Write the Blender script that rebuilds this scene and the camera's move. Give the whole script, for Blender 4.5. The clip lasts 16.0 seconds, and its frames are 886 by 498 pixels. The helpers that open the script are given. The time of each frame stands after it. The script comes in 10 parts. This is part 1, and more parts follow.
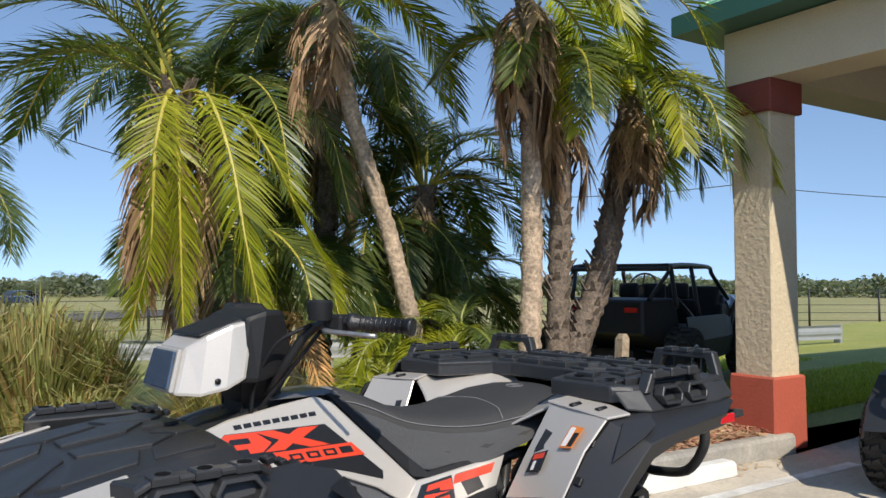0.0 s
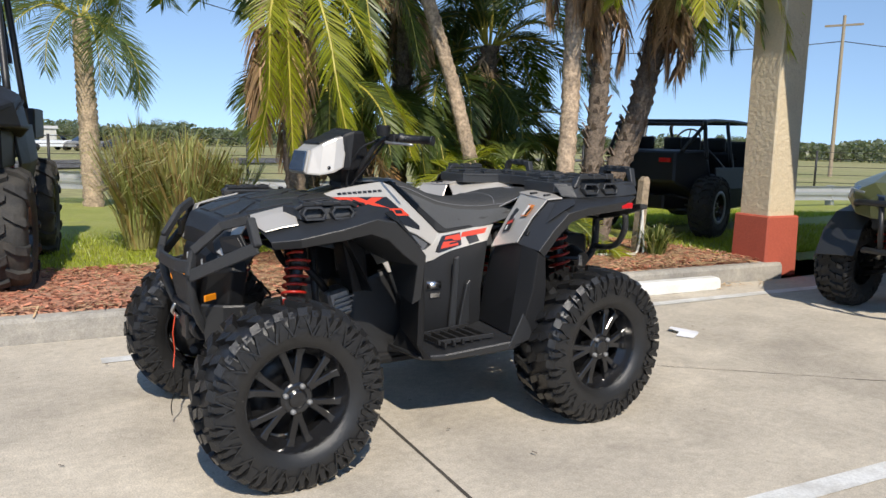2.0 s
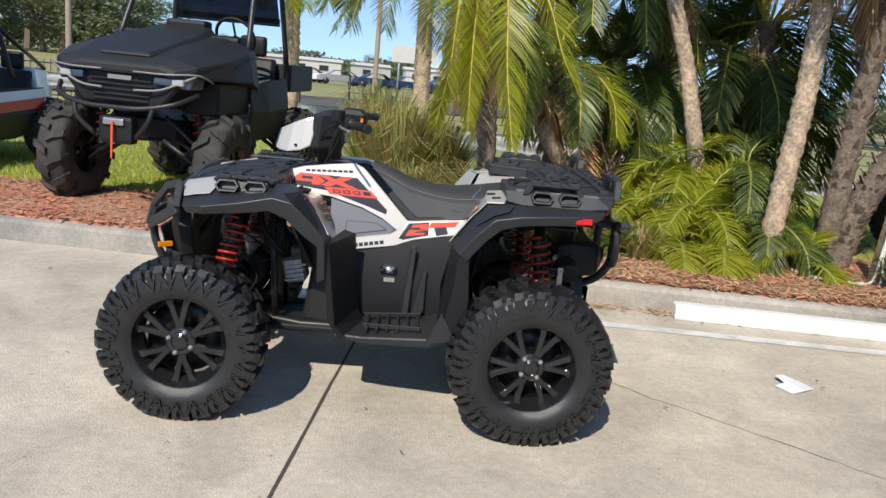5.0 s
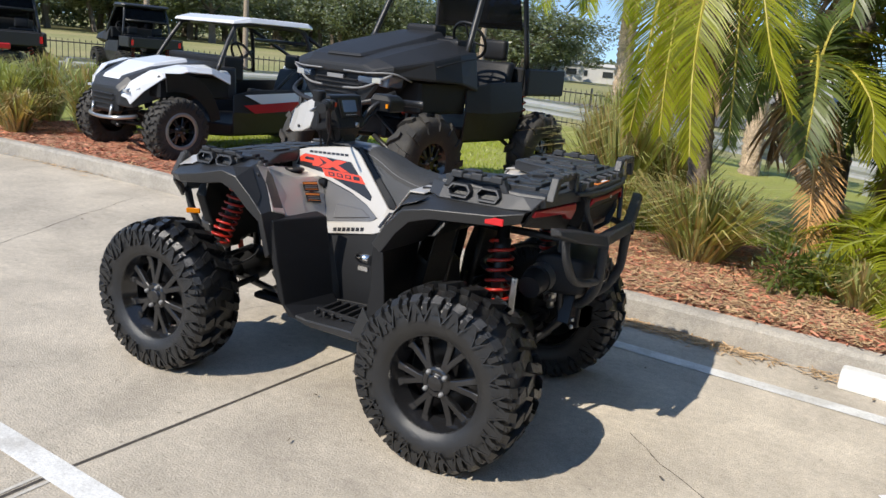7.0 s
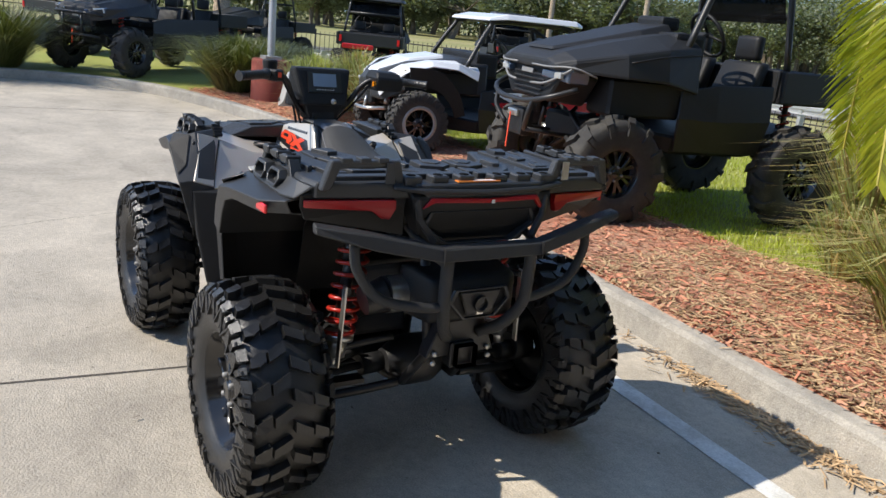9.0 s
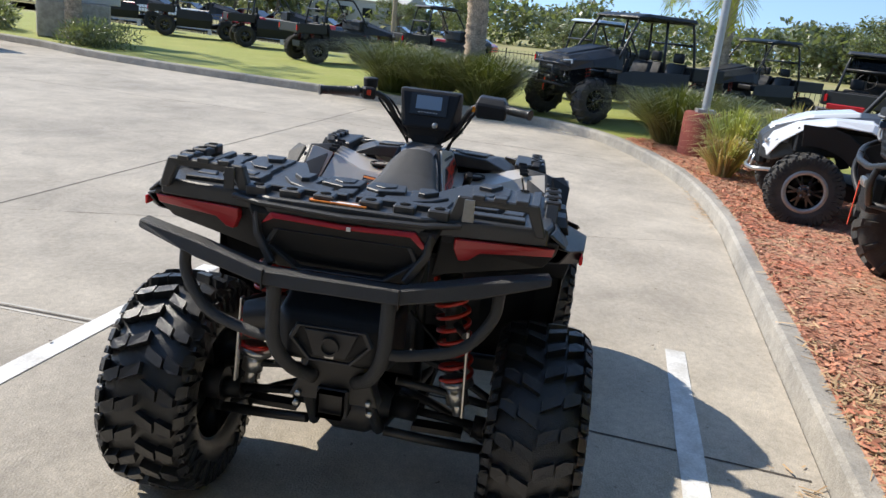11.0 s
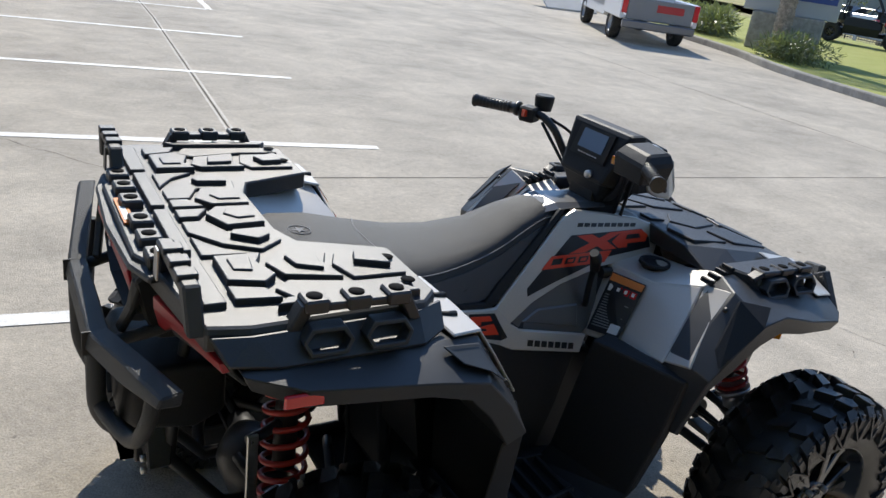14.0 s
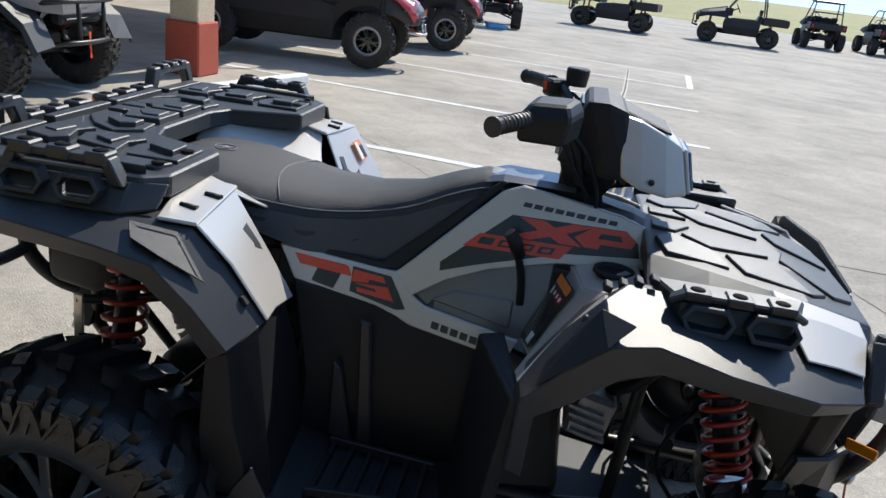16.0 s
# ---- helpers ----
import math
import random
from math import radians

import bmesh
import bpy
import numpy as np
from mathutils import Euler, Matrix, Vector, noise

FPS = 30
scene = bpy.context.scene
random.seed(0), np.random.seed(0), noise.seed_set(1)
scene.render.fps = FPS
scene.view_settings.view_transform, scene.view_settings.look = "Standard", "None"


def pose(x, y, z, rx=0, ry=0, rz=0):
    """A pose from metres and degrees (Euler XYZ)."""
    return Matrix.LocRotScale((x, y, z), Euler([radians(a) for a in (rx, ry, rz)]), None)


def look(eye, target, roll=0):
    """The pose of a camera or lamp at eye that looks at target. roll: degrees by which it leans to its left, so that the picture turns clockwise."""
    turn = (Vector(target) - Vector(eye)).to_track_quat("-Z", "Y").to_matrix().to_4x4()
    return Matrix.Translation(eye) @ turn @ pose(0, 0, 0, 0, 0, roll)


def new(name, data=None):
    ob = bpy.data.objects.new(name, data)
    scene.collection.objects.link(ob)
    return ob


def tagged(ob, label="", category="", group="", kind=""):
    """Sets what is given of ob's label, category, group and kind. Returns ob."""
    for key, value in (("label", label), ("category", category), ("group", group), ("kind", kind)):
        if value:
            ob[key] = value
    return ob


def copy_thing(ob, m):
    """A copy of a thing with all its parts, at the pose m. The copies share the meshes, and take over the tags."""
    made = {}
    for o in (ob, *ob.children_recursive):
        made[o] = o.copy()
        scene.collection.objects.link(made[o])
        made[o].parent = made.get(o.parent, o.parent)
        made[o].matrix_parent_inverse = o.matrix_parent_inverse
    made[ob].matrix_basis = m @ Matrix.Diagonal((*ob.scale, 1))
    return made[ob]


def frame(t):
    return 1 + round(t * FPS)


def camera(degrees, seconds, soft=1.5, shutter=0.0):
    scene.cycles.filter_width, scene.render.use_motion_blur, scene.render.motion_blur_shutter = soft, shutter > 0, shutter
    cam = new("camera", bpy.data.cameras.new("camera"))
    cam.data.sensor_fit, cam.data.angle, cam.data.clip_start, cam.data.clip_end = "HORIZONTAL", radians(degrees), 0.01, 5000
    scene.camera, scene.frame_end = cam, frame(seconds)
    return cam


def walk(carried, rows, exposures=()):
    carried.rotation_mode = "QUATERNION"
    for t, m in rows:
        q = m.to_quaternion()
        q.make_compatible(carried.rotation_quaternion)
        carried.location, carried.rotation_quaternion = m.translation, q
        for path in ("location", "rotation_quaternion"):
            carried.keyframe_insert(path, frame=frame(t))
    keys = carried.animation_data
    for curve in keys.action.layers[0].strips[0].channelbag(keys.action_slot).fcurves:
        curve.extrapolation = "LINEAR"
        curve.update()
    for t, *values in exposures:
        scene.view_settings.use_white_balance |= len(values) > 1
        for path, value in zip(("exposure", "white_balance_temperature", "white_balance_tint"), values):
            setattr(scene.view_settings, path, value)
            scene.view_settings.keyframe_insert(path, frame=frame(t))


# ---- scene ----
cam = camera(59.0, 16.0)
PATH = [
    (0, (-1.076, -1.843, 1.35), (0.169, -0.279, 1.428), 0.0),
    (0.5, (-1.279, -2.206, 1.307), (-0.037, -0.638, 1.296), -0.6),
    (1, (-1.497, -2.546, 1.261), (-0.294, -0.953, 1.137), -0.1),
    (1.5, (-1.635, -2.872, 1.231), (-0.489, -1.248, 1.014), 0.5),
    (2, (-1.729, -3.182, 1.272), (-0.666, -1.513, 0.982), 1.4),
    (2.5, (-1.737, -3.481, 1.363), (-0.779, -1.759, 1.022), 2.3),
    (3, (-1.533, -3.76, 1.43), (-0.694, -1.984, 1.051), 3.3),
    (3.5, (-1.227, -3.802, 1.494), (-0.527, -1.974, 1.085), 4.2),
    (3.7, (-1.065, -3.794, 1.526), (-0.43, -1.945, 1.102), 4.5),
    (5.8, (0.889, -3.587, 1.521), (0.615, -1.66, 1.058), 5.8),
    (6, (1.075, -3.516, 1.528), (0.698, -1.608, 1.062), 5.8),
    (6.5, (1.529, -3.328, 1.536), (0.891, -1.495, 1.056), 5.6),
    (7, (1.924, -3.054, 1.53), (1.04, -1.33, 1.034), 5.4),
    (7.5, (2.263, -2.683, 1.544), (1.159, -1.098, 1.027), 5.5),
    (8, (2.607, -2.295, 1.54), (1.306, -0.873, 1.004), 6.2),
    (8.2, (2.698, -2.118, 1.518), (1.329, -0.764, 0.975), 6.5),
    (10.3, (3.073, -0.122, 1.53), (1.174, 0.184, 0.983), 5.5),
    (10.5, (3.062, 0.048, 1.535), (1.146, 0.21, 0.983), 6.1),
    (11, (2.959, 0.457, 1.545), (1.05, 0.241, 0.992), 6.4),
    (11.5, (2.823, 0.849, 1.544), (1.0, 0.261, 0.969), 7.2),
    (12, (2.521, 1.163, 1.535), (0.851, 0.244, 0.93), 7.8),
    (12.5, (2.228, 1.476, 1.567), (0.764, 0.27, 0.933), 8.3),
    (13, (1.961, 1.615, 1.671), (0.694, 0.221, 1.001), 8.0),
    (13.5, (1.656, 1.603, 1.736), (0.518, 0.119, 1.028), 7.8),
    (14, (1.299, 1.624, 1.709), (0.304, 0.055, 0.968), 8.6),
    (14.5, (0.931, 1.663, 1.654), (0.126, -0.006, 0.901), 9.1),
    (15, (0.576, 1.72, 1.612), (0.013, -0.048, 0.865), 9.5),
    (15.5, (0.226, 1.815, 1.586), (0.016, -0.028, 0.836), 9.1),
    (16, (-0.171, 1.817, 1.517), (0.084, -0.045, 0.832), 7.1),
]
walk(cam, [(t, look(e, a, r)) for t, e, a, r in PATH], [(0.0, 0.27, 6680, 10), (3.5, 0.27, 6600, 10), (7.0, 0.40, 6620, 10), (10.5, 0.62, 6620, 10), (12.5, 0.46, 6500, 9), (14.0, 0.44, 6420, 9), (16.0, 0.54, 6330, 9)])

# ---------------------------------------------------------------- light
SUN_DIR = Vector((-0.35, -1.0, 1.0)).normalized()
world = bpy.data.worlds.new("sky")
scene.world = world
world.use_nodes = True
_wn = world.node_tree.nodes
_sky = _wn.new("ShaderNodeTexSky")
_sky.sky_type = "NISHITA"
_sky.sun_disc = False
_sky.sun_elevation = math.asin(SUN_DIR.z)
_sky.sun_rotation = math.atan2(SUN_DIR.x, SUN_DIR.y)
_sky.dust_density = 0.0
_sky.air_density = 1.0
_sky.ozone_density = 2.6
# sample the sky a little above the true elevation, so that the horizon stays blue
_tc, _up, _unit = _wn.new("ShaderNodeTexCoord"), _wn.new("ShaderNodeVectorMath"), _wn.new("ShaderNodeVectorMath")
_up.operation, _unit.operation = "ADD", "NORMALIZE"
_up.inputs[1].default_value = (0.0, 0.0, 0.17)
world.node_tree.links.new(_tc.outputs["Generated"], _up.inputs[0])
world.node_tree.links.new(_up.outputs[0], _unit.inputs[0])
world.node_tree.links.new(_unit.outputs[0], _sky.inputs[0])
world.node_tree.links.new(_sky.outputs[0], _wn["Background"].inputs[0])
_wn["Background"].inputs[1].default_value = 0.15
sun = new("sun", bpy.data.lights.new("sun", "SUN"))
sun.data.energy = 4.0
sun.data.angle = radians(0.55)
sun.data.color = (1.0, 0.93, 0.82)
sun.matrix_world = look(SUN_DIR * 50, (0, 0, 0))


# ---------------------------------------------------------------- materials
def material(name, base, rough=0.6, metal=0.0, grain=0.0, scale=60.0, spots=None, spot_scale=3.0, spot_amount=0.4,
             bump=0.0, bump_scale=120.0, coat=0.0, vary=0.0, emit=None, emit_strength=1.0, spec=0.5, rough_var=0.0):
    """A surface with fine grain, larger stains of a second colour, and relief."""
    m = bpy.data.materials.new(name)
    m.use_nodes = True
    nt = m.node_tree
    n, ln = nt.nodes, nt.links
    b = n["Principled BSDF"]
    b.inputs["Base Color"].default_value = (*base, 1)
    b.inputs["Roughness"].default_value = rough
    b.inputs["Metallic"].default_value = metal
    b.inputs["Specular IOR Level"].default_value = spec
    b.inputs["Coat Weight"].default_value = coat
    b.inputs["Coat Roughness"].default_value = 0.12
    tc = n.new("ShaderNodeTexCoord")
    col = None
    if grain or spots or vary:
        rgb = n.new("ShaderNodeRGB")
        rgb.outputs[0].default_value = (*base, 1)
        col = rgb.outputs[0]
    if spots:
        nz = n.new("ShaderNodeTexNoise")
        nz.inputs["Scale"].default_value = spot_scale
        nz.inputs["Detail"].default_value = 6
        nz.inputs["Roughness"].default_value = 0.62
        ln.new(tc.outputs["Object"], nz.inputs["Vector"])
        mr = n.new("ShaderNodeMapRange")
        mr.inputs[1].default_value, mr.inputs[2].default_value = 0.42, 0.68
        mr.inputs[3].default_value, mr.inputs[4].default_value = 0.0, spot_amount
        ln.new(nz.outputs[0], mr.inputs[0])
        mx = n.new("ShaderNodeMix")
        mx.data_type = "RGBA"
        ln.new(mr.outputs[0], mx.inputs[0])
        ln.new(col, mx.inputs[6])
        mx.inputs[7].default_value = (*spots, 1)
        col = mx.outputs[2]
    if grain:
        nz2 = n.new("ShaderNodeTexNoise")
        nz2.inputs["Scale"].default_value = scale
        nz2.inputs["Detail"].default_value = 4
        ln.new(tc.outputs["Object"], nz2.inputs["Vector"])
        mr2 = n.new("ShaderNodeMapRange")
        mr2.inputs[1].default_value, mr2.inputs[2].default_value = 0.3, 0.7
        mr2.inputs[3].default_value, mr2.inputs[4].default_value = 1 - grain, 1 + grain
        ln.new(nz2.outputs[0], mr2.inputs[0])
        vm = n.new("ShaderNodeVectorMath")
        vm.operation = "SCALE"
        ln.new(col, vm.inputs[0])
        ln.new(mr2.outputs[0], vm.inputs["Scale"])
        col = vm.outputs[0]
        if rough_var:
            mr4 = n.new("ShaderNodeMapRange")
            mr4.inputs[3].default_value, mr4.inputs[4].default_value = rough - rough_var, rough + rough_var
            ln.new(nz2.outputs[0], mr4.inputs[0])
            ln.new(mr4.outputs[0], b.inputs["Roughness"])
    if vary:
        ge = n.new("ShaderNodeNewGeometry")
        mr3 = n.new("ShaderNodeMapRange")
        mr3.inputs[3].default_value, mr3.inputs[4].default_value = 1 - vary, 1 + vary
        ln.new(ge.outputs["Random Per Island"], mr3.inputs[0])
        vm2 = n.new("ShaderNodeVectorMath")
        vm2.operation = "SCALE"
        ln.new(col, vm2.inputs[0])
        ln.new(mr3.outputs[0], vm2.inputs["Scale"])
        col = vm2.outputs[0]
    if col:
        ln.new(col, b.inputs["Base Color"])
    if bump:
        nb = n.new("ShaderNodeTexNoise")
        nb.inputs["Scale"].default_value = bump_scale
        nb.inputs["Detail"].default_value = 5
        ln.new(tc.outputs["Object"], nb.inputs["Vector"])
        bp = n.new("ShaderNodeBump")
        bp.inputs["Strength"].default_value = bump
        bp.inputs["Distance"].default_value = 0.01
        ln.new(nb.outputs[0], bp.inputs["Height"])
        ln.new(bp.outputs[0], b.inputs["Normal"])
    if emit:
        b.inputs["Emission Color"].default_value = (*emit, 1)
        b.inputs["Emission Strength"].default_value = emit_strength
    return m


def leafy(name, base, dry, amount=0.25, through_amount=0.35, vary=0.35):
    """Leaf: diffuse and gloss with light passing through, each blade a little different."""
    m = material(name, base, rough=0.38, spots=dry, spot_scale=2.2, spot_amount=amount, vary=vary, spec=0.5)
    nt = m.node_tree
    b = nt.nodes["Principled BSDF"]
    tr = nt.nodes.new("ShaderNodeBsdfTranslucent")
    src = b.inputs["Base Color"].links[0].from_socket
    boost = nt.nodes.new("ShaderNodeVectorMath")
    boost.operation = "MULTIPLY"
    boost.inputs[1].default_value = (1.5, 1.6, 0.6)
    nt.links.new(src, boost.inputs[0])
    nt.links.new(boost.outputs[0], tr.inputs[0])
    mx = nt.nodes.new("ShaderNodeMixShader")
    mx.inputs[0].default_value = through_amount
    nt.links.new(b.outputs[0], mx.inputs[1])
    nt.links.new(tr.outputs[0], mx.inputs[2])
    nt.links.new(mx.outputs[0], nt.nodes["Material Output"].inputs[0])
    return m


def glass(name, tint=(0.9, 0.95, 0.95), rough=0.02, clear=0.75):
    m = bpy.data.materials.new(name)
    m.use_nodes = True
    nt = m.node_tree
    b = nt.nodes["Principled BSDF"]
    b.inputs["Base Color"].default_value = (0.02, 0.02, 0.02, 1)
    b.inputs["Roughness"].default_value = rough
    tr = nt.nodes.new("ShaderNodeBsdfTransparent")
    tr.inputs[0].default_value = (*tint, 1)
    mx = nt.nodes.new("ShaderNodeMixShader")
    mx.inputs[0].default_value = clear
    nt.links.new(b.outputs[0], mx.inputs[1])
    nt.links.new(tr.outputs[0], mx.inputs[2])
    nt.links.new(mx.outputs[0], nt.nodes["Material Output"].inputs[0])
    return m


def concrete(name, light, dark, scale=0.55, crack=False):
    """Worn pavement: broad stains, streaks, fine aggregate."""
    m = material(name, light, rough=0.85, spots=dark, spot_scale=scale, spot_amount=0.75, grain=0.16, scale=140.0,
                 bump=0.55, bump_scale=110.0, spec=0.3)
    nt = m.node_tree
    n, ln = nt.nodes, nt.links
    b = n["Principled BSDF"]
    b.inputs["Diffuse Roughness"].default_value = 0.3
    src = b.inputs["Base Color"].links[0].from_socket
    tc = n["Texture Coordinate"]
    mp = n.new("ShaderNodeMapping")
    mp.inputs["Scale"].default_value = (1.0, 1.1, 1.0)
    ln.new(tc.outputs["Object"], mp.inputs[0])
    nz = n.new("ShaderNodeTexNoise")
    nz.inputs["Scale"].default_value = 2.3
    nz.inputs["Detail"].default_value = 8
    nz.inputs["Roughness"].default_value = 0.7
    nz.inputs["Distortion"].default_value = 0.6
    ln.new(mp.outputs[0], nz.inputs["Vector"])
    mr = n.new("ShaderNodeMapRange")
    mr.inputs[1].default_value, mr.inputs[2].default_value = 0.35, 0.7
    mr.inputs[3].default_value, mr.inputs[4].default_value = 1.08, 0.80
    ln.new(nz.outputs[0], mr.inputs[0])
    vm = n.new("ShaderNodeVectorMath")
    vm.operation = "SCALE"
    ln.new(src, vm.inputs[0])
    ln.new(mr.outputs[0], vm.inputs["Scale"])
    col = vm.outputs[0]
    # sandy mottling a few centimetres across
    nf = n.new("ShaderNodeTexNoise")
    nf.inputs["Scale"].default_value = 26.0
    nf.inputs["Detail"].default_value = 6
    nf.inputs["Roughness"].default_value = 0.75
    ln.new(tc.outputs["Object"], nf.inputs["Vector"])
    mf = n.new("ShaderNodeMapRange")
    mf.inputs[1].default_value, mf.inputs[2].default_value = 0.32, 0.68
    mf.inputs[3].default_value, mf.inputs[4].default_value = 0.84, 1.14
    ln.new(nf.outputs[0], mf.inputs[0])
    vf = n.new("ShaderNodeVectorMath")
    vf.operation = "SCALE"
    ln.new(col, vf.inputs[0])
    ln.new(mf.outputs[0], vf.inputs["Scale"])
    col = vf.outputs[0]
    vo = n.new("ShaderNodeTexVoronoi")
    vo.inputs["Scale"].default_value = 7.0
    ln.new(tc.outputs["Object"], vo.inputs["Vector"])
    mr2 = n.new("ShaderNodeMapRange")
    mr2.inputs[1].default_value, mr2.inputs[2].default_value = 0.02, 0.07
    mr2.inputs[3].default_value, mr2.inputs[4].default_value = 0.55, 1.0
    ln.new(vo.outputs["Distance"], mr2.inputs[0])
    vm2 = n.new("ShaderNodeVectorMath")
    vm2.operation = "SCALE"
    ln.new(col, vm2.inputs[0])
    ln.new(mr2.outputs[0], vm2.inputs["Scale"])
    ln.new(vm2.outputs[0], b.inputs["Base Color"])
    return m


M_CONC = concrete("lot_concrete", (0.55, 0.492, 0.405), (0.34, 0.305, 0.255))
M_KERB = concrete("kerb_concrete", (0.44, 0.41, 0.36), (0.26, 0.25, 0.23), scale=1.6)
M_JOINT = material("joint_tar", (0.07, 0.06, 0.05), rough=0.9, grain=0.3, scale=40)
M_PAINTLINE = material("line_paint", (0.74, 0.74, 0.72), rough=0.7, spots=(0.45, 0.43, 0.39), spot_scale=5.0, spot_amount=0.8, grain=0.12, scale=90, bump=0.2)
M_STOPPAINT = material("stop_paint", (0.8, 0.8, 0.78), rough=0.6, spots=(0.6, 0.58, 0.52), spot_scale=4.0, spot_amount=0.5, grain=0.06)
M_MULCH = material("red_mulch", (0.44, 0.19, 0.12), rough=0.9, spots=(0.46, 0.34, 0.22), spot_scale=2.5, spot_amount=0.65, grain=0.45, scale=45.0, bump=1.0, bump_scale=60.0)
M_CHIP = material("mulch_chip", (0.46, 0.17, 0.10), rough=0.9, spots=(0.42, 0.30, 0.20), spot_scale=3.0, spot_amount=0.6, vary=0.55)
M_STRAW = material("dry_straw", (0.50, 0.34, 0.19), rough=0.8, vary=0.4)
M_LAWN = material("lawn_turf", (0.27, 0.295, 0.06), rough=0.85, spots=(0.36, 0.35, 0.10), spot_scale=0.9, spot_amount=0.7, grain=0.35, scale=60.0, bump=0.9, bump_scale=90.0)
M_FIELD = material("field_turf", (0.25, 0.25, 0.09), rough=0.9, spots=(0.37, 0.31, 0.15), spot_scale=0.12, spot_amount=0.8, grain=0.25, scale=3.0)
M_BLADE = leafy("lawn_blade", (0.34, 0.39, 0.05), (0.44, 0.42, 0.10), 0.5)
M_GRASSCLUMP = leafy("fountain_grass", (0.32, 0.35, 0.13), (0.50, 0.42, 0.22), 0.75, 0.3)
M_DRYGRASS = leafy("dry_grass", (0.38, 0.28, 0.13), (0.45, 0.36, 0.18), 0.6, 0.3)
# sunlit copy of the palm leaf below: sunshine put into a brighter yellow
M_PALMLIT = leafy("palm_leaf_sunlit", (0.30, 0.33, 0.030), (0.40, 0.35, 0.035), 0.4, 0.5)
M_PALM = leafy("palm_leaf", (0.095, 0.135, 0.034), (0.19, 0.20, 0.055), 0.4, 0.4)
M_PALMDRY = material("palm_dead_leaf", (0.44, 0.29, 0.17), rough=0.85, vary=0.4)
M_PALMORANGE = material("palm_orange_leaf", (0.50, 0.27, 0.10), rough=0.8, vary=0.5)
M_SUCKSTEM = material("palm_green_stem", (0.22, 0.24, 0.05), rough=0.5, grain=0.2, scale=20)
M_RACHIS = material("palm_stem", (0.40, 0.34, 0.05), rough=0.5, grain=0.2, scale=20)
M_TRUNK = material("palm_trunk", (0.50, 0.38, 0.27), rough=0.95, spots=(0.15, 0.12, 0.09), spot_scale=9.0, spot_amount=0.7, grain=0.4, scale=35.0, bump=1.0, bump_scale=40.0)
M_TRUNKD = material("palm_trunk_fibre", (0.20, 0.155, 0.12), rough=0.95, spots=(0.07, 0.06, 0.05), spot_scale=12.0, spot_amount=0.7, grain=0.4, scale=45.0, bump=1.0, bump_scale=50.0)
# leaf green paled towards grey: the distance haze is in the colour
M_TREE = leafy("hazed_tree_leaf", (0.15, 0.175, 0.115), (0.19, 0.205, 0.13), 0.5, 0.35)
M_BARK = material("bark", (0.16, 0.13, 0.10), rough=0.95, grain=0.4, scale=20, bump=0.8)
M_PLASTIC = material("black_plastic", (0.019, 0.020, 0.022), rough=0.45, grain=0.12, scale=300.0, bump=0.12, bump_scale=700.0, spec=0.65, rough_var=0.05)
M_DECK = material("grained_black_deck", (0.022, 0.0235, 0.026), rough=0.46, grain=0.15, scale=240.0, bump=0.15, bump_scale=520.0, spec=0.75, rough_var=0.06)
M_PLASTICD = material("matt_black_plastic", (0.011, 0.0115, 0.013), rough=0.52, grain=0.2, scale=200.0, bump=0.12, bump_scale=500.0, spec=0.35)
M_TEXPLASTIC = material("textured_black_steel", (0.03, 0.031, 0.033), rough=0.5, bump=0.5, bump_scale=420.0, grain=0.2, scale=400.0)
M_SILVER = material("titanium_paint", (0.56, 0.525, 0.475), rough=0.36, metal=0.35, grain=0.05, scale=400.0, bump=0.03, bump_scale=900.0, coat=0.15)
M_GREYPAINT = material("dark_metallic_paint", (0.17, 0.17, 0.175), rough=0.33, metal=0.5, grain=0.06, scale=300.0, coat=0.2)
M_SEAT = material("seat_vinyl", (0.05, 0.053, 0.058), spec=0.8, rough=0.45, grain=0.15, scale=260.0, bump=0.5, bump_scale=380.0)
M_SEATGREY = material("seat_vinyl_grey", (0.042, 0.042, 0.042), rough=0.58, spec=0.4, grain=0.12, scale=260.0, bump=0.4, bump_scale=380.0)
M_STITCH = material("stitching", (0.20, 0.20, 0.21), rough=0.8)
M_RUBBER = material("tyre_rubber", (0.013, 0.013, 0.0135), rough=0.36, spec=0.7, spots=(0.026, 0.025, 0.023), spot_scale=9.0, spot_amount=0.4, grain=0.2, scale=150.0, bump=0.25, bump_scale=260.0)
M_MUDRUBBER = material("dusty_rubber", (0.03, 0.029, 0.028), rough=0.8, spots=(0.09, 0.08, 0.065), spot_scale=6.0, spot_amount=0.5, grain=0.2, scale=100.0, bump=0.3)
M_DARKGRASS = leafy("dark_fountain_grass", (0.10, 0.12, 0.04), (0.2, 0.19, 0.08), 0.6, 0.25)
M_SEALANT = material("joint_sealant", (0.62, 0.59, 0.53), rough=0.8, spots=(0.45, 0.42, 0.36), spot_scale=6.0, spot_amount=0.8, grain=0.1)
M_RIM = material("gloss_black_alloy", (0.012, 0.012, 0.013), rough=0.16, spec=0.6, coat=0.4)
M_STEEL = material("bare_steel", (0.55, 0.54, 0.52), rough=0.3, metal=0.9, grain=0.1, scale=80)
M_CHROME = material("bright_bolt", (0.75, 0.74, 0.72), rough=0.18, metal=1.0)
M_BLACKMETAL = material("black_powder_coat", (0.018, 0.018, 0.019), rough=0.4, grain=0.15, scale=200.0, bump=0.1, bump_scale=400.0)
M_SPRING = material("red_spring", (0.42, 0.022, 0.012), rough=0.35, coat=0.3, grain=0.05)
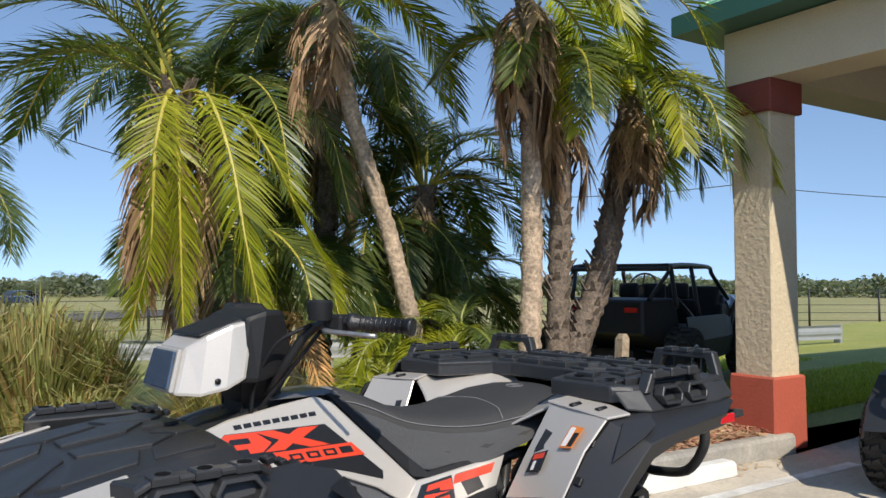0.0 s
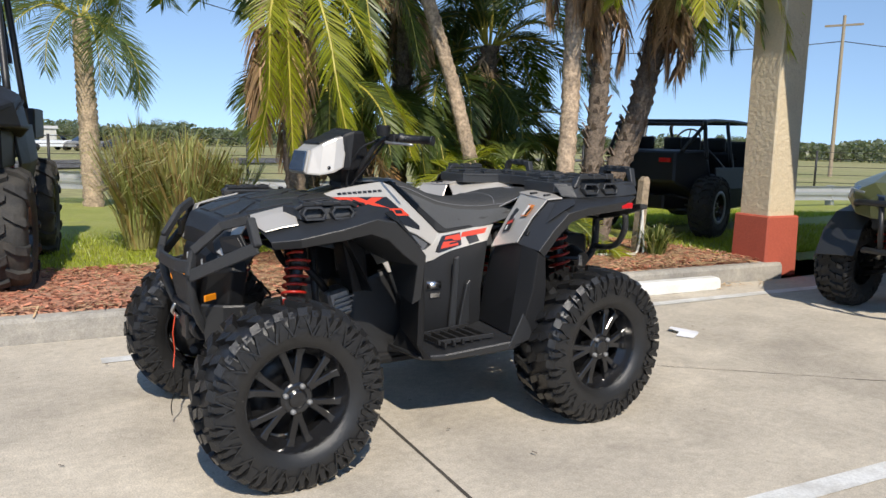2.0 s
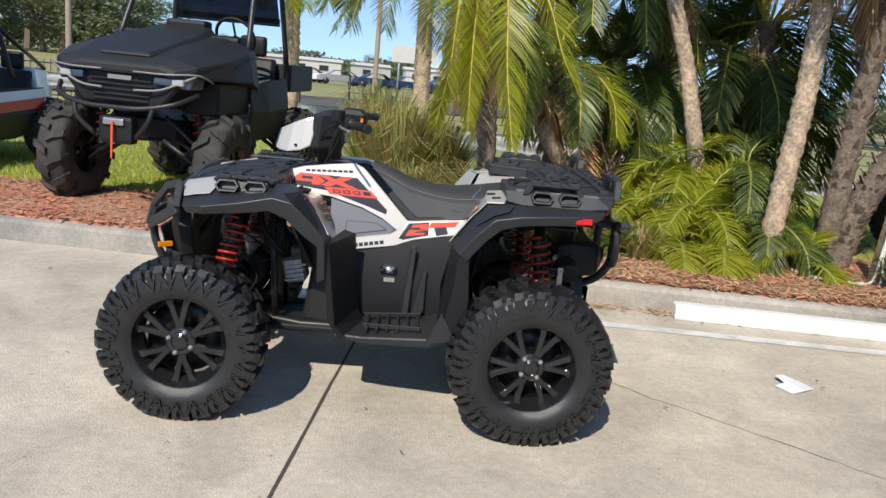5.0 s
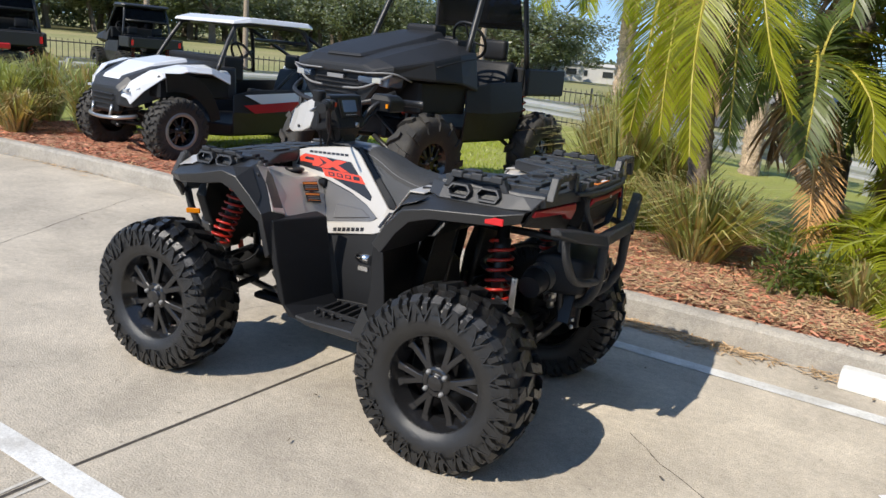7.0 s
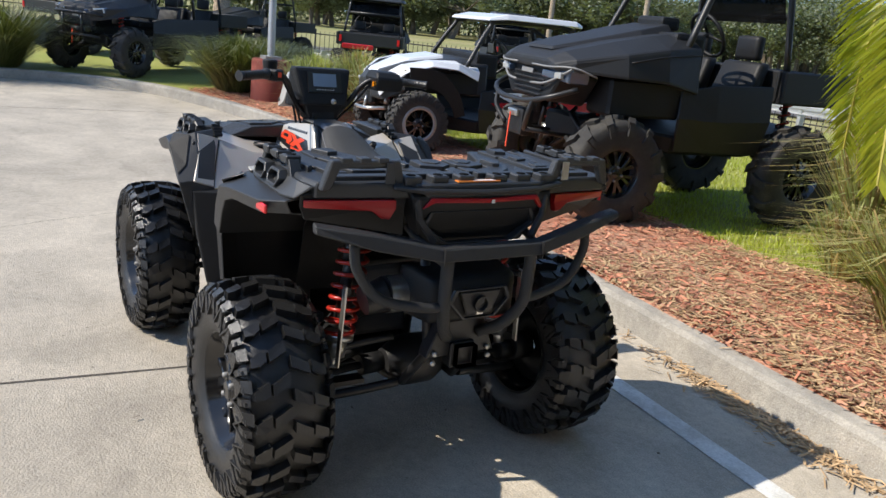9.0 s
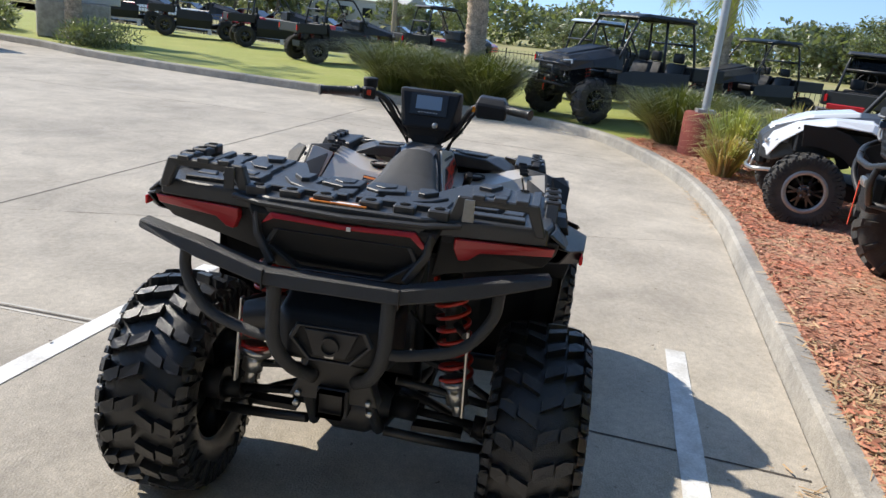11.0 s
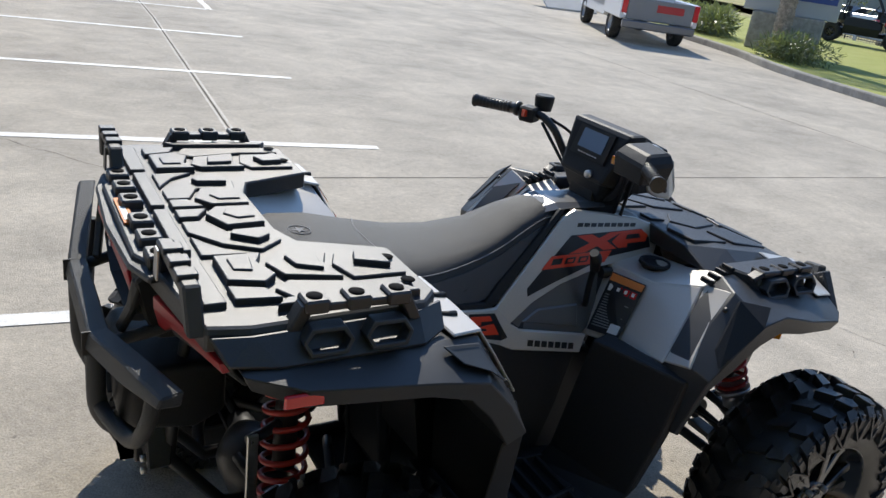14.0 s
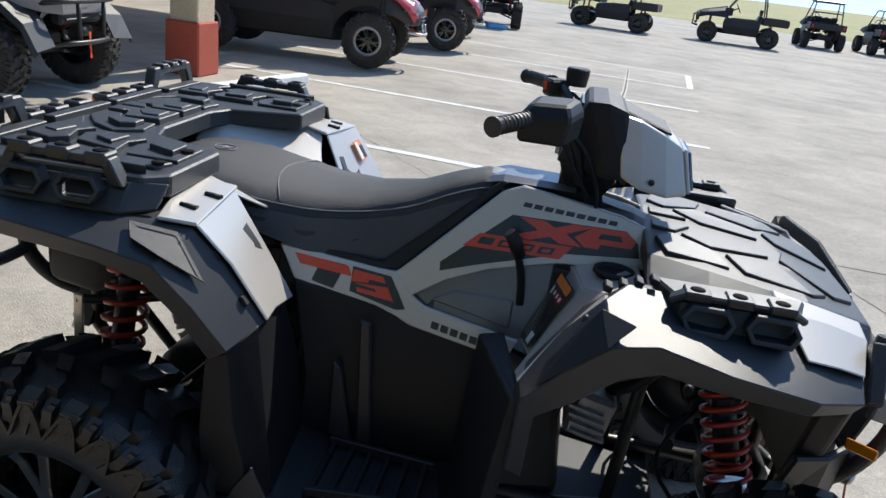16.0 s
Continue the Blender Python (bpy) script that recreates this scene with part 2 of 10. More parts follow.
M_RED = material("red_decal", (0.68, 0.055, 0.02), rough=0.32, coat=0.3, grain=0.03, scale=200)
M_BLACKDECAL = material("black_decal", (0.012, 0.012, 0.014), rough=0.3, coat=0.3)
# dead black for flat discs that stand for the shade inside tie holes
M_HOLE = material("hole_shade_black", (0.006, 0.006, 0.006), rough=0.9, spec=0.1)
M_ORANGE = material("orange_label", (0.72, 0.22, 0.04), rough=0.5)
M_WHITE = material("white_label", (0.75, 0.75, 0.73), rough=0.5)
M_AMBER = material("amber_lens", (0.75, 0.24, 0.01), rough=0.15, coat=0.5)
M_LENS = material("red_lens", (0.42, 0.010, 0.016), rough=0.3, coat=0.15)
M_LENSB = material("bright_red_reflector", (0.6, 0.015, 0.02), rough=0.2, coat=0.5)
M_SCREEN = material("display_screen", (0.2, 0.27, 0.36), rough=0.12, coat=0.6)
M_HEADLENS = material("headlight_lens", (0.06, 0.09, 0.14), rough=0.08, coat=0.7)
M_CLEARLENS = material("clear_lens", (0.6, 0.62, 0.63), rough=0.1, metal=0.4, coat=0.6)
M_STRAP = material("red_strap", (0.75, 0.08, 0.03), rough=0.7, grain=0.1)
M_ALU = material("cast_aluminium", (0.36, 0.36, 0.36), rough=0.45, metal=0.8, grain=0.15, scale=60)
M_STUCCO = material("cream_stucco", (0.66, 0.55, 0.38), rough=0.9, spots=(0.55, 0.45, 0.31), spot_scale=2.0, spot_amount=0.5, grain=0.06, scale=50, bump=1.0, bump_scale=26.0)
M_STUCCOS = material("smooth_cream_stucco", (0.68, 0.58, 0.41), rough=0.9, spots=(0.56, 0.47, 0.33), spot_scale=1.5, spot_amount=0.4, grain=0.05, bump=0.25, bump_scale=60.0)
# paint of the lamp base; on the column capitals, red with shade mixed in
M_MAROON = material("maroon_paint_and_shaded_red", (0.24, 0.055, 0.04), rough=0.85, spots=(0.17, 0.045, 0.035), spot_scale=4.0, spot_amount=0.6, grain=0.08, bump=0.3, bump_scale=40.0)
M_REDBASE = material("red_painted_stucco", (0.46, 0.10, 0.06), rough=0.85, spots=(0.34, 0.08, 0.05), spot_scale=2.5, spot_amount=0.5, grain=0.06, bump=0.3, bump_scale=40.0)
M_GREENROOF = material("green_metal_roof", (0.22, 0.44, 0.33), rough=0.45, metal=0.2, spots=(0.30, 0.50, 0.40), spot_scale=1.0, spot_amount=0.4, grain=0.04)
M_GREENTRIM = material("green_metal_fascia", (0.035, 0.12, 0.095), rough=0.45, grain=0.06)
M_SOFFIT = material("soffit_board", (0.46, 0.41, 0.33), rough=0.85, grain=0.06, spots=(0.40, 0.35, 0.28), spot_amount=0.4)
M_GALV = material("galvanised_steel", (0.46, 0.47, 0.48), rough=0.5, metal=0.6, spots=(0.36, 0.37, 0.38), spot_scale=3.0, grain=0.1)
M_FENCE = material("black_fence_paint", (0.02, 0.02, 0.02), rough=0.5)
M_WOODPOST = material("weathered_timber", (0.34, 0.27, 0.19), rough=0.9, grain=0.35, scale=30, bump=0.6, bump_scale=60)
M_PVC = material("white_hose", (0.72, 0.70, 0.64), rough=0.5)
M_PAPER = material("white_paper", (0.8, 0.8, 0.82), rough=0.8, spots=(0.6, 0.62, 0.7), spot_scale=12, spot_amount=0.4)
M_ASPHALT = material("road_asphalt", (0.22, 0.21, 0.20), rough=0.9, grain=0.1, scale=4.0, spots=(0.30, 0.28, 0.26), spot_scale=0.2)
M_UTVBLACK = material("utility_black_plastic", (0.014, 0.0145, 0.016), rough=0.55, grain=0.15, scale=120.0, bump=0.08, bump_scale=300.0)
M_UTVWHITE = material("white_gloss_plastic", (0.72, 0.74, 0.77), rough=0.25, coat=0.4)
# dark blue, made darker still to hold the shade on the four-seater
M_UTVBLUE = material("shaded_blue_paint", (0.012, 0.026, 0.065), rough=0.25, coat=0.5, grain=0.05)
M_UTVGREEN = material("olive_paint", (0.10, 0.11, 0.045), rough=0.35, coat=0.2, grain=0.05)
M_UTVGREY = material("mid_grey_plastic", (0.22, 0.22, 0.22), rough=0.4, grain=0.08)
M_UTVRED = material("red_gloss_plastic", (0.45, 0.02, 0.025), rough=0.25, coat=0.4)
M_BLUETOP = material("pale_blue_canvas", (0.42, 0.52, 0.66), rough=0.8, grain=0.1)
M_TINT = glass("tinted_acrylic", (0.14, 0.16, 0.2), 0.05, 0.8)
M_CARWHITE = material("white_car_paint", (0.7, 0.71, 0.72), rough=0.25, coat=0.5)
M_CARGLASS = material("dark_car_glass", (0.02, 0.025, 0.03), rough=0.06, coat=0.6)
M_SIGNBLUE = material("blue_sign_face", (0.04, 0.08, 0.28), rough=0.4)
M_STONE = material("sign_stone", (0.4, 0.36, 0.3), rough=0.9, grain=0.25, scale=8, bump=0.8, bump_scale=12)
M_CABLE = material("cable_black", (0.03, 0.03, 0.035), rough=0.6)
M_BUILDWHITE = material("far_white_wall", (0.52, 0.51, 0.48), rough=0.8, grain=0.05, scale=2)
M_BLUETARP = material("blue_bag", (0.12, 0.35, 0.62), rough=0.6, grain=0.1)


# ---------------------------------------------------------------- mesh helpers
def thing(name, m=None, label="", category="", group="", kind=""):
    ob = new(name)
    ob.empty_display_size = 0.2
    if m is not None:
        ob.matrix_basis = m
    return tagged(ob, label, category, group, kind)


def finish(bm, bevel=0.0, seg=1, smooth=False, angle=32):
    bmesh.ops.remove_doubles(bm, verts=bm.verts, dist=1e-5)
    bmesh.ops.recalc_face_normals(bm, faces=bm.faces)
    if bevel:
        ed = [e for e in bm.edges if len(e.link_faces) == 2 and e.calc_face_angle(0) > radians(angle)]
        if ed:
            bmesh.ops.bevel(bm, geom=ed, offset=bevel, segments=seg, affect="EDGES", clamp_overlap=True, profile=0.6)
    for f in bm.faces:
        f.smooth = smooth
    return bm


def mesh_of(name, bm, mat, smooth_angle=None):
    me = bpy.data.meshes.new(name)
    bm.to_mesh(me)
    bm.free()
    me.materials.append(mat)
    if smooth_angle:
        me.polygons.foreach_set("use_smooth", [True] * len(me.polygons))
        me.set_sharp_from_angle(angle=radians(smooth_angle))
    return me


def part(name, bm, mat, parent=None, label="", smooth_angle=None):
    """Links a bmesh (or a ready mesh) as one mesh object under a thing or a part."""
    me = mesh_of(name, bm, mat, smooth_angle) if isinstance(bm, bmesh.types.BMesh) else bm
    ob = new(name, me)
    if parent is not None:
        ob.parent = parent
    return tagged(ob, label)


def box(c, s, rot=(0, 0, 0), bm=None, bevel=0.0, taper=1.0):
    """A box of size s at c; taper narrows its top."""
    b = bm or bmesh.new()
    m = Matrix.Translation(c) @ Euler([radians(a) for a in rot]).to_matrix().to_4x4()
    vs = []
    for dz in (-0.5, 0.5):
        k = taper if dz > 0 else 1.0
        for dx, dy in ((-0.5, -0.5), (0.5, -0.5), (0.5, 0.5), (-0.5, 0.5)):
            vs.append(b.verts.new(m @ Vector((dx * s[0] * k, dy * s[1] * k, dz * s[2]))))
    for f in ((3, 2, 1, 0), (4, 5, 6, 7), (0, 1, 5, 4), (1, 2, 6, 5), (2, 3, 7, 6), (3, 0, 4, 7)):
        b.faces.new([vs[i] for i in f])
    if bevel and bm is None:
        finish(b, bevel)
    return b


def loft(rings, bm=None, caps=True, closed=True):
    """Skin over rings of equal length."""
    b = bm or bmesh.new()
    rows = [[b.verts.new(p) for p in r] for r in rings]
    n = len(rows[0])
    for r0, r1 in zip(rows, rows[1:]):
        for i in range(n if closed else n - 1):
            j = (i + 1) % n
            b.faces.new((r0[i], r0[j], r1[j], r1[i]))
    if caps and closed:
        b.faces.new(rows[0][::-1])
        b.faces.new(rows[-1])
    return b


def sheet(rows, thick, bm=None):
    """A bent panel: rows of points, given a thickness along its normals."""
    b = bmesh.new()
    loft(rows, b, caps=False, closed=False)
    bmesh.ops.recalc_face_normals(b, faces=b.faces)
    bmesh.ops.solidify(b, geom=b.faces[:], thickness=thick)
    if bm is not None:
        me = bpy.data.meshes.new("tmp")
        b.to_mesh(me)
        b.free()
        bm.from_mesh(me)
        bpy.data.meshes.remove(me)
        return bm
    return b


def prism(pts, off, bm=None):
    """A flat polygon of 3D points, pushed along off."""
    b = bm or bmesh.new()
    off = Vector(off)
    lo = [b.verts.new(Vector(p)) for p in pts]
    hi = [b.verts.new(Vector(p) + off) for p in pts]
    b.faces.new(lo[::-1])
    b.faces.new(hi)
    for i in range(len(pts)):
        j = (i + 1) % len(pts)
        b.faces.new((lo[i], lo[j], hi[j], hi[i]))
    return b


def tube(path, r, bm=None, n=10, caps=True, closed=False):
    """A round bar along a path of points; r may be a list."""
    b = bm or bmesh.new()
    pts = [Vector(p) for p in path]
    rr = r if isinstance(r, (list, tuple)) else [r] * len(pts)
    rows, side = [], None
    for i, p in enumerate(pts):
        if closed:
            d = pts[(i + 1) % len(pts)] - pts[i - 1]
        else:
            d = pts[min(i + 1, len(pts) - 1)] - pts[max(i - 1, 0)]
        d.normalize()
        if side is None:
            side = d.cross(Vector((0, 0, 1)) if abs(d.z) < 0.9 else Vector((1, 0, 0)))
        side = (side - d * side.dot(d)).normalized()
        up = d.cross(side)
        rows.append([b.verts.new(p + rr[i] * (math.cos(2 * math.pi * k / n) * side + math.sin(2 * math.pi * k / n) * up)) for k in range(n)])
    pairs = list(zip(rows, rows[1:])) + ([(rows[-1], rows[0])] if closed else [])
    for r0, r1 in pairs:
        for k in range(n):
            f = b.faces.new((r0[k], r0[(k + 1) % n], r1[(k + 1) % n], r1[k]))
            f.smooth = True
    if caps and not closed:
        b.faces.new(rows[0][::-1])
        b.faces.new(rows[-1])
    return b


def curve_pts(pts, n=8):
    """A smooth line through points."""
    out, p = [], [Vector(q) for q in pts]
    p = [p[0] * 2 - p[1]] + p + [p[-1] * 2 - p[-2]]
    for i in range(1, len(p) - 2):
        for k in range(n):
            t = k / n
            a, b, c, d = p[i - 1], p[i], p[i + 1], p[i + 2]
            out.append(0.5 * ((2 * b) + (c - a) * t + (2 * a - 5 * b + 4 * c - d) * t * t + (3 * b - a - 3 * c + d) * t ** 3))
    return out + [p[-2]]


def revolve(profile, axis="y", n=32, bm=None, centre=(0, 0, 0), close=False):
    """A turned body: profile of (along the axis, radius)."""
    b = bm or bmesh.new()
    c = Vector(centre)
    rows = []
    for k in range(n):
        a = 2 * math.pi * k / n
        row = []
        for s, r in profile:
            u, v = r * math.cos(a), r * math.sin(a)
            p = {"x": (s, u, v), "y": (u, s, v), "z": (u, v, s)}[axis]
            row.append(b.verts.new(c + Vector(p)))
        rows.append(row)
    m = len(profile)
    for k in range(n):
        r0, r1 = rows[k], rows[(k + 1) % n]
        for i in range(m if close else m - 1):
            j = (i + 1) % m
            f = b.faces.new((r0[i], r0[j], r1[j], r1[i]))
            f.smooth = True
    if not close:
        if profile[0][1] > 1e-6:
            b.faces.new([r[0] for r in rows])
        if profile[-1][1] > 1e-6:
            b.faces.new([r[-1] for r in rows][::-1])
    return b


def coil(p0, p1, r, wire, turns, bm=None, n=7, steps=16):
    """A coil spring from p0 to p1."""
    p0, p1 = Vector(p0), Vector(p1)
    d = (p1 - p0)
    ax = d.normalized()
    u = ax.cross(Vector((1, 0, 0))).normalized()
    v = ax.cross(u)
    path = []
    for k in range(int(turns * steps) + 1):
        a = 2 * math.pi * k / steps
        path.append(p0 + d * (k / (turns * steps)) + r * (math.cos(a) * u + math.sin(a) * v))
    return tube(path, wire, bm, n)


# ---------------------------------------------------------------- the site
SITE = pose(0, 0, 0, 0, 0, -5.54)          # the kerb and the stalls run along this frame's x
KERB_V, KERB_W, KERB_H = 1.71, 0.17, 0.15


def at_site(u, v, z=0.0):
    return SITE @ Vector((u, v, z))


def ring_bm(pts, z0, z1, bm=None):
    """An upright slab over a plan."""
    b = bm or bmesh.new()
    lo = [b.verts.new((x, y, z0)) for x, y in pts]
    hi = [b.verts.new((x, y, z1)) for x, y in pts]
    b.faces.new(hi)
    b.faces.new(lo[::-1])
    for i in range(len(pts)):
        j = (i + 1) % len(pts)
        b.faces.new((lo[i], lo[j], hi[j], hi[i]))
    return b


# kerb line on plan: straight along the stall, then bending away round the lot's far end
def kerb_line():
    pts = [at_site(4.75, KERB_V), at_site(-4.3, KERB_V)]
    bend = [(-5.5, 2.14), (-6.8, 2.06), (-8.0, 1.84), (-9.2, 1.50), (-10.1, 1.02), (-10.75, 0.36), (-11.1, -0.7), (-11.5, -2.4), (-11.9, -4.4),
            (-12.4, -6.8), (-13.2, -9.4), (-14.5, -12.0), (-16.0, -17.0), (-18.0, -25.0), (-20.0, -35.0), (-21.5, -46.0)]
    path = curve_pts([p for p in pts[1:]] + [Vector((x, y, 0)) for x, y in bend], 5)
    return [pts[0]] + path


KL = kerb_line()


def offset_line(line, d):
    out = []
    for i, p in enumerate(line):
        t = (line[min(i + 1, len(line) - 1)] - line[max(i - 1, 0)]).normalized()
        out.append(p + Vector((t.y, -t.x, 0)) * d)
    return out


# far ground: one sheet to the horizon
def far_z(x, y):
    d = max(0.0, math.hypot(x, y) - 30.0)
    return -0.55 - min(2.2, 0.012 * d) * max(0.0, min(1.0, (x + y * 0.6 + 30) / 60.0))


g = bmesh.new()
rad = [0, 6, 12, 20, 30, 45, 70, 110, 180, 320, 700, 1600, 3500]
rows = []
for r in rad[1:]:
    rows.append([g.verts.new((r * math.cos(a), r * math.sin(a), far_z(r * math.cos(a), r * math.sin(a)))) for a in [2 * math.pi * k / 72 for k in range(72)]])
c0 = g.verts.new((0, 0, -0.55))
for k in range(72):
    g.faces.new((c0, rows[0][k], rows[0][(k + 1) % 72]))
    for r0, r1 in zip(rows, rows[1:]):
        g.faces.new((r0[k], r1[k], r1[(k + 1) % 72], r0[(k + 1) % 72]))
ground = part("ground", g, M_FIELD)
tagged(ground, "open field of rough green and dry grass reaching the horizon", "ground", kind="structure")

# concrete lot, cut into slabs by sawn joints
lot = part("pavement", ring_bm([(p.x, p.y) for p in KL] + [(-10, -46), (60, -46), (60, 1.2)], -0.9, 0.0), M_CONC)
tagged(lot, "sunlit pale grey concrete parking lot with stains and sawn joints", "pavement", kind="structure")


def strip(name, p0, p1, width, z, mat, label, category):
    p0, p1 = Vector((*p0, 0)), Vector((*p1, 0))
    t = (p1 - p0).normalized()
    n = Vector((-t.y, t.x, 0)) * width / 2
    m = max(2, int((p1 - p0).length / 0.25))
    rng = random.Random(int(abs(p0.x * 100 + p0.y * 10)))
    b = bmesh.new()
    L, R = [], []
    for k in range(m + 1):
        q = p0 + (p1 - p0) * k / m
        e0, e1 = rng.uniform(-0.004, 0.004), rng.uniform(-0.004, 0.004)
        L.append(b.verts.new(q + n * (1 + e0 / width) + Vector((0, 0, z))))
        R.append(b.verts.new(q - n * (1 + e1 / width) + Vector((0, 0, z))))
    for k in range(m):
        b.faces.new((L[k], R[k], R[k + 1], L[k + 1]))
    bmesh.ops.recalc_face_normals(b, faces=b.faces)
    b.normal_update()
    for f in b.faces:
        if f.normal.z < 0:
            f.normal_flip()
    return tagged(part(name, b, mat), label, category, kind="structure")


LINES = [((-1.07, 1.30), (4.9, 0.81)), ((-1.30, -1.40), (5.0, -2.0)), ((-1.52, -4.05), (4.9, -4.95)), ((-1.69, -6.72), (4.6, -7.6)), ((-1.90, -9.38), (4.2, -10.3)),
         ((-2.10, -12.0), (3.9, -13.0)), ((-2.30, -14.2), (3.6, -15.3)), ((-2.10, -12.0), (-2.30, -14.2)), ((5.6, 0.55), (9.5, 0.1))]
for p0, p1 in LINES:
    strip("stall_line", p0, p1, 0.105, 0.004, M_PAINTLINE, "worn white painted parking stall line on concrete", "line")
JOINT = [(0.10, 1.66), (-0.05, 0.55), (-0.13, -0.15), (-0.27, -1.45), (-0.44, -4.6), (-0.96, -10.7), (-1.15, -13.9)]
for p0, p1 in zip(JOINT, JOINT[1:]):
    strip("pavement_joint", p0, p1, 0.015, 0.002, M_JOINT, "dark sawn joint between concrete slabs", "joint")
for e in (-0.026, 0.026):
    for p0, p1 in zip(JOINT[3:], JOINT[4:]):
        strip("joint_sealant", (p0[0] + e, p0[1]), (p1[0] + e, p1[1]), 0.015, 0.0026, M_SEALANT, "pale sealant line running beside the joint", "joint")
strip("pavement_joint", (-10.2, -2.6), (-0.5, -3.35), 0.012, 0.002, M_JOINT, "dark sawn joint between concrete slabs", "joint")
strip("pavement_joint", (-7.8, 1.4), (-9.1, -18.0), 0.012, 0.002, M_JOINT, "dark sawn joint between concrete slabs", "joint")

# wandering hairline cracks
def crack(seed, p0, p1, wob):
    rng = random.Random(seed)
    p0, p1 = Vector((*p0, 0)), Vector((*p1, 0))
    n = Vector((-(p1 - p0).y, (p1 - p0).x, 0)).normalized()
    b = bmesh.new()
    L, R, off = [], [], 0
    m = 46
    for k in range(m + 1):
        off += rng.uniform(-wob, wob)
        q = p0 + (p1 - p0) * k / m + n * off
        w = 0.0022 * rng.uniform(0.4, 1.4)
        L.append(b.verts.new(q + n * w + Vector((0, 0, 0.0022))))
        R.append(b.verts.new(q - n * w + Vector((0, 0, 0.0022))))
    for k in range(m):
        b.faces.new((L[k], R[k], R[k + 1], L[k + 1]))
    tagged(part("pavement_crack", b, M_JOINT), "thin wandering crack in the concrete", "crack", kind="structure")


crack(3, (1.3, 0.1), (3.4, -1.9), 0.012)
crack(4, (-3.6, 1.7), (-1.9, -3.0), 0.014)
crack(5, (0.4, -3.4), (2.9, -6.4), 0.014)

# kerb in cast lengths
def kerb_piece(line, i0, i1):
    out = [line[i] for i in range(i0, i1 + 1)]
    a, b2 = offset_line(line, 0.0)[i0:i1 + 1], offset_line(line, KERB_W)[i0:i1 + 1]
    b = bmesh.new()
    rings = []
    for p, q in zip(a, b2):
        d = (q - p).normalized()
        rings.append([p + Vector((0, 0, -0.2)), p + d * 0.012 + Vector((0, 0, KERB_H - 0.025)), p + d * 0.032 + Vector((0, 0, KERB_H)),
                      q - d * 0.012 + Vector((0, 0, KERB_H)), q + Vector((0, 0, KERB_H - 0.015)), q + Vector((0, 0, -0.2))])
    loft(rings, b)
    return finish(b)


def resample(line, step):
    out, acc = [line[0]], 0.0
    for p, q in zip(line, line[1:]):
        d = (q - p).length
        while acc + d >= step:
            p = p + (q - p).normalized() * (step - acc)
            d = (q - p).length
            out.append(p)
            acc = 0.0
        acc += d
    return out


KS = resample(KL, 0.5)
kerb = thing("kerb", None, "weathered pale concrete kerb edging the planted bed", "kerb", kind="structure")
for i in range(0, len(KS) - 1, 6):
    j = min(i + 6, len(KS) - 1)
    if j > i:
        b = kerb_piece(KS, i, j)
        for v in b.verts:
            v.co *= 1.0
        part("kerb_stone", b, M_KERB, kerb)

# raised lawn behind the kerb, falling away towards the guardrail
def lawn_z(x, y):
    d = 0.0965 * x + 0.9953 * y - KERB_V - KERB_W
    k = max(0.0, min(1.0, (d - 3.2) / 6.5)) * max(0.0, min(1.0, (x + 4.0) / 6.0))
    return 0.13 - 0.46 * k


inner = offset_line(KL, KERB_W)
lb = bmesh.new()
rings = []
for k, d in enumerate([0.0, 0.6, 1.6, 3.2, 6, 8.5, 10.5, 12, 12.6]):
    row = []
    for p, q in zip(KL, offset_line(KL, KERB_W)):
        n = (q - p).normalized()
        x = q + n * d
        row.append((x.x, x.y, (lawn_z(x.x, x.y) - (0.0 if d < 9 else 0.03 if d < 11 else 0.07 if d < 12.3 else 0.5)) + 0.012 * noise.noise(Vector((x.x, x.y, 0)) * 0.7)))
    rings.append(row)
east = [(Vector((4.77, 1.24, 0)) + Vector((0.1, 1, 0)).normalized() * (0.17 + d)) for d in [0.0, 0.6, 1.6, 3.2, 6, 8.5, 10.5, 12, 12.6]]
for row, e, d in zip(rings, east, range(9)):
    row.insert(0, (e.x + 70, e.y - 6.8 + 0.0, 0.1))
for r0, r1 in zip(rings, rings[1:]):
    v0 = [lb.verts.new(p) for p in r0]
    v1 = [lb.verts.new(p) for p in r1]
    for i in range(len(v0) - 1):
        lb.faces.new((v0[i], v0[i + 1], v1[i + 1], v1[i]))
bmesh.ops.remove_doubles(lb, verts=lb.verts, dist=1e-4)
bmesh.ops.recalc_face_normals(lb, faces=lb.faces)
for f in lb.faces:
    if f.normal.z < 0:
        f.normal_flip()
lawn = part("lawn", lb, M_LAWN)
tagged(lawn, "bright mown lawn behind the kerb, lit yellow-green by the sun", "lawn", kind="structure")

# mulch bed along the kerb
BED = [at_site(4.6, KERB_V + 0.11), at_site(4.6, 3.2), at_site(3.2, 4.3), at_site(1.4, 4.2), at_site(0.2, 3.6), at_site(-0.6, 3.35), at_site(-2.5, 3.3), at_site(-4.2, 3.2),
       at_site(-5.6, 3.3), Vector((-8.0, 3.6, 0)), Vector((-9.8, 2.6, 0)), Vector((-9.25, 1.62, 0)), Vector((-8.05, 1.96, 0)), Vector((-6.85, 2.18, 0)), Vector((-5.5, 2.26, 0)), at_site(-4.3, KERB_V + 0.11)]
rngb = random.Random(5)
mb = bmesh.new()
outer = []
for i, p in enumerate(BED):
    q = BED[(i + 1) % len(BED)]
    for k in range(6):
        outer.append(p.lerp(q, k / 6) + Vector((rngb.uniform(-.02, .02), rngb.uniform(-.02, .02), 0)))
cen = sum(outer, Vector()) / len(outer)
ins = []
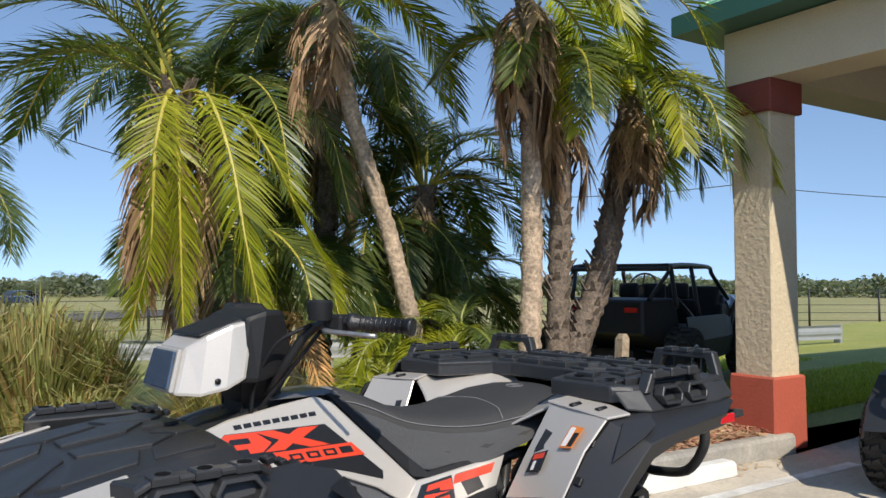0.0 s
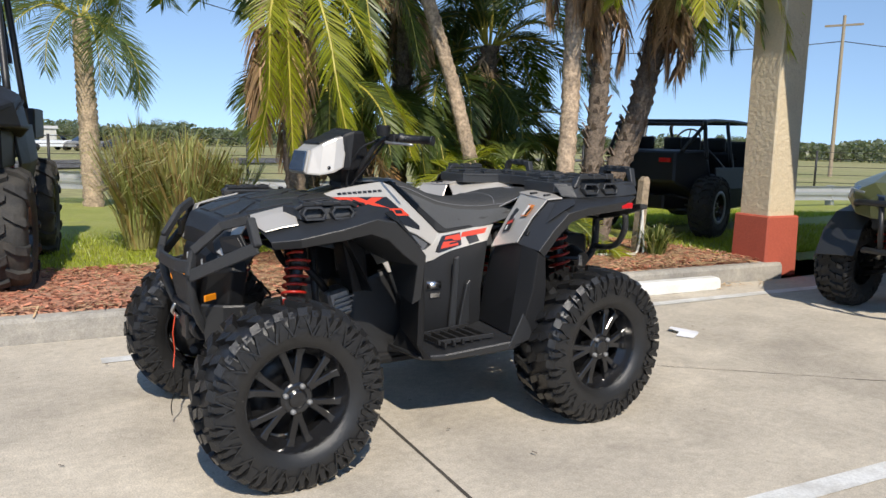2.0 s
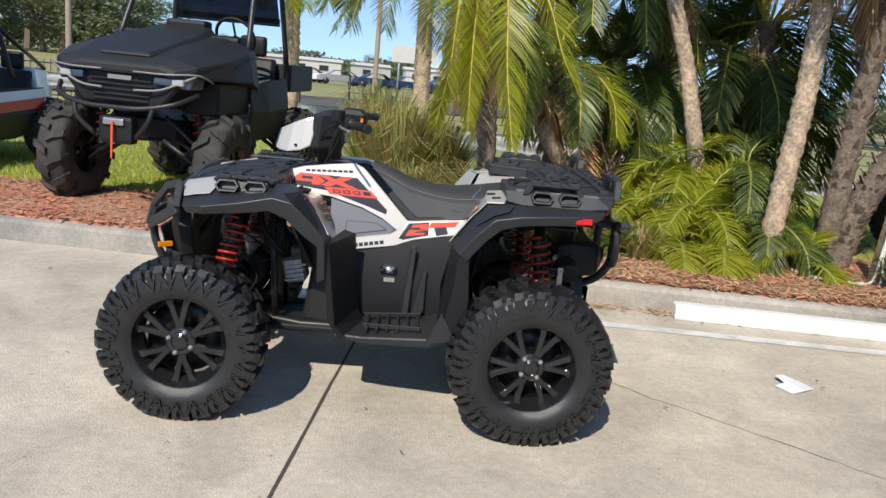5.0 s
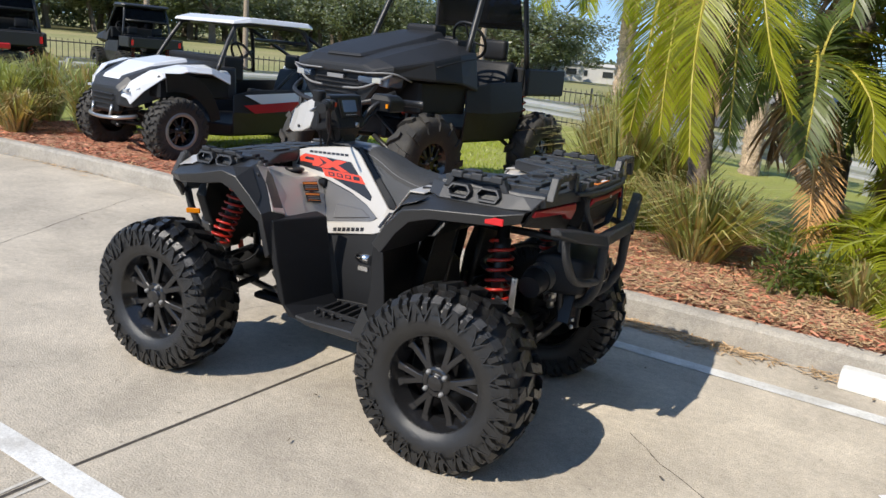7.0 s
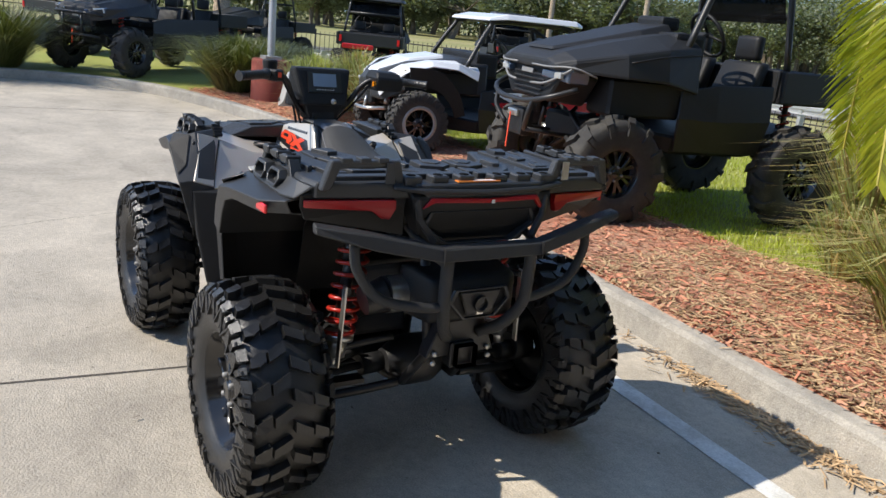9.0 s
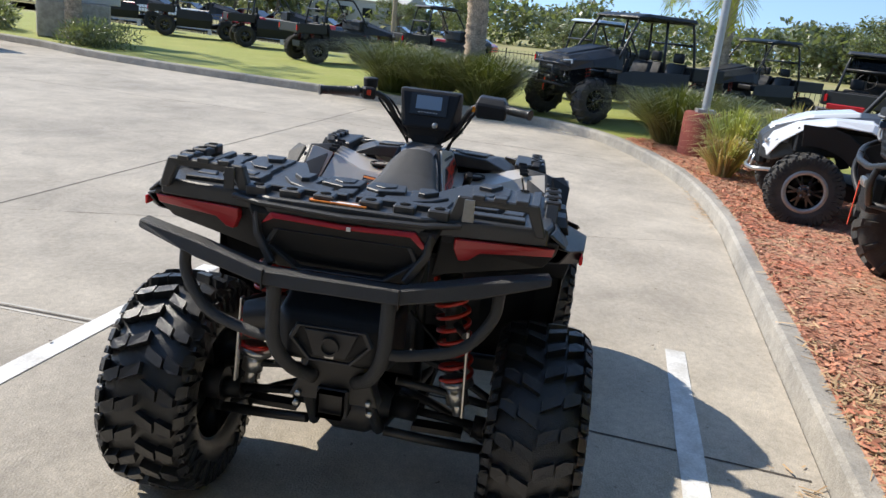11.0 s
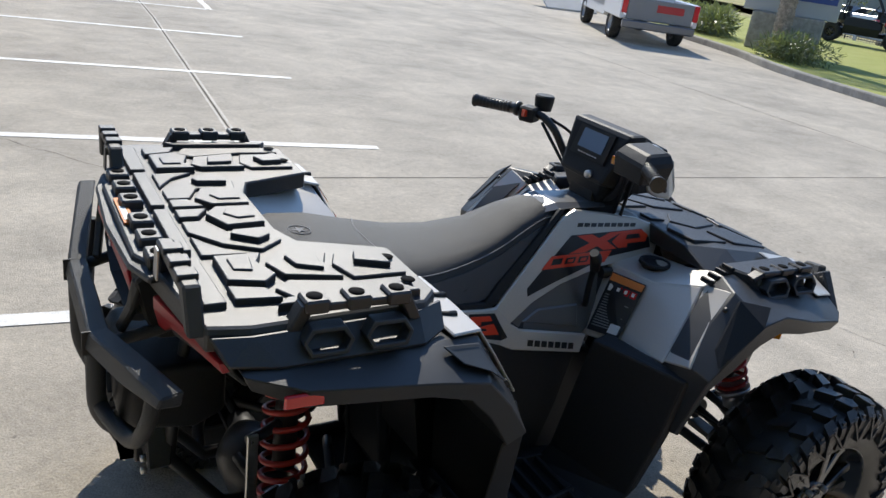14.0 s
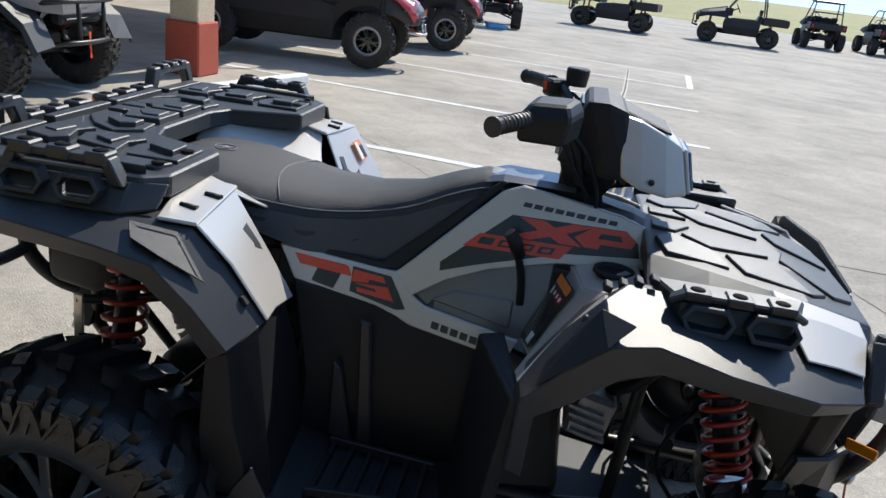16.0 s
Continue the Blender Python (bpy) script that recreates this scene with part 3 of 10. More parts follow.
for f, z in ((1.0, 0.147), (0.97, 0.157), (0.8, 0.168), (0.5, 0.172)):
    ins.append([mb.verts.new((cen.x + (p.x - cen.x) * (0.5 + 0.5 * f if f < 1 else 1), cen.y + (p.y - cen.y) * f, z + (0.012 * noise.noise(p * 3) if f < 1 else 0))) for p in outer])
for r0, r1 in zip(ins, ins[1:]):
    for i in range(len(r0)):
        j = (i + 1) % len(r0)
        mb.faces.new((r0[i], r0[j], r1[j], r1[i]))
mb.faces.new(ins[-1])
bed = part("mulch_bed", mb, M_MULCH)
tagged(bed, "bed of shredded red wood mulch behind the kerb", "mulch bed", kind="structure")


def inside(pt, poly):
    c = False
    for i in range(len(poly)):
        a, b = poly[i], poly[i - 1]
        if (a.y > pt[1]) != (b.y > pt[1]) and pt[0] < (b.x - a.x) * (pt[1] - a.y) / (b.y - a.y) + a.x:
            c = not c
    return c


def scatter(name, count, region, mat, size, label, category, z=0.14, seed=1, curl=0.5):
    """Many small flat chips lying about."""
    rng = random.Random(seed)
    verts, faces = [], []
    while len(faces) < count:
        x, y = region(rng)
        if x is None:
            continue
        a, l, w = rng.uniform(0, 6.28), size[0] * rng.uniform(0.5, 1.5), size[1] * rng.uniform(0.5, 1.5)
        ca, sa = math.cos(a), math.sin(a)
        zz = z + rng.uniform(0, 0.025) * curl * 2
        t1, t2 = rng.uniform(-1, 1) * l * curl, rng.uniform(-1, 1) * w * curl
        k = len(verts)
        for du, dv in ((-1, -1), (1, -1), (1, 1), (-1, 1)):
            verts.append((x + (du * l * ca - dv * w * sa) / 2, y + (du * l * sa + dv * w * ca) / 2, zz + du * t1 * 0.3 + dv * t2 * 0.5 + 0.006))
        faces.append((k, k + 1, k + 2, k + 3))
    me = bpy.data.meshes.new(name)
    me.from_pydata(verts, [], faces)
    me.materials.append(mat)
    return tagged(new(name, me), label, category, kind="stuff")


def bed_region(rng):
    x, y = rng.uniform(-9.8, 4.8), rng.uniform(1.2, 4.6)
    return (x, y) if inside((x, y), BED) else (None, None)


scatter("mulch_chips", 34000, bed_region, M_CHIP, (0.045, 0.012), "loose shreds of red and brown bark mulch", "mulch", 0.155, 11)
scatter("dry_fronds_litter", 4500, lambda r: bed_region(r) if r.random() < 2 else (None, None), M_STRAW, (0.15, 0.008), "dry straw-coloured leaf litter on the mulch", "litter", 0.16, 12, 0.25)


def straw_region(rng):
    x, y = rng.uniform(-0.6, 4.6), rng.uniform(1.2, 3.6)
    return (x, y) if inside((x, y), BED) else (None, None)


scatter("straw_mulch", 13000, straw_region, M_STRAW, (0.09, 0.008), "tan straw and needles strewn over the red mulch", "litter", 0.162, 15, 0.3)


def gutter_region(rng):
    u = rng.choice((rng.gauss(0.9, 0.35), rng.gauss(2.7, 0.8), rng.gauss(-6.2, 0.7)))
    v = KERB_V - 0.02 - abs(rng.gauss(0, 0.07))
    p = at_site(u, v)
    return p.x, p.y


scatter("gutter_litter", 1500, gutter_region, M_STRAW, (0.06, 0.008), "drift of dry needles and mulch in the gutter", "litter", 0.002, 13, 0.2)
scatter("lot_litter", 60, lambda r: (r.uniform(-4, 4.5), r.uniform(-3.5, 1.5)), M_BARK, (0.018, 0.009), "small dry leaves and bits lying on the concrete", "litter", 0.003, 14, 0.2)

# wheel stop
ws = bmesh.new()
pr = [(-0.075, 0.0), (-0.065, 0.085), (-0.045, 0.105), (0.045, 0.105), (0.065, 0.085), (0.075, 0.0)]
loft([[(x * (1 if 0 < i < 3 else 1), y, z * (0.93 if i in (0, 3) else 1)) for y, z in pr] for i, x in enumerate((-0.92, -0.9, 0.9, 0.92))], ws)
stop = part("wheel_stop", finish(ws, 0.012, 2), M_STOPPAINT)
stop.matrix_basis = SITE @ pose(2.84, 1.585, 0)
tagged(stop, "white painted concrete wheel stop lying before the kerb", "wheel stop", "wheel stops")
st2 = copy_thing(stop, pose(3.2, -6.25, 0, 0, 0, 74))
tagged(st2, "white painted concrete wheel stop beside a red column base")

# folded paper on the concrete
pb = sheet([[(-0.09, -0.06, 0.004), (0.0, -0.065, 0.012), (0.09, -0.05, 0.006)], [(-0.1, 0.05, 0.006), (0.0, 0.05, 0.02), (0.1, 0.06, 0.010)]], 0.002)
sheet([[(-0.03, 0.03, 0.012), (0.07, 0.05, 0.016)], [(-0.02, 0.12, 0.03), (0.06, 0.13, 0.022)]], 0.002, pb)
pp = part("paper", pb, M_PAPER)
pp.matrix_basis = pose(2.36, 0.20, 0.002, 0, 0, 25)
tagged(pp, "crumpled white sheet of paper lying on the concrete", "paper")

# ---------------------------------------------------------------- canopy: columns, beam, green roof
def column(x, y, label):
    c = thing("canopy_column", SITE @ pose(x, y, 0), label, "column", "canopy columns", "structure")
    part("shaft", finish(box((0, 0, 1.65), (0.35, 0.35, 2.16)), 0.012), M_STUCCO, c)
    part("base", finish(box((0, 0, 0.292), (0.43, 0.43, 0.585), taper=0.97), 0.015), M_REDBASE, c)
    # capital's shade under the roof is put into its colour, maroon for red
    part("capital", finish(box((0, 0, 2.82), (0.43, 0.43, 0.26)), 0.01), M_MAROON, c, "red painted capital, darkened to maroon for the shade under the roof")
    return c


column(4.81, 2.0, "square cream stucco column with a red base and capital")
column(4.72, -6.2, "square cream stucco column with a red base and capital")
column(4.72, -14.4, "square cream stucco column with a red base and capital")
cb = bmesh.new()
for (x0, x1, y0, y1) in ((4.60, 5.02, -14.9, 2.21), (5.02, 16.5, 1.79, 2.21)):
    box(((x0 + x1) / 2, (y0 + y1) / 2, 3.17), (x1 - x0, y1 - y0, 0.44), bm=cb)
beam = part("canopy_beam", finish(cb), M_STUCCOS)
beam.matrix_basis = SITE
tagged(beam, "smooth cream stucco beam round the edge of the canopy", "beam", kind="structure")
ceil = part("ceiling", box((10.74, -6.3, 3.30), (11.3, 16.2, 0.05)), M_SOFFIT)
ceil.matrix_basis = SITE
tagged(ceil, "plain tan soffit boards under the canopy", "ceiling", kind="structure")
ov = 0.30
rf = bmesh.new()
x0, x1, y0, y1, ze, zt = 4.60 - ov, 16.8, -15.2, 2.21 + ov, 3.40, 6.2
lo = [(x0, y0), (x1, y0), (x1, y1), (x0, y1)]
ridge = [(x0 + 5.6, y0 + 5.6), (x1 - 0.01, y0 + 5.6), (x1 - 0.01, y1 - 5.6), (x0 + 5.6, y1 - 5.6)]
loft([[(x, y, ze) for x, y in lo], [(x, y, ze + 0.16) for x, y in lo]], rf)
canopy = thing("canopy_roof", SITE, "pale green standing-seam metal roof with a dark green fascia", "roof", kind="structure")
part("fascia", finish(rf), M_GREENTRIM, canopy)
rs = bmesh.new()
loft([[(x, y, ze + 0.165) for x, y in lo], [(x, y, zt) for x, y in ridge]], rs)
part("roof_slope", finish(rs), M_GREENROOF, canopy)
k = (zt - ze - 0.165) / 5.6
for i in range(26):
    yy = y1 - 0.3 - i * 0.55
    run = min(5.6, y1 - yy, yy - y0)
    b = bmesh.new()
    tube([(x0, yy, ze + 0.18), (x0 + run, yy, ze + 0.18 + k * run)], 0.018, b, 4)
    part("seam", b, M_GREENROOF, canopy)
for i in range(20):
    xx = x0 + 0.3 + i * 0.55
    run = min(5.6, xx - x0)
    b = bmesh.new()
    tube([(xx, y1, ze + 0.18), (xx, y1 - run, ze + 0.18 + k * run)], 0.018, b, 4)
    part("seam", b, M_GREENROOF, canopy)
bw = part("wall_east", box((14.0, -6.3, 1.6), (0.3, 17.0, 3.4)), M_STUCCOS)
bw.matrix_basis = SITE
tagged(bw, "shaded cream wall at the back of the canopy", "wall", kind="structure")

# ---------------------------------------------------------------- guardrail, fences, far ground
def w_beam(path, zc, r=0.155):
    prof = [(-0.0, -1), (0.055, -0.8), (0.055, -0.55), (0.0, -0.2), (0.0, 0.2), (0.055, 0.55), (0.055, 0.8), (0.0, 1)]
    path = [Vector(p) for p in path]
    rings = []
    for i, p in enumerate(path):
        t = (path[min(i + 1, len(path) - 1)] - path[max(0, i - 1)]).normalized()
        n = Vector((t.y, -t.x, 0))
        rings.append([p + n * d + Vector((0, 0, zc + s * r)) for d, s in prof] + [p + n * (d - 0.012) + Vector((0, 0, zc + s * r)) for d, s in prof[::-1]])
    return loft(rings)


RAIL = [(16.5, 6.2, 0), (10.5, 8.0, 0), (5.0, 9.9, 0), (0.5, 11.6, 0.12), (-4.0, 14.0, 0.22), (-9.0, 15.2, 0.22), (-14.0, 12.6, 0.1), (-19, 8.0, 0), (-24, 2.0, 0), (-28, -4, 0), (-31, -12, 0), (-33, -22, 0)]
RAILC = curve_pts(RAIL, 6)
gr = thing("guardrail", None, "galvanised steel highway guardrail on posts behind the lawn", "guardrail", kind="structure")
part("rail", w_beam(RAILC, 0.20), M_GALV, gr)
RS = resample([Vector(p) for p in RAILC], 1.9)
pbm = box((0, 0, 0.36), (0.10, 0.16, 0.8), bevel=0.01)
pme = mesh_of("post", pbm, M_GALV)
for p in RS:
    o = part("post", pme, M_GALV, gr)
    o.location = (p.x + 0.06, p.y + 0.1, p.z - 0.40)

# black picket fence beyond the guardrail
FEN = curve_pts([(-3.0, 19.0, 0), (-9.0, 20.0, 0), (-16.0, 18.0, 0), (-23.0, 13.0, 0), (-29.0, 5.5, 0), (-33, -3, 0), (-36, -14, 0), (-38, -26, 0)], 6)
FR = resample([Vector(p) for p in FEN], 0.18)
fence = thing("picket_fence", None, "black iron picket fence along the road", "fence", kind="structure")
vb, fb = [], []
fm = bmesh.new()
for z in (0.25, 1.15):
    tube([(p.x, p.y, p.z + z - 0.55) for p in FR[::6]], 0.02, fm, 4)
part("fence_rail", fm, M_FENCE, fence)
pk = bmesh.new()
for i, p in enumerate(FR):
    s = 0.05 if i % 13 == 0 else 0.016
    box((p.x, p.y, 0.13), (s, s, 1.3 if i % 13 == 0 else 1.15), bm=pk)
tagged(part("pickets", pk, M_FENCE, fence), kind="stuff")
# wire fence with dark posts on the field side
wf = thing("wire_fence", None, "dark wire and post field fence across the grass", "fence", kind="structure")
WF = [Vector((p[0], p[1], 0)) for p in ((-2.0, 24.0), (10, 22.0), (25, 15.0), (45, 4.0), (70, -8))]
WFR = resample(curve_pts(WF, 6), 3.0)
wm = bmesh.new()
for p in WFR:
    tube([(p.x, p.y, far_z(p.x, p.y)), (p.x, p.y, far_z(p.x, p.y) + 1.55)], 0.045, wm, 6)
tagged(part("fence_posts", wm, M_FENCE, wf), kind="stuff")
wm = bmesh.new()
for z in (0.35, 0.65, 0.95, 1.25, 1.5):
    tube([(p.x, p.y, far_z(p.x, p.y) + z) for p in WFR], 0.010, wm, 4)
part("fence_wires", wm, M_FENCE, wf)

# road beyond the fence, curving round the far side
rd = curve_pts([(60, 62, 0), (20, 50, 0), (-6.0, 33.0, 0), (-20, 26.0, 0), (-33.0, 15.0, 0), (-41.0, 2.0, 0), (-46, -14, 0), (-50, -34, 0), (-54, -60, 0), (-60, -120, 0)], 6)
b = bmesh.new()
L = [b.verts.new((p.x, p.y, 0.0 + far_z(p.x, p.y) + 0.07)) for p in offset_line(rd, -4.5)]
R = [b.verts.new((p.x, p.y, 0.0 + far_z(p.x, p.y) + 0.07)) for p in offset_line(rd, 4.5)]
for i in range(len(L) - 1):
    b.faces.new((L[i], R[i], R[i + 1], L[i + 1]))
bmesh.ops.solidify(b, geom=b.faces[:], thickness=0.05)
tagged(part("road", b, M_ASPHALT), "grey asphalt highway beyond the fence", "road", kind="structure")

# ---------------------------------------------------------------- wheels
def tyre_bm(r, w, rim, style, seed=1):
    """Tyre about the y axis: carcass with bulging walls and cast tread blocks."""
    h = w / 2
    lug = 0.026 if style == "trail" else 0.03
    rc = r - lug
    prof = [(-h * 0.80, rim - 0.012), (-h * 0.90, rim + 0.004), (-h * 0.97, rim + 0.03), (-h, rim + (rc - rim) * 0.5), (-h * 0.94, rc - 0.035), (-h * 0.80, rc - 0.012), (-h * 0.45, rc - 0.002), (0, rc),
            (h * 0.45, rc - 0.002), (h * 0.80, rc - 0.012), (h * 0.94, rc - 0.035), (h, rim + (rc - rim) * 0.5), (h * 0.97, rim + 0.03), (h * 0.90, rim + 0.004), (h * 0.80, rim - 0.012)]
    b = bmesh.new()
    revolve(prof, "y", 56, b, close=True)
    carcass, b = b, bmesh.new()

    def block(a0, outline, depth0, top):
        """A tread block from an outline of (across, along) on the tyre."""
        lo, hi = [], []
        for (s, al) in outline:
            drop = 0.03 * max(0.0, (abs(s) / h - 0.72) / 0.28) ** 1.2
            for lst, rr, k in ((lo, rc - 0.02 - drop, 1.0), (hi, top - drop, 0.9)):
                a = a0 + al / r * (1 if lst is lo else 1)
                lst.append(b.verts.new((rr * math.cos(a), s, rr * math.sin(a))))
        n = len(lo)
        b.faces.new(hi)
        for i in range(n):
            b.faces.new((lo[i], lo[(i + 1) % n], hi[(i + 1) % n], hi[i]))

    if style == "trail":
        n = 23
        for k in range(n):
            a = 2 * math.pi * k / n
            p = 2 * math.pi * r / n
            for s in (1, -1):
                o = a + (0.5 * p / r if s < 0 else 0)
                # centre chevron block
                block(o, [(s * 0.004, -p * 0.20), (s * h * 0.42, p * 0.10), (s * h * 0.42, p * 0.42), (s * 0.004, p * 0.16)], 0, r)
                # middle hooked block
                block(o + 0.30 * p / r, [(s * h * 0.47, -p * 0.30), (s * h * 0.80, -p * 0.06), (s * h * 0.80, p * 0.22), (s * h * 0.62, p * 0.22), (s * h * 0.47, p * 0.06)], 0, r - 0.003)
                # shoulder block wrapping to the wall
                block(o + 0.02 * p / r, [(s * h * 0.84, -p * 0.14), (s * h * 1.02, -p * 0.20), (s * h * 1.02, p * 0.18), (s * h * 0.84, p * 0.26)], 0, r - 0.001)
                block(o + 0.55 * p / r, [(s * h * 0.88, -p * 0.10), (s * h * 1.03, -p * 0.13), (s * h * 1.03, p * 0.10), (s * h * 0.88, p * 0.13)], 0, r - 0.006)
                # ribs down the wall
                a1 = o + 0.1 * p / r
                long_ = (k % 2) * 0.028
                for da, w_ in ((0.02, 0.040), (0.52 * p / r, 0.024)):
                    rows = []
                    for rr, ss in ((rc - 0.002, h * 0.965), (rc - 0.03, h * 1.005), (rc - 0.052 - long_, h * 1.012)):
                        rows.append([(rr * math.cos(a1 + da + e - (rc - rr) * 1.2), s * (ss + q), rr * math.sin(a1 + da + e - (rc - rr) * 1.2)) for e, q in ((-w_, -0.014), (-w_ * 0.8, 0.003), (w_ * 0.8, 0.003), (w_, -0.014))])
                    loft(rows, b)
                # zigzag bars cast into the wall
                wall = lambda rr: h * (0.94 + 0.06 * min(1.0, max(0.0, (rc - 0.035 - rr) / (rc - 0.035 - rim - (rc - rim) * 0.5))))
                z0, z1, z2 = (rc - 0.012, o + 0.02), (rc - 0.078, o + 0.5 * p / r), (rc - 0.014, o + 0.90 * p / r)
                for (ra, aa), (rb, ab) in ((z0, z1), (z1, z2)):
                    e = 0.020
                    loft([[(rr * math.cos(an + de), s * (wall(rr) + q), rr * math.sin(an + de)) for de, q in ((-e, -0.012), (-e * 0.6, 0.0125), (e * 0.6, 0.0125), (e, -0.012))] for rr, an in ((ra, aa), ((ra + rb) / 2, (aa + ab) / 2), (rb, ab))], b)
    else:
        n = 13
        for k in range(n):
            a = 2 * math.pi * k / n
            p = 2 * math.pi * r / n
            for s in (1, -1):
                o = a + (0.5 * p / r if s < 0 else 0)
                block(o, [(-s * h * 0.06, p * 0.10), (s * h * 0.5, -p * 0.12), (s * h * 1.02, -p * 0.26), (s * h * 1.02, p * 0.04), (s * h * 0.5, p * 0.16), (-s * h * 0.06, p * 0.34)], 0, r)
                a1 = o - 0.11 * p / r
                rows = []
                for rr, ss in ((rc - 0.02, h * 0.95), (rc - 0.06, h * 1.02), (rc - 0.10, h * 1.0)):
                    rows.append([(rr * math.cos(a1 + e), s * (ss + q), rr * math.sin(a1 + e)) for e, q in ((-0.06, -0.015), (-0.045, 0.012), (0.045, 0.012), (0.06, -0.015))])
                loft(rows, b)
    return carcass, b


def rim_parts(r, w, spokes, bead=False):
    """Barrel with a stepped lip, and a spoked face set on the +y side."""
    h = w / 2 * 0.82
    barrel = bmesh.new()
    revolve([(-h, r), (-h, r - 0.018), (-h * 0.4, r - 0.04), (h * 0.4, r - 0.045), (h * 0.72, r - 0.022), (h * 0.9, r - 0.016), (h, r - 0.010), (h, r + 0.004), (h * 0.7, r - 0.002), (h * 0.2, r - 0.03), (-h * 0.4, r - 0.028), (-h * 0.8, r)], "y", 40, barrel, close=True)
    face = bmesh.new()
    y0 = h * 0.62
    for k in range(spokes):
        a = 2 * math.pi * k / spokes
        for da in (-0.16, 0.16):
            rows = []
            for t, wd, yy in ((0.045, 0.028, y0 + 0.012), (0.08, 0.028, y0 + 0.010), (r * 0.75, 0.030, y0 + 0.003), (r - 0.014, 0.044, y0 + 0.006)):
                aa = a + da * (t / r) * 1.5
                u, v = Vector((math.cos(aa), 0, math.sin(aa))), Vector((-math.sin(aa), 0, math.cos(aa)))
                c = u * t
                rows.append([c - v * wd * 0.5 + Vector((0, yy - 0.026, 0)), c - v * wd * 0.42 + Vector((0, yy, 0)), c + v * wd * 0.42 + Vector((0, yy, 0)), c + v * wd * 0.5 + Vector((0, yy - 0.026, 0))])
            loft(rows, face)
    revolve([(y0 - 0.03, 0.0), (y0 - 0.03, 0.062), (y0 + 0.008, 0.062), (y0 + 0.016, 0.052), (y0 + 0.016, 0.034), (y0 + 0.026, 0.030), (y0 + 0.028, 0.0)], "y", 24, face)
    nuts = bmesh.new()
    revolve([(y0 + 0.004, 0.0), (y0 + 0.004, 0.0105), (y0 + 0.028, 0.0095), (y0 + 0.030, 0.0)], "y", 6, nuts)
    disc = bmesh.new()
    revolve([(-0.02, 0.03), (-0.02, r * 0.78), (-0.012, r * 0.78), (-0.012, 0.03)], "y", 28, disc, close=True)
    return barrel, face, nuts, disc


def wheel_set(r, w, rim_r, style, spokes, tyre_mat, rim_mat, ring_mat=None):
    body, lugs = tyre_bm(r, w, rim_r, style)
    ty = mesh_of("tyre", finish(body, 0.0, smooth=True), tyre_mat, 45)
    tread = mesh_of("tread", finish(lugs, 0.0), tyre_mat)
    bar, face, nuts, disc = rim_parts(rim_r, w, spokes)
    ring = None
    if ring_mat:
        rb = bmesh.new()
        h = w / 2 * 0.84
        revolve([(h, rim_r - 0.034), (h + 0.010, rim_r - 0.03), (h + 0.010, rim_r + 0.004), (h, rim_r + 0.008), (h - 0.01, rim_r)], "y", 40, rb, close=True)
        for k in range(20):
            a = 2 * math.pi * k / 20
            revolve([(h + 0.009, 0.0), (h + 0.009, 0.007), (h + 0.016, 0.006), (h + 0.016, 0)], "y", 6, rb, ((rim_r - 0.014) * math.cos(a), 0, (rim_r - 0.014) * math.sin(a)))
        ring = mesh_of("beadlock_ring", rb, ring_mat)
    return {"tyre": ty, "tread": tread, "rim": mesh_of("rim", bar, rim_mat, 30), "spokes": mesh_of("spokes", finish(face, 0.003, 1), rim_mat), "nuts": mesh_of("wheel_nut", nuts, M_UTVGREY), "disc": mesh_of("brake_disc", disc, M_BLACKMETAL), "ring": ring}


def wheel(parent, ws, x, y, z, s, turn=0.0, steer=0.0):
    """A wheel under a vehicle; s = 1 has its face towards +y."""
    hub = part("wheel", ws["rim"], None, parent)
    hub.matrix_basis = pose(x, y, z, 0, 0, (0 if s > 0 else 180) + steer) @ pose(0, 0, 0, 0, turn, 0)
    part("tyre", ws["tyre"], None, hub)
    tagged(part("tread", ws["tread"], None, hub), kind="stuff")
    part("spokes", ws["spokes"], None, hub)
    for k in range(4):
        a = 2 * math.pi * (k + 0.5) / 4 + 0.2
        part("wheel_nut", ws["nuts"], None, hub).location = (0.048 * math.cos(a), 0, 0.048 * math.sin(a))
    part("brake_disc", ws["disc"], None, hub)
    if ws["ring"]:
        part("beadlock_ring", ws["ring"], None, hub)
    return hub


# ---------------------------------------------------------------- the quad bike (nose towards -x)
quad = thing("quad_bike", pose(0, -0.02, 0), "titanium and black quad bike with red decals and springs", "quad bike")
QW = wheel_set(0.354, 0.272, 0.197, "trail", 6, M_RUBBER, M_RIM)
QWF = wheel_set(0.346, 0.244, 0.203, "trail", 6, M_RUBBER, M_RIM)
HZ = 0.339
for x, s, tn in ((-0.724, 1, 10), (-0.724, -1, 35), (0.724, 1, 52), (0.724, -1, 5)):
    wheel(quad, QWF if x < 0 else QW, x, s * (0.574 if x < 0 else 0.568), HZ - (0.004 if x < 0 else 0.0), s, tn)


def both(fn):
    for s in (1, -1):
        fn(s)


# frame, engine and belly
b = bmesh.new()
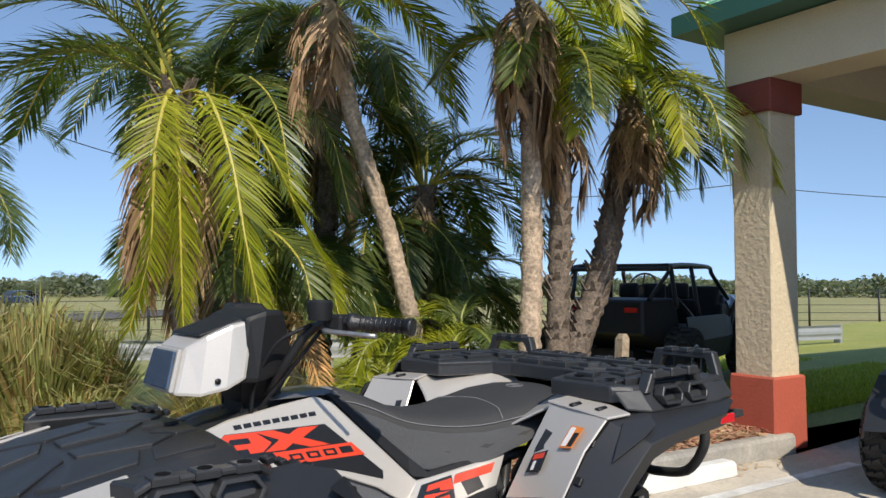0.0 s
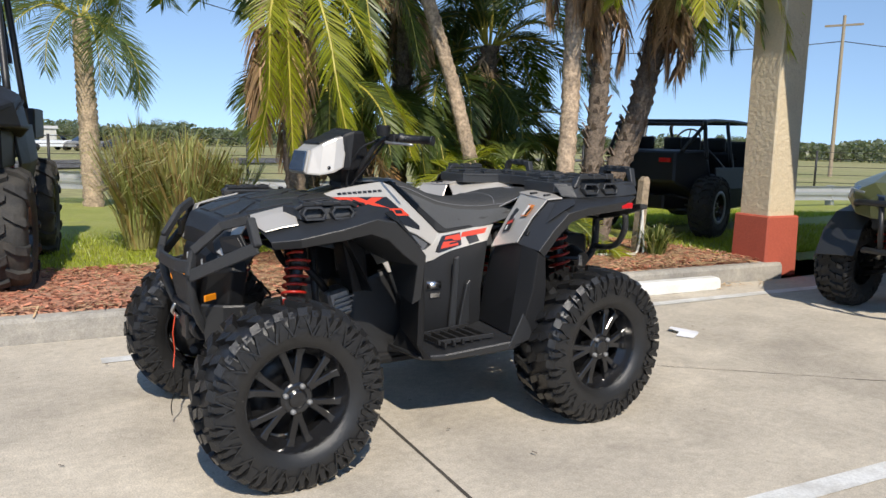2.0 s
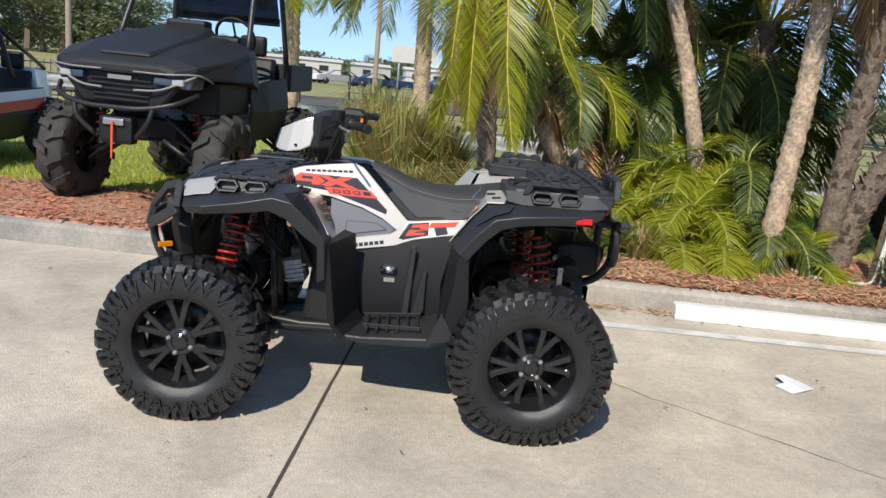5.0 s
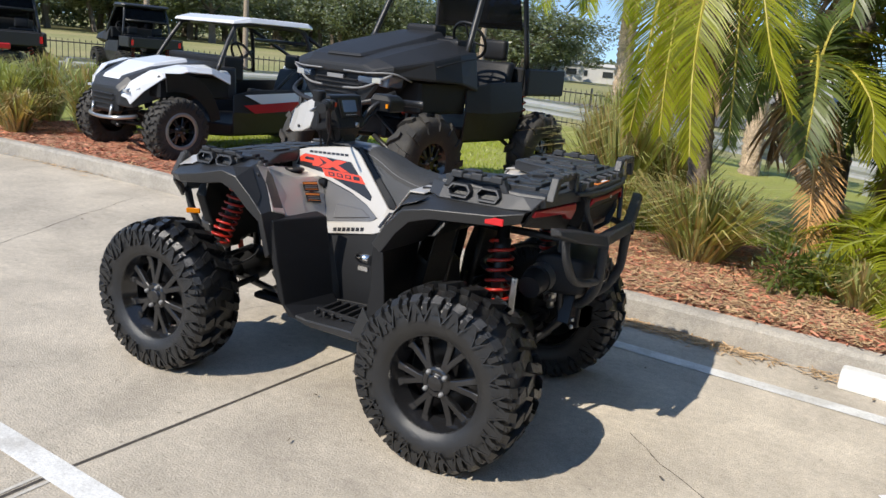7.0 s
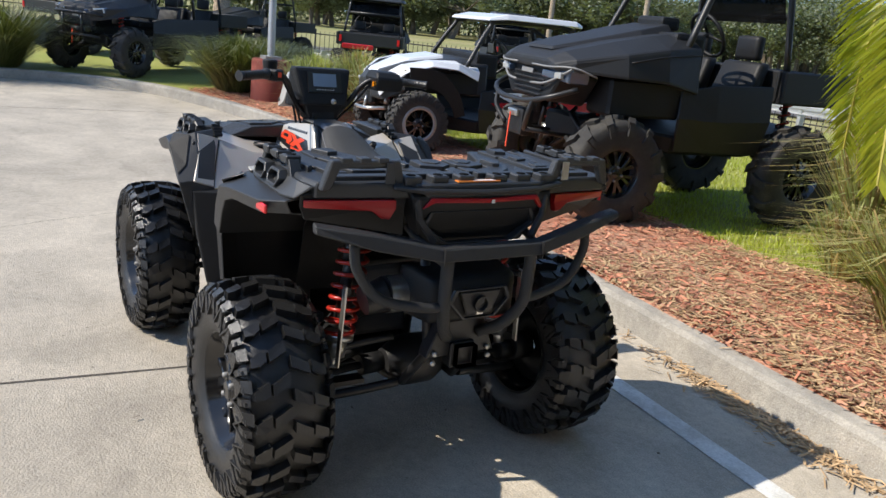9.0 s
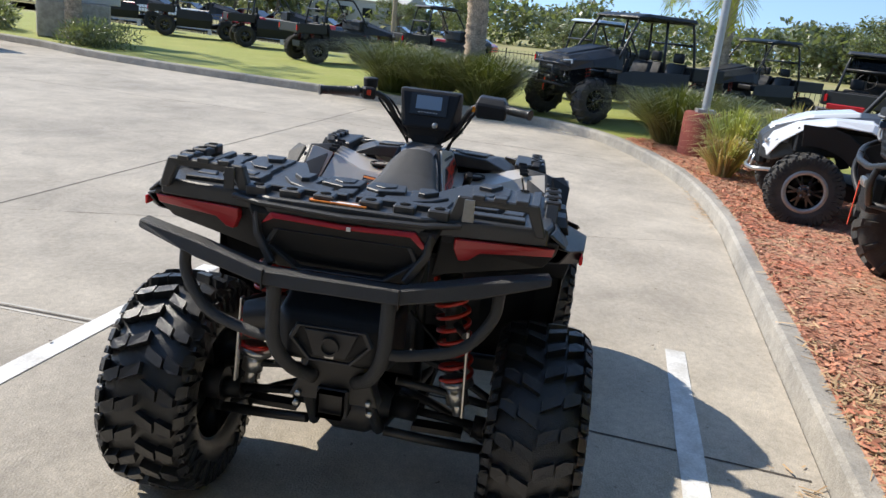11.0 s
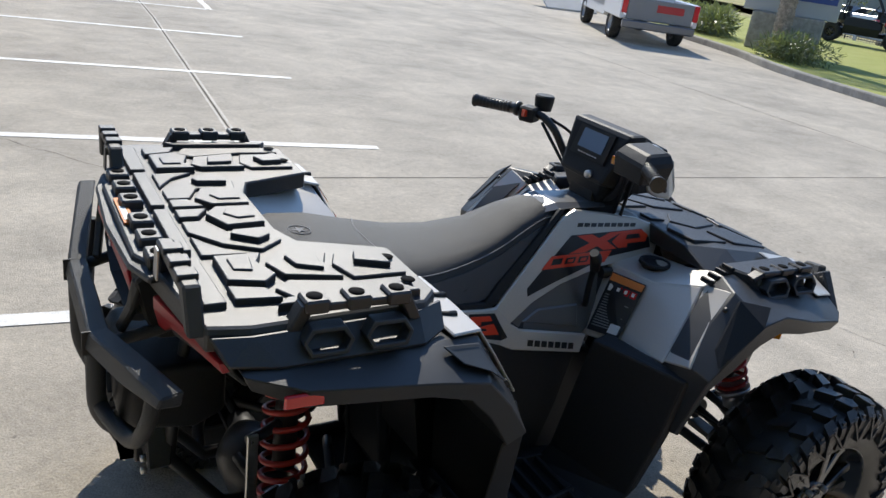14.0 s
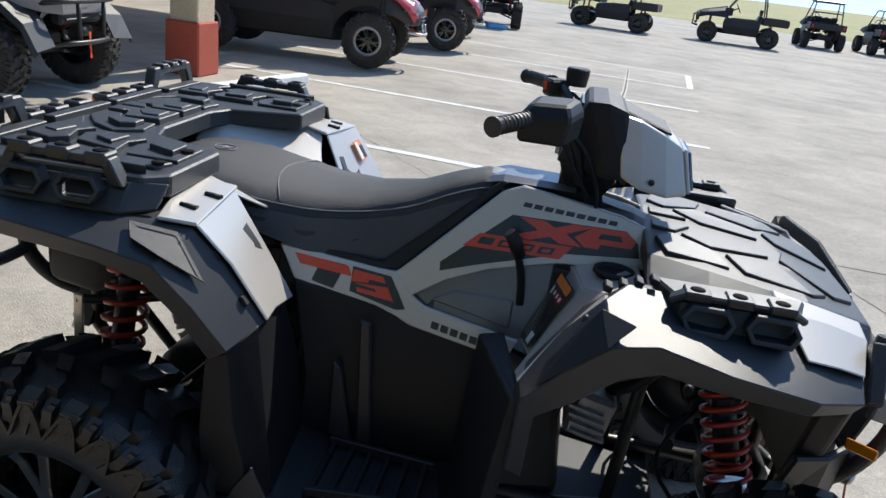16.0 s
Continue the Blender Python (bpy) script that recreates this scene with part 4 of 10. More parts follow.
for s in (1, -1):
    tube([(-0.80, s * 0.10, 0.33), (-0.30, s * 0.17, 0.29), (0.30, s * 0.17, 0.29), (0.85, s * 0.10, 0.34), (0.98, s * 0.09, 0.5), (0.95, s * 0.12, 0.84), (0.45, s * 0.14, 0.84)], 0.018, b, 8)
    tube([(-0.80, s * 0.10, 0.33), (-0.82, s * 0.12, 0.62), (-0.66, s * 0.15, 0.86), (-0.2, s * 0.13, 0.88)], 0.017, b, 8)
    tube([(0.42, s * 0.15, 0.30), (0.50, s * 0.14, 0.84)], 0.016, b, 8)
    tube([(-0.42, s * 0.15, 0.30), (-0.46, s * 0.14, 0.86)], 0.016, b, 8)
part("frame", b, M_BLACKMETAL, quad)
b = box((0.0, 0, 0.275), (1.1, 0.40, 0.03))
part("skid_plate", finish(b, 0.008), M_PLASTICD, quad)
b = bmesh.new()
loft([[(-0.30, -0.15, 0.30), (-0.30, 0.15, 0.30), (-0.26, 0.13, 0.62), (-0.26, -0.13, 0.62)], [(-0.05, -0.19, 0.29), (-0.05, 0.19, 0.29), (-0.05, 0.16, 0.70), (-0.05, -0.16, 0.70)],
      [(0.25, -0.19, 0.30), (0.25, 0.19, 0.30), (0.25, 0.15, 0.70), (0.25, -0.15, 0.70)], [(0.44, -0.14, 0.33), (0.44, 0.14, 0.33), (0.40, 0.12, 0.60), (0.40, -0.12, 0.60)]], b)
part("engine", finish(b, 0.02, 2), M_BLACKMETAL, quad)
for s in (1, -1):
    cyl = part("cylinder", finish(box((-0.34, s * 0.13, 0.55), (0.10, 0.11, 0.12), (0, -12, 0)), 0.012), M_ALU, quad, "cast alloy housing")
    for i in range(4):
        part("fin", box((-0.34 + i * 0.004, s * 0.19, 0.51 + i * 0.022), (0.085, 0.02, 0.007), (0, -12, 0)), M_ALU, cyl)
    part("coolant_hose", tube(curve_pts([(-0.38, s * 0.12, 0.60), (-0.44, s * 0.16, 0.66), (-0.50, s * 0.14, 0.74), (-0.52, s * 0.10, 0.82)], 5), 0.016, None, 8), M_PLASTICD, quad)
    part("air_duct", finish(loft([[(-0.30, s * 0.10, 0.60), (-0.30, s * 0.22, 0.60), (-0.22, s * 0.22, 0.60), (-0.22, s * 0.10, 0.60)], [(-0.36, s * 0.12, 0.82), (-0.36, s * 0.24, 0.82), (-0.26, s * 0.24, 0.84), (-0.26, s * 0.12, 0.84)]]), 0.012, 2), M_PLASTICD, quad)
for x, nm in ((-0.74, "front_gearcase"), (0.74, "rear_gearcase")):
    b = bmesh.new()
    revolve([(-0.12, 0.0), (-0.12, 0.05), (-0.05, 0.09), (0.05, 0.09), (0.12, 0.05), (0.12, 0.0)], "y", 18, b, (x, 0, 0.36))
    part(nm, b, M_BLACKMETAL, quad, smooth_angle=35)

# suspension, shafts and springs
for x in (-0.724, 0.724):
    d = 1 if x > 0 else -1
    for s in (1, -1):
        b = bmesh.new()
        for xo in (-0.12, 0.10):
            tube(curve_pts([(x + xo * 1.3, s * 0.12, 0.34), (x + xo, s * 0.26, 0.315), (x + xo * 0.25, s * 0.43, 0.27)], 4), 0.016, b, 8)
        box((x, s * 0.27, 0.305), (0.05, 0.16, 0.018), bm=b)
        tube([(x - 0.02, s * 0.44, 0.26), (x - 0.02, s * 0.47, 0.26)], 0.03, b, 8)
        part("lower_arm", b, M_BLACKMETAL, quad)
        b = bmesh.new()
        for xo in (-0.10, 0.09):
            tube(curve_pts([(x + xo * 1.2, s * 0.14, 0.50), (x + xo * 0.8, s * 0.28, 0.47), (x + xo * 0.2, s * 0.43, 0.42)], 4), 0.013, b, 8)
        part("upper_arm", b, M_BLACKMETAL, quad)
        b = bmesh.new()
        tube([(x, s * 0.10, 0.36), (x, s * 0.20, 0.355)], 0.036, b, 12)
        tube([(x, s * 0.20, 0.355), (x, s * 0.40, 0.335)], 0.014, b, 8)
        tube([(x, s * 0.38, 0.335), (x, s * 0.46, 0.325)], 0.036, b, 12)
        tube([(x, s * 0.44, HZ), (x, s * 0.52, HZ)], 0.055, b, 14)
        part("half_shaft", b, M_PLASTICD, quad)
        top, low = ((-0.56, s * 0.28, 0.84), (-0.655, s * 0.375, 0.47)) if x < 0 else ((0.76, s * 0.255, 0.88), (0.79, s * 0.335, 0.40))
        T, L = Vector(top), Vector(low)
        sh = bmesh.new()
        tube([T, T.lerp(L, 0.62)], 0.026, sh, 14)
        tube([T.lerp(L, 0.1), T.lerp(L, 0.28)], 0.034, sh, 14)
        shock = part("shock_absorber", sh, M_BLACKMETAL, quad)
        part("spring", coil(T.lerp(L, 0.12), T.lerp(L, 0.76), 0.044 if x < 0 else 0.048, 0.0062 if x < 0 else 0.0070, 8), M_SPRING, shock)
        q = bmesh.new()
        tube([T.lerp(L, 0.76), T.lerp(L, 0.80)], 0.052, q, 16)
        tube([T.lerp(L, 0.80), T.lerp(L, 0.92)], 0.034, q, 14)
        tube([T.lerp(L, 0.90), L], 0.018, q, 10)
        part("shock_collar", q, M_STEEL, shock)
    if x > 0:
        for s in (1, -1):
            b = prism([(0.850, s * 0.335, 0.705), (0.874, s * 0.335, 0.705), (0.874, s * 0.347, 0.432), (0.850, s * 0.347, 0.432)], (0, s * 0.008, 0))
            part("stabiliser_link", finish(b, 0.002), M_STEEL, quad, "bare steel flat link")
b = bmesh.new()
tube(curve_pts([(0.87, -0.335, 0.69), (0.80, -0.30, 0.69), (0.66, -0.20, 0.70), (0.66, 0.20, 0.70), (0.80, 0.30, 0.69), (0.87, 0.335, 0.69)], 5), 0.012, b, 8)
part("stabiliser_bar", b, M_BLACKMETAL, quad)
for s in (1, -1):
    for pts in ([(-0.60, s * 0.12, 0.62), (-0.5, s * 0.25, 0.5), (-0.66, s * 0.42, 0.40)], [(0.55, s * 0.12, 0.62), (0.6, s * 0.25, 0.52), (0.7, s * 0.43, 0.40)]):
        part("brake_hose", tube(curve_pts(pts, 6), 0.005, None, 6), M_PLASTICD, quad)

# ---- front fenders, leg shields, footboards
def front_end(s):
    P = lambda x, y, z: (x, y * s, z)
    flare = [[P(-0.80, 0.345, 0.930), P(-0.66, 0.375, 0.965), P(-0.52, 0.39, 0.972), P(-0.41, 0.405, 0.982), P(-0.335, 0.425, 0.992), P(-0.262, 0.43, 0.935), P(-0.165, 0.46, 0.800), P(-0.14, 0.40, 0.60)],
             [P(-0.775, 0.46, 0.902), P(-0.665, 0.50, 0.926), P(-0.51, 0.505, 0.945), P(-0.412, 0.492, 0.962), P(-0.292, 0.507, 0.987), P(-0.228, 0.515, 0.915), P(-0.162, 0.54, 0.812), P(-0.15, 0.49, 0.61)],
             [P(-0.768, 0.515, 0.876), P(-0.675, 0.572, 0.890), P(-0.52, 0.598, 0.922), P(-0.388, 0.604, 0.955), P(-0.312, 0.606, 0.940), P(-0.235, 0.604, 0.872), P(-0.172, 0.600, 0.804), P(-0.165, 0.552, 0.62)],
             [P(-0.755, 0.500, 0.846), P(-0.668, 0.558, 0.856), P(-0.51, 0.582, 0.878), P(-0.405, 0.588, 0.897), P(-0.335, 0.590, 0.872), P(-0.262, 0.588, 0.808), P(-0.202, 0.584, 0.765), P(-0.198, 0.538, 0.60)],
             [P(-0.74, 0.30, 0.845), P(-0.66, 0.30, 0.86), P(-0.52, 0.30, 0.875), P(-0.42, 0.30, 0.875), P(-0.35, 0.30, 0.84), P(-0.28, 0.30, 0.79), P(-0.18, 0.30, 0.74), P(-0.13, 0.30, 0.60)]]
    fen = part("front_fender", finish(sheet(flare, 0.006), 0.004, 1), M_PLASTIC, quad, smooth_angle=18)
    # three-cornered scoop behind the shoulder: its shade is a thin raised dark plate
    scoop = [Vector(P(*p)) for p in ((-0.345, 0.575, 0.972), (-0.285, 0.528, 0.975), (-0.205, 0.560, 0.868), (-0.192, 0.596, 0.834), (-0.30, 0.606, 0.935))]
    b = prism(scoop, (-0.004, s * 0.005, 0.004))
    part("fender_scoop_shade", finish(b, 0.002), M_PLASTICD, fen, "raised matt black plate standing for the shade in a scoop")
    # silver shoulder facet and nose cheek
    b = sheet([[P(-0.80, 0.362, 0.940), P(-0.72, 0.372, 0.962), P(-0.63, 0.385, 0.978)], [P(-0.772, 0.470, 0.910), P(-0.72, 0.487, 0.925), P(-0.658, 0.503, 0.936)]], 0.004)
    part("shoulder_panel", finish(b, 0.003), M_SILVER, quad, "matt titanium painted facet", smooth_angle=20)
    b = sheet([[P(-0.885, 0.20, 0.815), P(-0.80, 0.30, 0.950), P(-0.62, 0.31, 0.990)], [P(-0.875, 0.30, 0.80), P(-0.80, 0.37, 0.935), P(-0.63, 0.385, 0.975)]], 0.008)
    part("nose_cheek", finish(b, 0.003), M_SILVER, quad, "matt titanium painted nose panel", smooth_angle=20)
    # leg shield
    b = loft([[P(-0.115, 0.30, 0.79), P(-0.180, 0.555, 0.775), P(-0.155, 0.548, 0.775), P(-0.06, 0.30, 0.775)],
              [P(-0.105, 0.28, 0.62), P(-0.165, 0.535, 0.60), P(-0.135, 0.535, 0.60), P(-0.045, 0.28, 0.60)],
              [P(-0.095, 0.26, 0.44), P(-0.148, 0.50, 0.42), P(-0.115, 0.50, 0.40), P(-0.03, 0.26, 0.42)],
              [P(-0.12, 0.24, 0.355), P(-0.10, 0.485, 0.345), P(-0.06, 0.485, 0.345), P(0.0, 0.24, 0.36)]])
    part("leg_shield", finish(b, 0.008, 2), M_PLASTICD, quad)
    # knee panel and its top, with a folded edge down the outside
    b = sheet([[P(-0.236, 0.105, 0.902), P(-0.262, 0.27, 0.908), P(-0.298, 0.405, 0.955)], [P(-0.192, 0.120, 0.812), P(-0.216, 0.28, 0.826), P(-0.232, 0.435, 0.872)], [P(-0.148, 0.158, 0.705), P(-0.172, 0.29, 0.738), P(-0.150, 0.464, 0.783)]], 0.010)
    pan = part("knee_panel", finish(b, 0.004), M_SILVER, quad, "titanium panel with a warning label", smooth_angle=22)
    b = sheet([[P(-0.236, 0.095, 0.903), P(-0.262, 0.27, 0.909), P(-0.298, 0.408, 0.957)], [P(-0.38, 0.095, 0.925), P(-0.385, 0.27, 0.945), P(-0.39, 0.40, 0.982)]], 0.008)
    part("knee_top", finish(b, 0.003), M_SILVER, quad, smooth_angle=20)
    b = sheet([[P(-0.300, 0.408, 0.962), P(-0.293, 0.500, 0.985)], [P(-0.238, 0.437, 0.878), P(-0.226, 0.512, 0.912)], [P(-0.152, 0.466, 0.790), P(-0.158, 0.545, 0.812)]], 0.008)
    part("knee_flank", finish(b, 0.003), M_SILVER, quad, smooth_angle=20)
    # black clips along the joint to the deck
    for k in range(4):
        part("edge_clip", finish(box(P(-0.30 - k * 0.028, 0.412 - k * 0.004, 0.975 + k * 0.008), (0.016, 0.035, 0.014), (0, -18, 0)), 0.002), M_PLASTICD, quad)
    # label on it
    def on(u, v, lift=0.0075):
        a0, a1 = Vector(P(-0.226, 0.158, 0.891)), Vector(P(-0.252, 0.266, 0.896))
        b0, b1 = Vector(P(-0.156, 0.178, 0.728)), Vector(P(-0.176, 0.284, 0.750))
        n = (a1 - a0).cross(b0 - a0).normalized()
        if n.x < 0:
            n = -n
        return (a0.lerp(a1, u)).lerp(b0.lerp(b1, u), v) + n * (lift + 0.002)
    def lab(name, u0, u1, v0, v1, mat, lift):
        return part(name, prism([on(u0, v0, lift), on(u1, v0, lift), on(u1, v1, lift), on(u0, v1, lift)], (0.0006, 0, 0.0006)), mat, pan)
    if s > 0:
        lab("warning_label", 0, 1, 0, 1, M_BLACKDECAL, 0.006)
        lab("label_band", 0.02, 0.98, 0.02, 0.14, M_ORANGE, 0.0075)
        for i in range(4):
            lab("label_sign", 0.08 + i * 0.22, 0.25 + i * 0.22, 0.19, 0.30, M_LENSB if i in (1, 2, 3) else M_WHITE, 0.0075)
            lab("label_sign", 0.12 + i * 0.22, 0.20 + i * 0.22, 0.21, 0.27, M_WHITE, 0.009)
        for i in range(13):
            lab("text_bar", 0.08, 0.55 + 0.37 * ((i * 7) % 5) / 5, 0.36 + i * 0.044, 0.378 + i * 0.044, M_UTVGREY, 0.0075)
        lab("code_patch", 0.62, 0.92, 0.80, 0.96, M_WHITE, 0.0085)
    else:
        for i in range(2):
            lab("warning_label", 0.12, 0.88, 0.04 + i * 0.30, 0.30 + i * 0.30, M_BLACKDECAL, 0.006)
            lab("label_band", 0.14, 0.86, 0.06 + i * 0.30, 0.11 + i * 0.30, M_ORANGE, 0.0075)
            for j in range(3):
                lab("text_bar", 0.16, 0.8, 0.15 + i * 0.30 + j * 0.045, 0.165 + i * 0.30 + j * 0.045, M_ORANGE if j == 2 else M_UTVGREY, 0.0075)
    # cup recess
    b = bmesh.new()
    revolve([(-0.03, 0.0), (-0.03, 0.034), (0.004, 0.036), (0.004, 0.044), (-0.004, 0.046)], "z", 20, b, P(-0.325, 0.205, 0.934))
    part("cup_recess", b, M_PLASTICD, quad)
    b = bmesh.new()
    revolve([(-0.006, 0), (-0.006, 0.010), (0.004, 0.008), (0.004, 0)], "y", 8, b, P(-0.265, 0.520, 0.945))
    part("panel_bolt", b, M_BLACKMETAL, quad)
    # footboard with treads
    b = loft([[P(-0.12, 0.20, 0.335), P(-0.12, 0.47, 0.345), P(-0.12, 0.47, 0.36), P(-0.12, 0.20, 0.36)], [P(0.0, 0.18, 0.33), P(0.0, 0.49, 0.33), P(0.0, 0.495, 0.36), P(0.0, 0.18, 0.36)], [P(0.30, 0.18, 0.345), P(0.30, 0.565, 0.36), P(0.30, 0.57, 0.40), P(0.30, 0.18, 0.40)], [P(0.40, 0.20, 0.37), P(0.40, 0.55, 0.39), P(0.40, 0.55, 0.43), P(0.40, 0.20, 0.43)]])
    fb_ = part("footboard", finish(b, 0.006), M_PLASTIC, quad)
    part("heel_guard", finish(prism([P(0.27, 0.565, 0.37), P(0.40, 0.575, 0.40), P(0.375, 0.578, 0.46), P(0.335, 0.578, 0.52)], (0, -s * 0.01, 0)), 0.003), M_PLASTIC, fb_)
    for i in range(6):
        x = 0.02 + i * 0.045
        part("foot_peg", finish(box((x, s * 0.36, 0.392 + 0.10 * (x - 0.1) * 0.4), (0.012, 0.20, 0.022)), 0.002), M_BLACKMETAL, fb_)
    part("peg_rail", finish(box((0.13, s * 0.445, 0.40), (0.26, 0.012, 0.02), (0, -4, s * 12)), 0.002), M_BLACKMETAL, fb_)
    part("peg_rail", finish(box((0.13, s * 0.27, 0.40), (0.26, 0.012, 0.02), (0, -4, 0)), 0.002), M_BLACKMETAL, fb_)


both(front_end)


# ---- rear fenders
def rear_end(s):
    P = lambda x, y, z: (x, y * s, z)
    rows = [[P(0.395, 0.30, 0.79), P(0.435, 0.32, 0.90), P(0.50, 0.34, 1.004), P(0.62, 0.36, 1.03), P(0.85, 0.36, 1.035), P(0.985, 0.36, 1.035)],
            [P(0.345, 0.505, 0.81), P(0.425, 0.510, 0.917), P(0.485, 0.535, 0.992), P(0.60, 0.555, 1.005), P(0.86, 0.565, 1.012), P(0.970, 0.55, 1.018)],
            [P(0.377, 0.613, 0.79), P(0.440, 0.628, 0.875), P(0.512, 0.640, 0.950), P(0.62, 0.645, 0.972), P(0.865, 0.627, 0.990), P(0.965, 0.585, 1.008)],
            [P(0.415, 0.606, 0.762), P(0.480, 0.618, 0.850), P(0.540, 0.626, 0.908), P(0.63, 0.630, 0.935), P(0.868, 0.617, 0.952), P(0.945, 0.560, 0.965)],
            [P(0.43, 0.30, 0.76), P(0.49, 0.30, 0.85), P(0.54, 0.30, 0.905), P(0.63, 0.30, 0.94), P(0.87, 0.30, 0.945), P(0.95, 0.30, 0.94)]]
    fen = part("rear_fender", finish(sheet(rows, 0.006), 0.004, 1), M_PLASTIC, quad, smooth_angle=18)
    # raised facet on the outer corner and its two clips
    b = prism([P(0.500, 0.560, 0.990), P(0.590, 0.575, 1.003), P(0.565, 0.615, 0.985), P(0.505, 0.625, 0.965), P(0.435, 0.580, 0.905)], (0, s * 0.003, 0.004))
    part("fender_facet", finish(b, 0.002), M_PLASTIC, fen, smooth_angle=18)
    for c in ((0.447, 0.510, 0.938), (0.385, 0.520, 0.856)):
        part("panel_clip", finish(box(P(*c), (0.014, 0.02, 0.022), (0, 38, 0)), 0.002), M_PLASTICD, fen)
    # lower mudguard ahead of the wheel
    b = sheet([[P(0.40, 0.28, 0.80), P(0.36, 0.24, 0.60), P(0.34, 0.24, 0.42)], [P(0.350, 0.53, 0.812), P(0.33, 0.52, 0.60), P(0.315, 0.50, 0.41)], [P(0.380, 0.607, 0.786), P(0.372, 0.590, 0.62), P(0.335, 0.56, 0.41)], [P(0.425, 0.602, 0.762), P(0.44, 0.595, 0.60), P(0.44, 0.575, 0.45)]], 0.006)
    part("mudguard", finish(b, 0.004), M_PLASTICD, quad, smooth_angle=18)
    # silver quarter panel with labels
    qrow = [[P(0.372, 0.268, 0.765), P(0.425, 0.285, 0.868), P(0.500, 0.315, 1.012)], [P(0.362, 0.40, 0.795), P(0.424, 0.405, 0.908), P(0.492, 0.425, 1.008)], [P(0.338, 0.507, 0.818), P(0.414, 0.512, 0.925), P(0.476, 0.532, 1.000)]]
    qp = part("quarter_panel", finish(sheet(qrow, 0.006), 0.003), M_SILVER, quad, "titanium quarter panel with small labels", smooth_angle=22)
    b = sheet([[P(0.497, 0.305, 1.018), P(0.60, 0.33, 1.034)], [P(0.484, 0.43, 1.012), P(0.57, 0.46, 1.022)], [P(0.476, 0.534, 1.004), P(0.55, 0.55, 1.010)]], 0.008)
    cap = part("quarter_cap", finish(b, 0.003), M_SILVER, quad, smooth_angle=20)
    for c in ((0.520, 0.40, 1.016), (0.535, 0.475, 1.012)):
        b = bmesh.new()
        tube([P(c[0] - 0.03, c[1], c[2] - 0.001), P(c[0] + 0.005, c[1], c[2] + 0.001)], 0.008, b, 8)
        part("strap_notch", b, M_PLASTICD, cap)
    if s < 0:
        def onq(u, v, lift):
            lin = lambda r: Vector(r[0]).lerp(Vector(r[1]), v * 2) if v < 0.5 else Vector(r[1]).lerp(Vector(r[2]), v * 2 - 1)
            a, c, d = [lin(r) for r in qrow]
            return (a.lerp(c, u * 2) if u < 0.5 else c.lerp(d, u * 2 - 1)) + Vector((-0.8, 0, 0.55)) * lift
        for name, u0, u1, v0, v1, mat, lift in (("small_label", 0.58, 0.80, 0.52, 0.80, M_ORANGE, 0.008), ("label_text", 0.60, 0.68, 0.54, 0.78, M_WHITE, 0.0095), ("label_text", 0.70, 0.78, 0.54, 0.72, M_BLACKDECAL, 0.0095),
                                                ("small_label", 0.20, 0.42, 0.28, 0.50, M_BLACKDECAL, 0.008), ("label_text", 0.23, 0.39, 0.42, 0.48, M_RED, 0.0095), ("label_text", 0.26, 0.30, 0.30, 0.40, M_WHITE, 0.0095)):
            part(name, prism([onq(u0, v0, lift), onq(u1, v0, lift), onq(u1, v1, lift), onq(u0, v1, lift)], (-0.001, 0, 0.001)), mat, qp)
    # side reflector
    part("reflector", finish(box((0.872, s * 0.620, 0.971), (0.07, 0.009, 0.026), (0, 0, -s * 1.5)), 0.003), M_LENSB, quad, "red side reflector")
    # inner arch liner
    b = sheet([[P(0.46, 0.16, 0.55), P(0.50, 0.16, 0.80), P(0.62, 0.16, 0.93), P(0.95, 0.16, 0.95)], [P(0.45, 0.34, 0.55), P(0.50, 0.34, 0.80), P(0.60, 0.34, 0.935), P(0.97, 0.34, 0.955)]], 0.005)
    part("arch_liner", b, M_PLASTICD, quad)
    b = sheet([[P(-0.86, 0.15, 0.80), P(-0.62, 0.15, 0.88), P(-0.36, 0.15, 0.85), P(-0.26, 0.15, 0.60)], [P(-0.80, 0.31, 0.85), P(-0.62, 0.31, 0.885), P(-0.38, 0.31, 0.86), P(-0.25, 0.31, 0.62)]], 0.005)
    part("arch_liner", b, M_PLASTICD, quad)


both(rear_end)

# ---- bodywork between: tank, stripes, side panels, seat
def ring_y(x, pts):
    """A closed ring, mirrored left and right, from (half width, height) going down."""
    return [(x, y, z) for y, z in pts] + [(x, -y, z) for y, z in reversed(pts)]


b = loft([ring_y(-0.46, [(0.03, 0.985), (0.075, 0.975), (0.095, 0.93), (0.11, 0.80)]), ring_y(-0.36, [(0.03, 1.02), (0.075, 1.010), (0.10, 0.96), (0.145, 0.78)]),
          ring_y(-0.18, [(0.03, 1.055), (0.072, 1.035), (0.093, 0.985), (0.150, 0.78)]), ring_y(-0.06, [(0.03, 1.058), (0.062, 1.045), (0.092, 0.98), (0.155, 0.76)]),
          ring_y(0.08, [(0.03, 0.985), (0.07, 0.975), (0.11, 0.90), (0.165, 0.74)]), ring_y(0.24, [(0.03, 0.88), (0.10, 0.87), (0.14, 0.84), (0.175, 0.73)]), ring_y(0.45, [(0.03, 0.90), (0.10, 0.89), (0.15, 0.85), (0.19, 0.76)])])
part("tank_cover", finish(b, 0.008, 2), M_PLASTIC, quad)
b = loft([ring_y(-0.22, [(0.05, 1.068), (0.075, 1.058)]), ring_y(-0.05, [(0.05, 1.070), (0.075, 1.058)]), ring_y(0.02, [(0.04, 1.05), (0.06, 1.04)])])
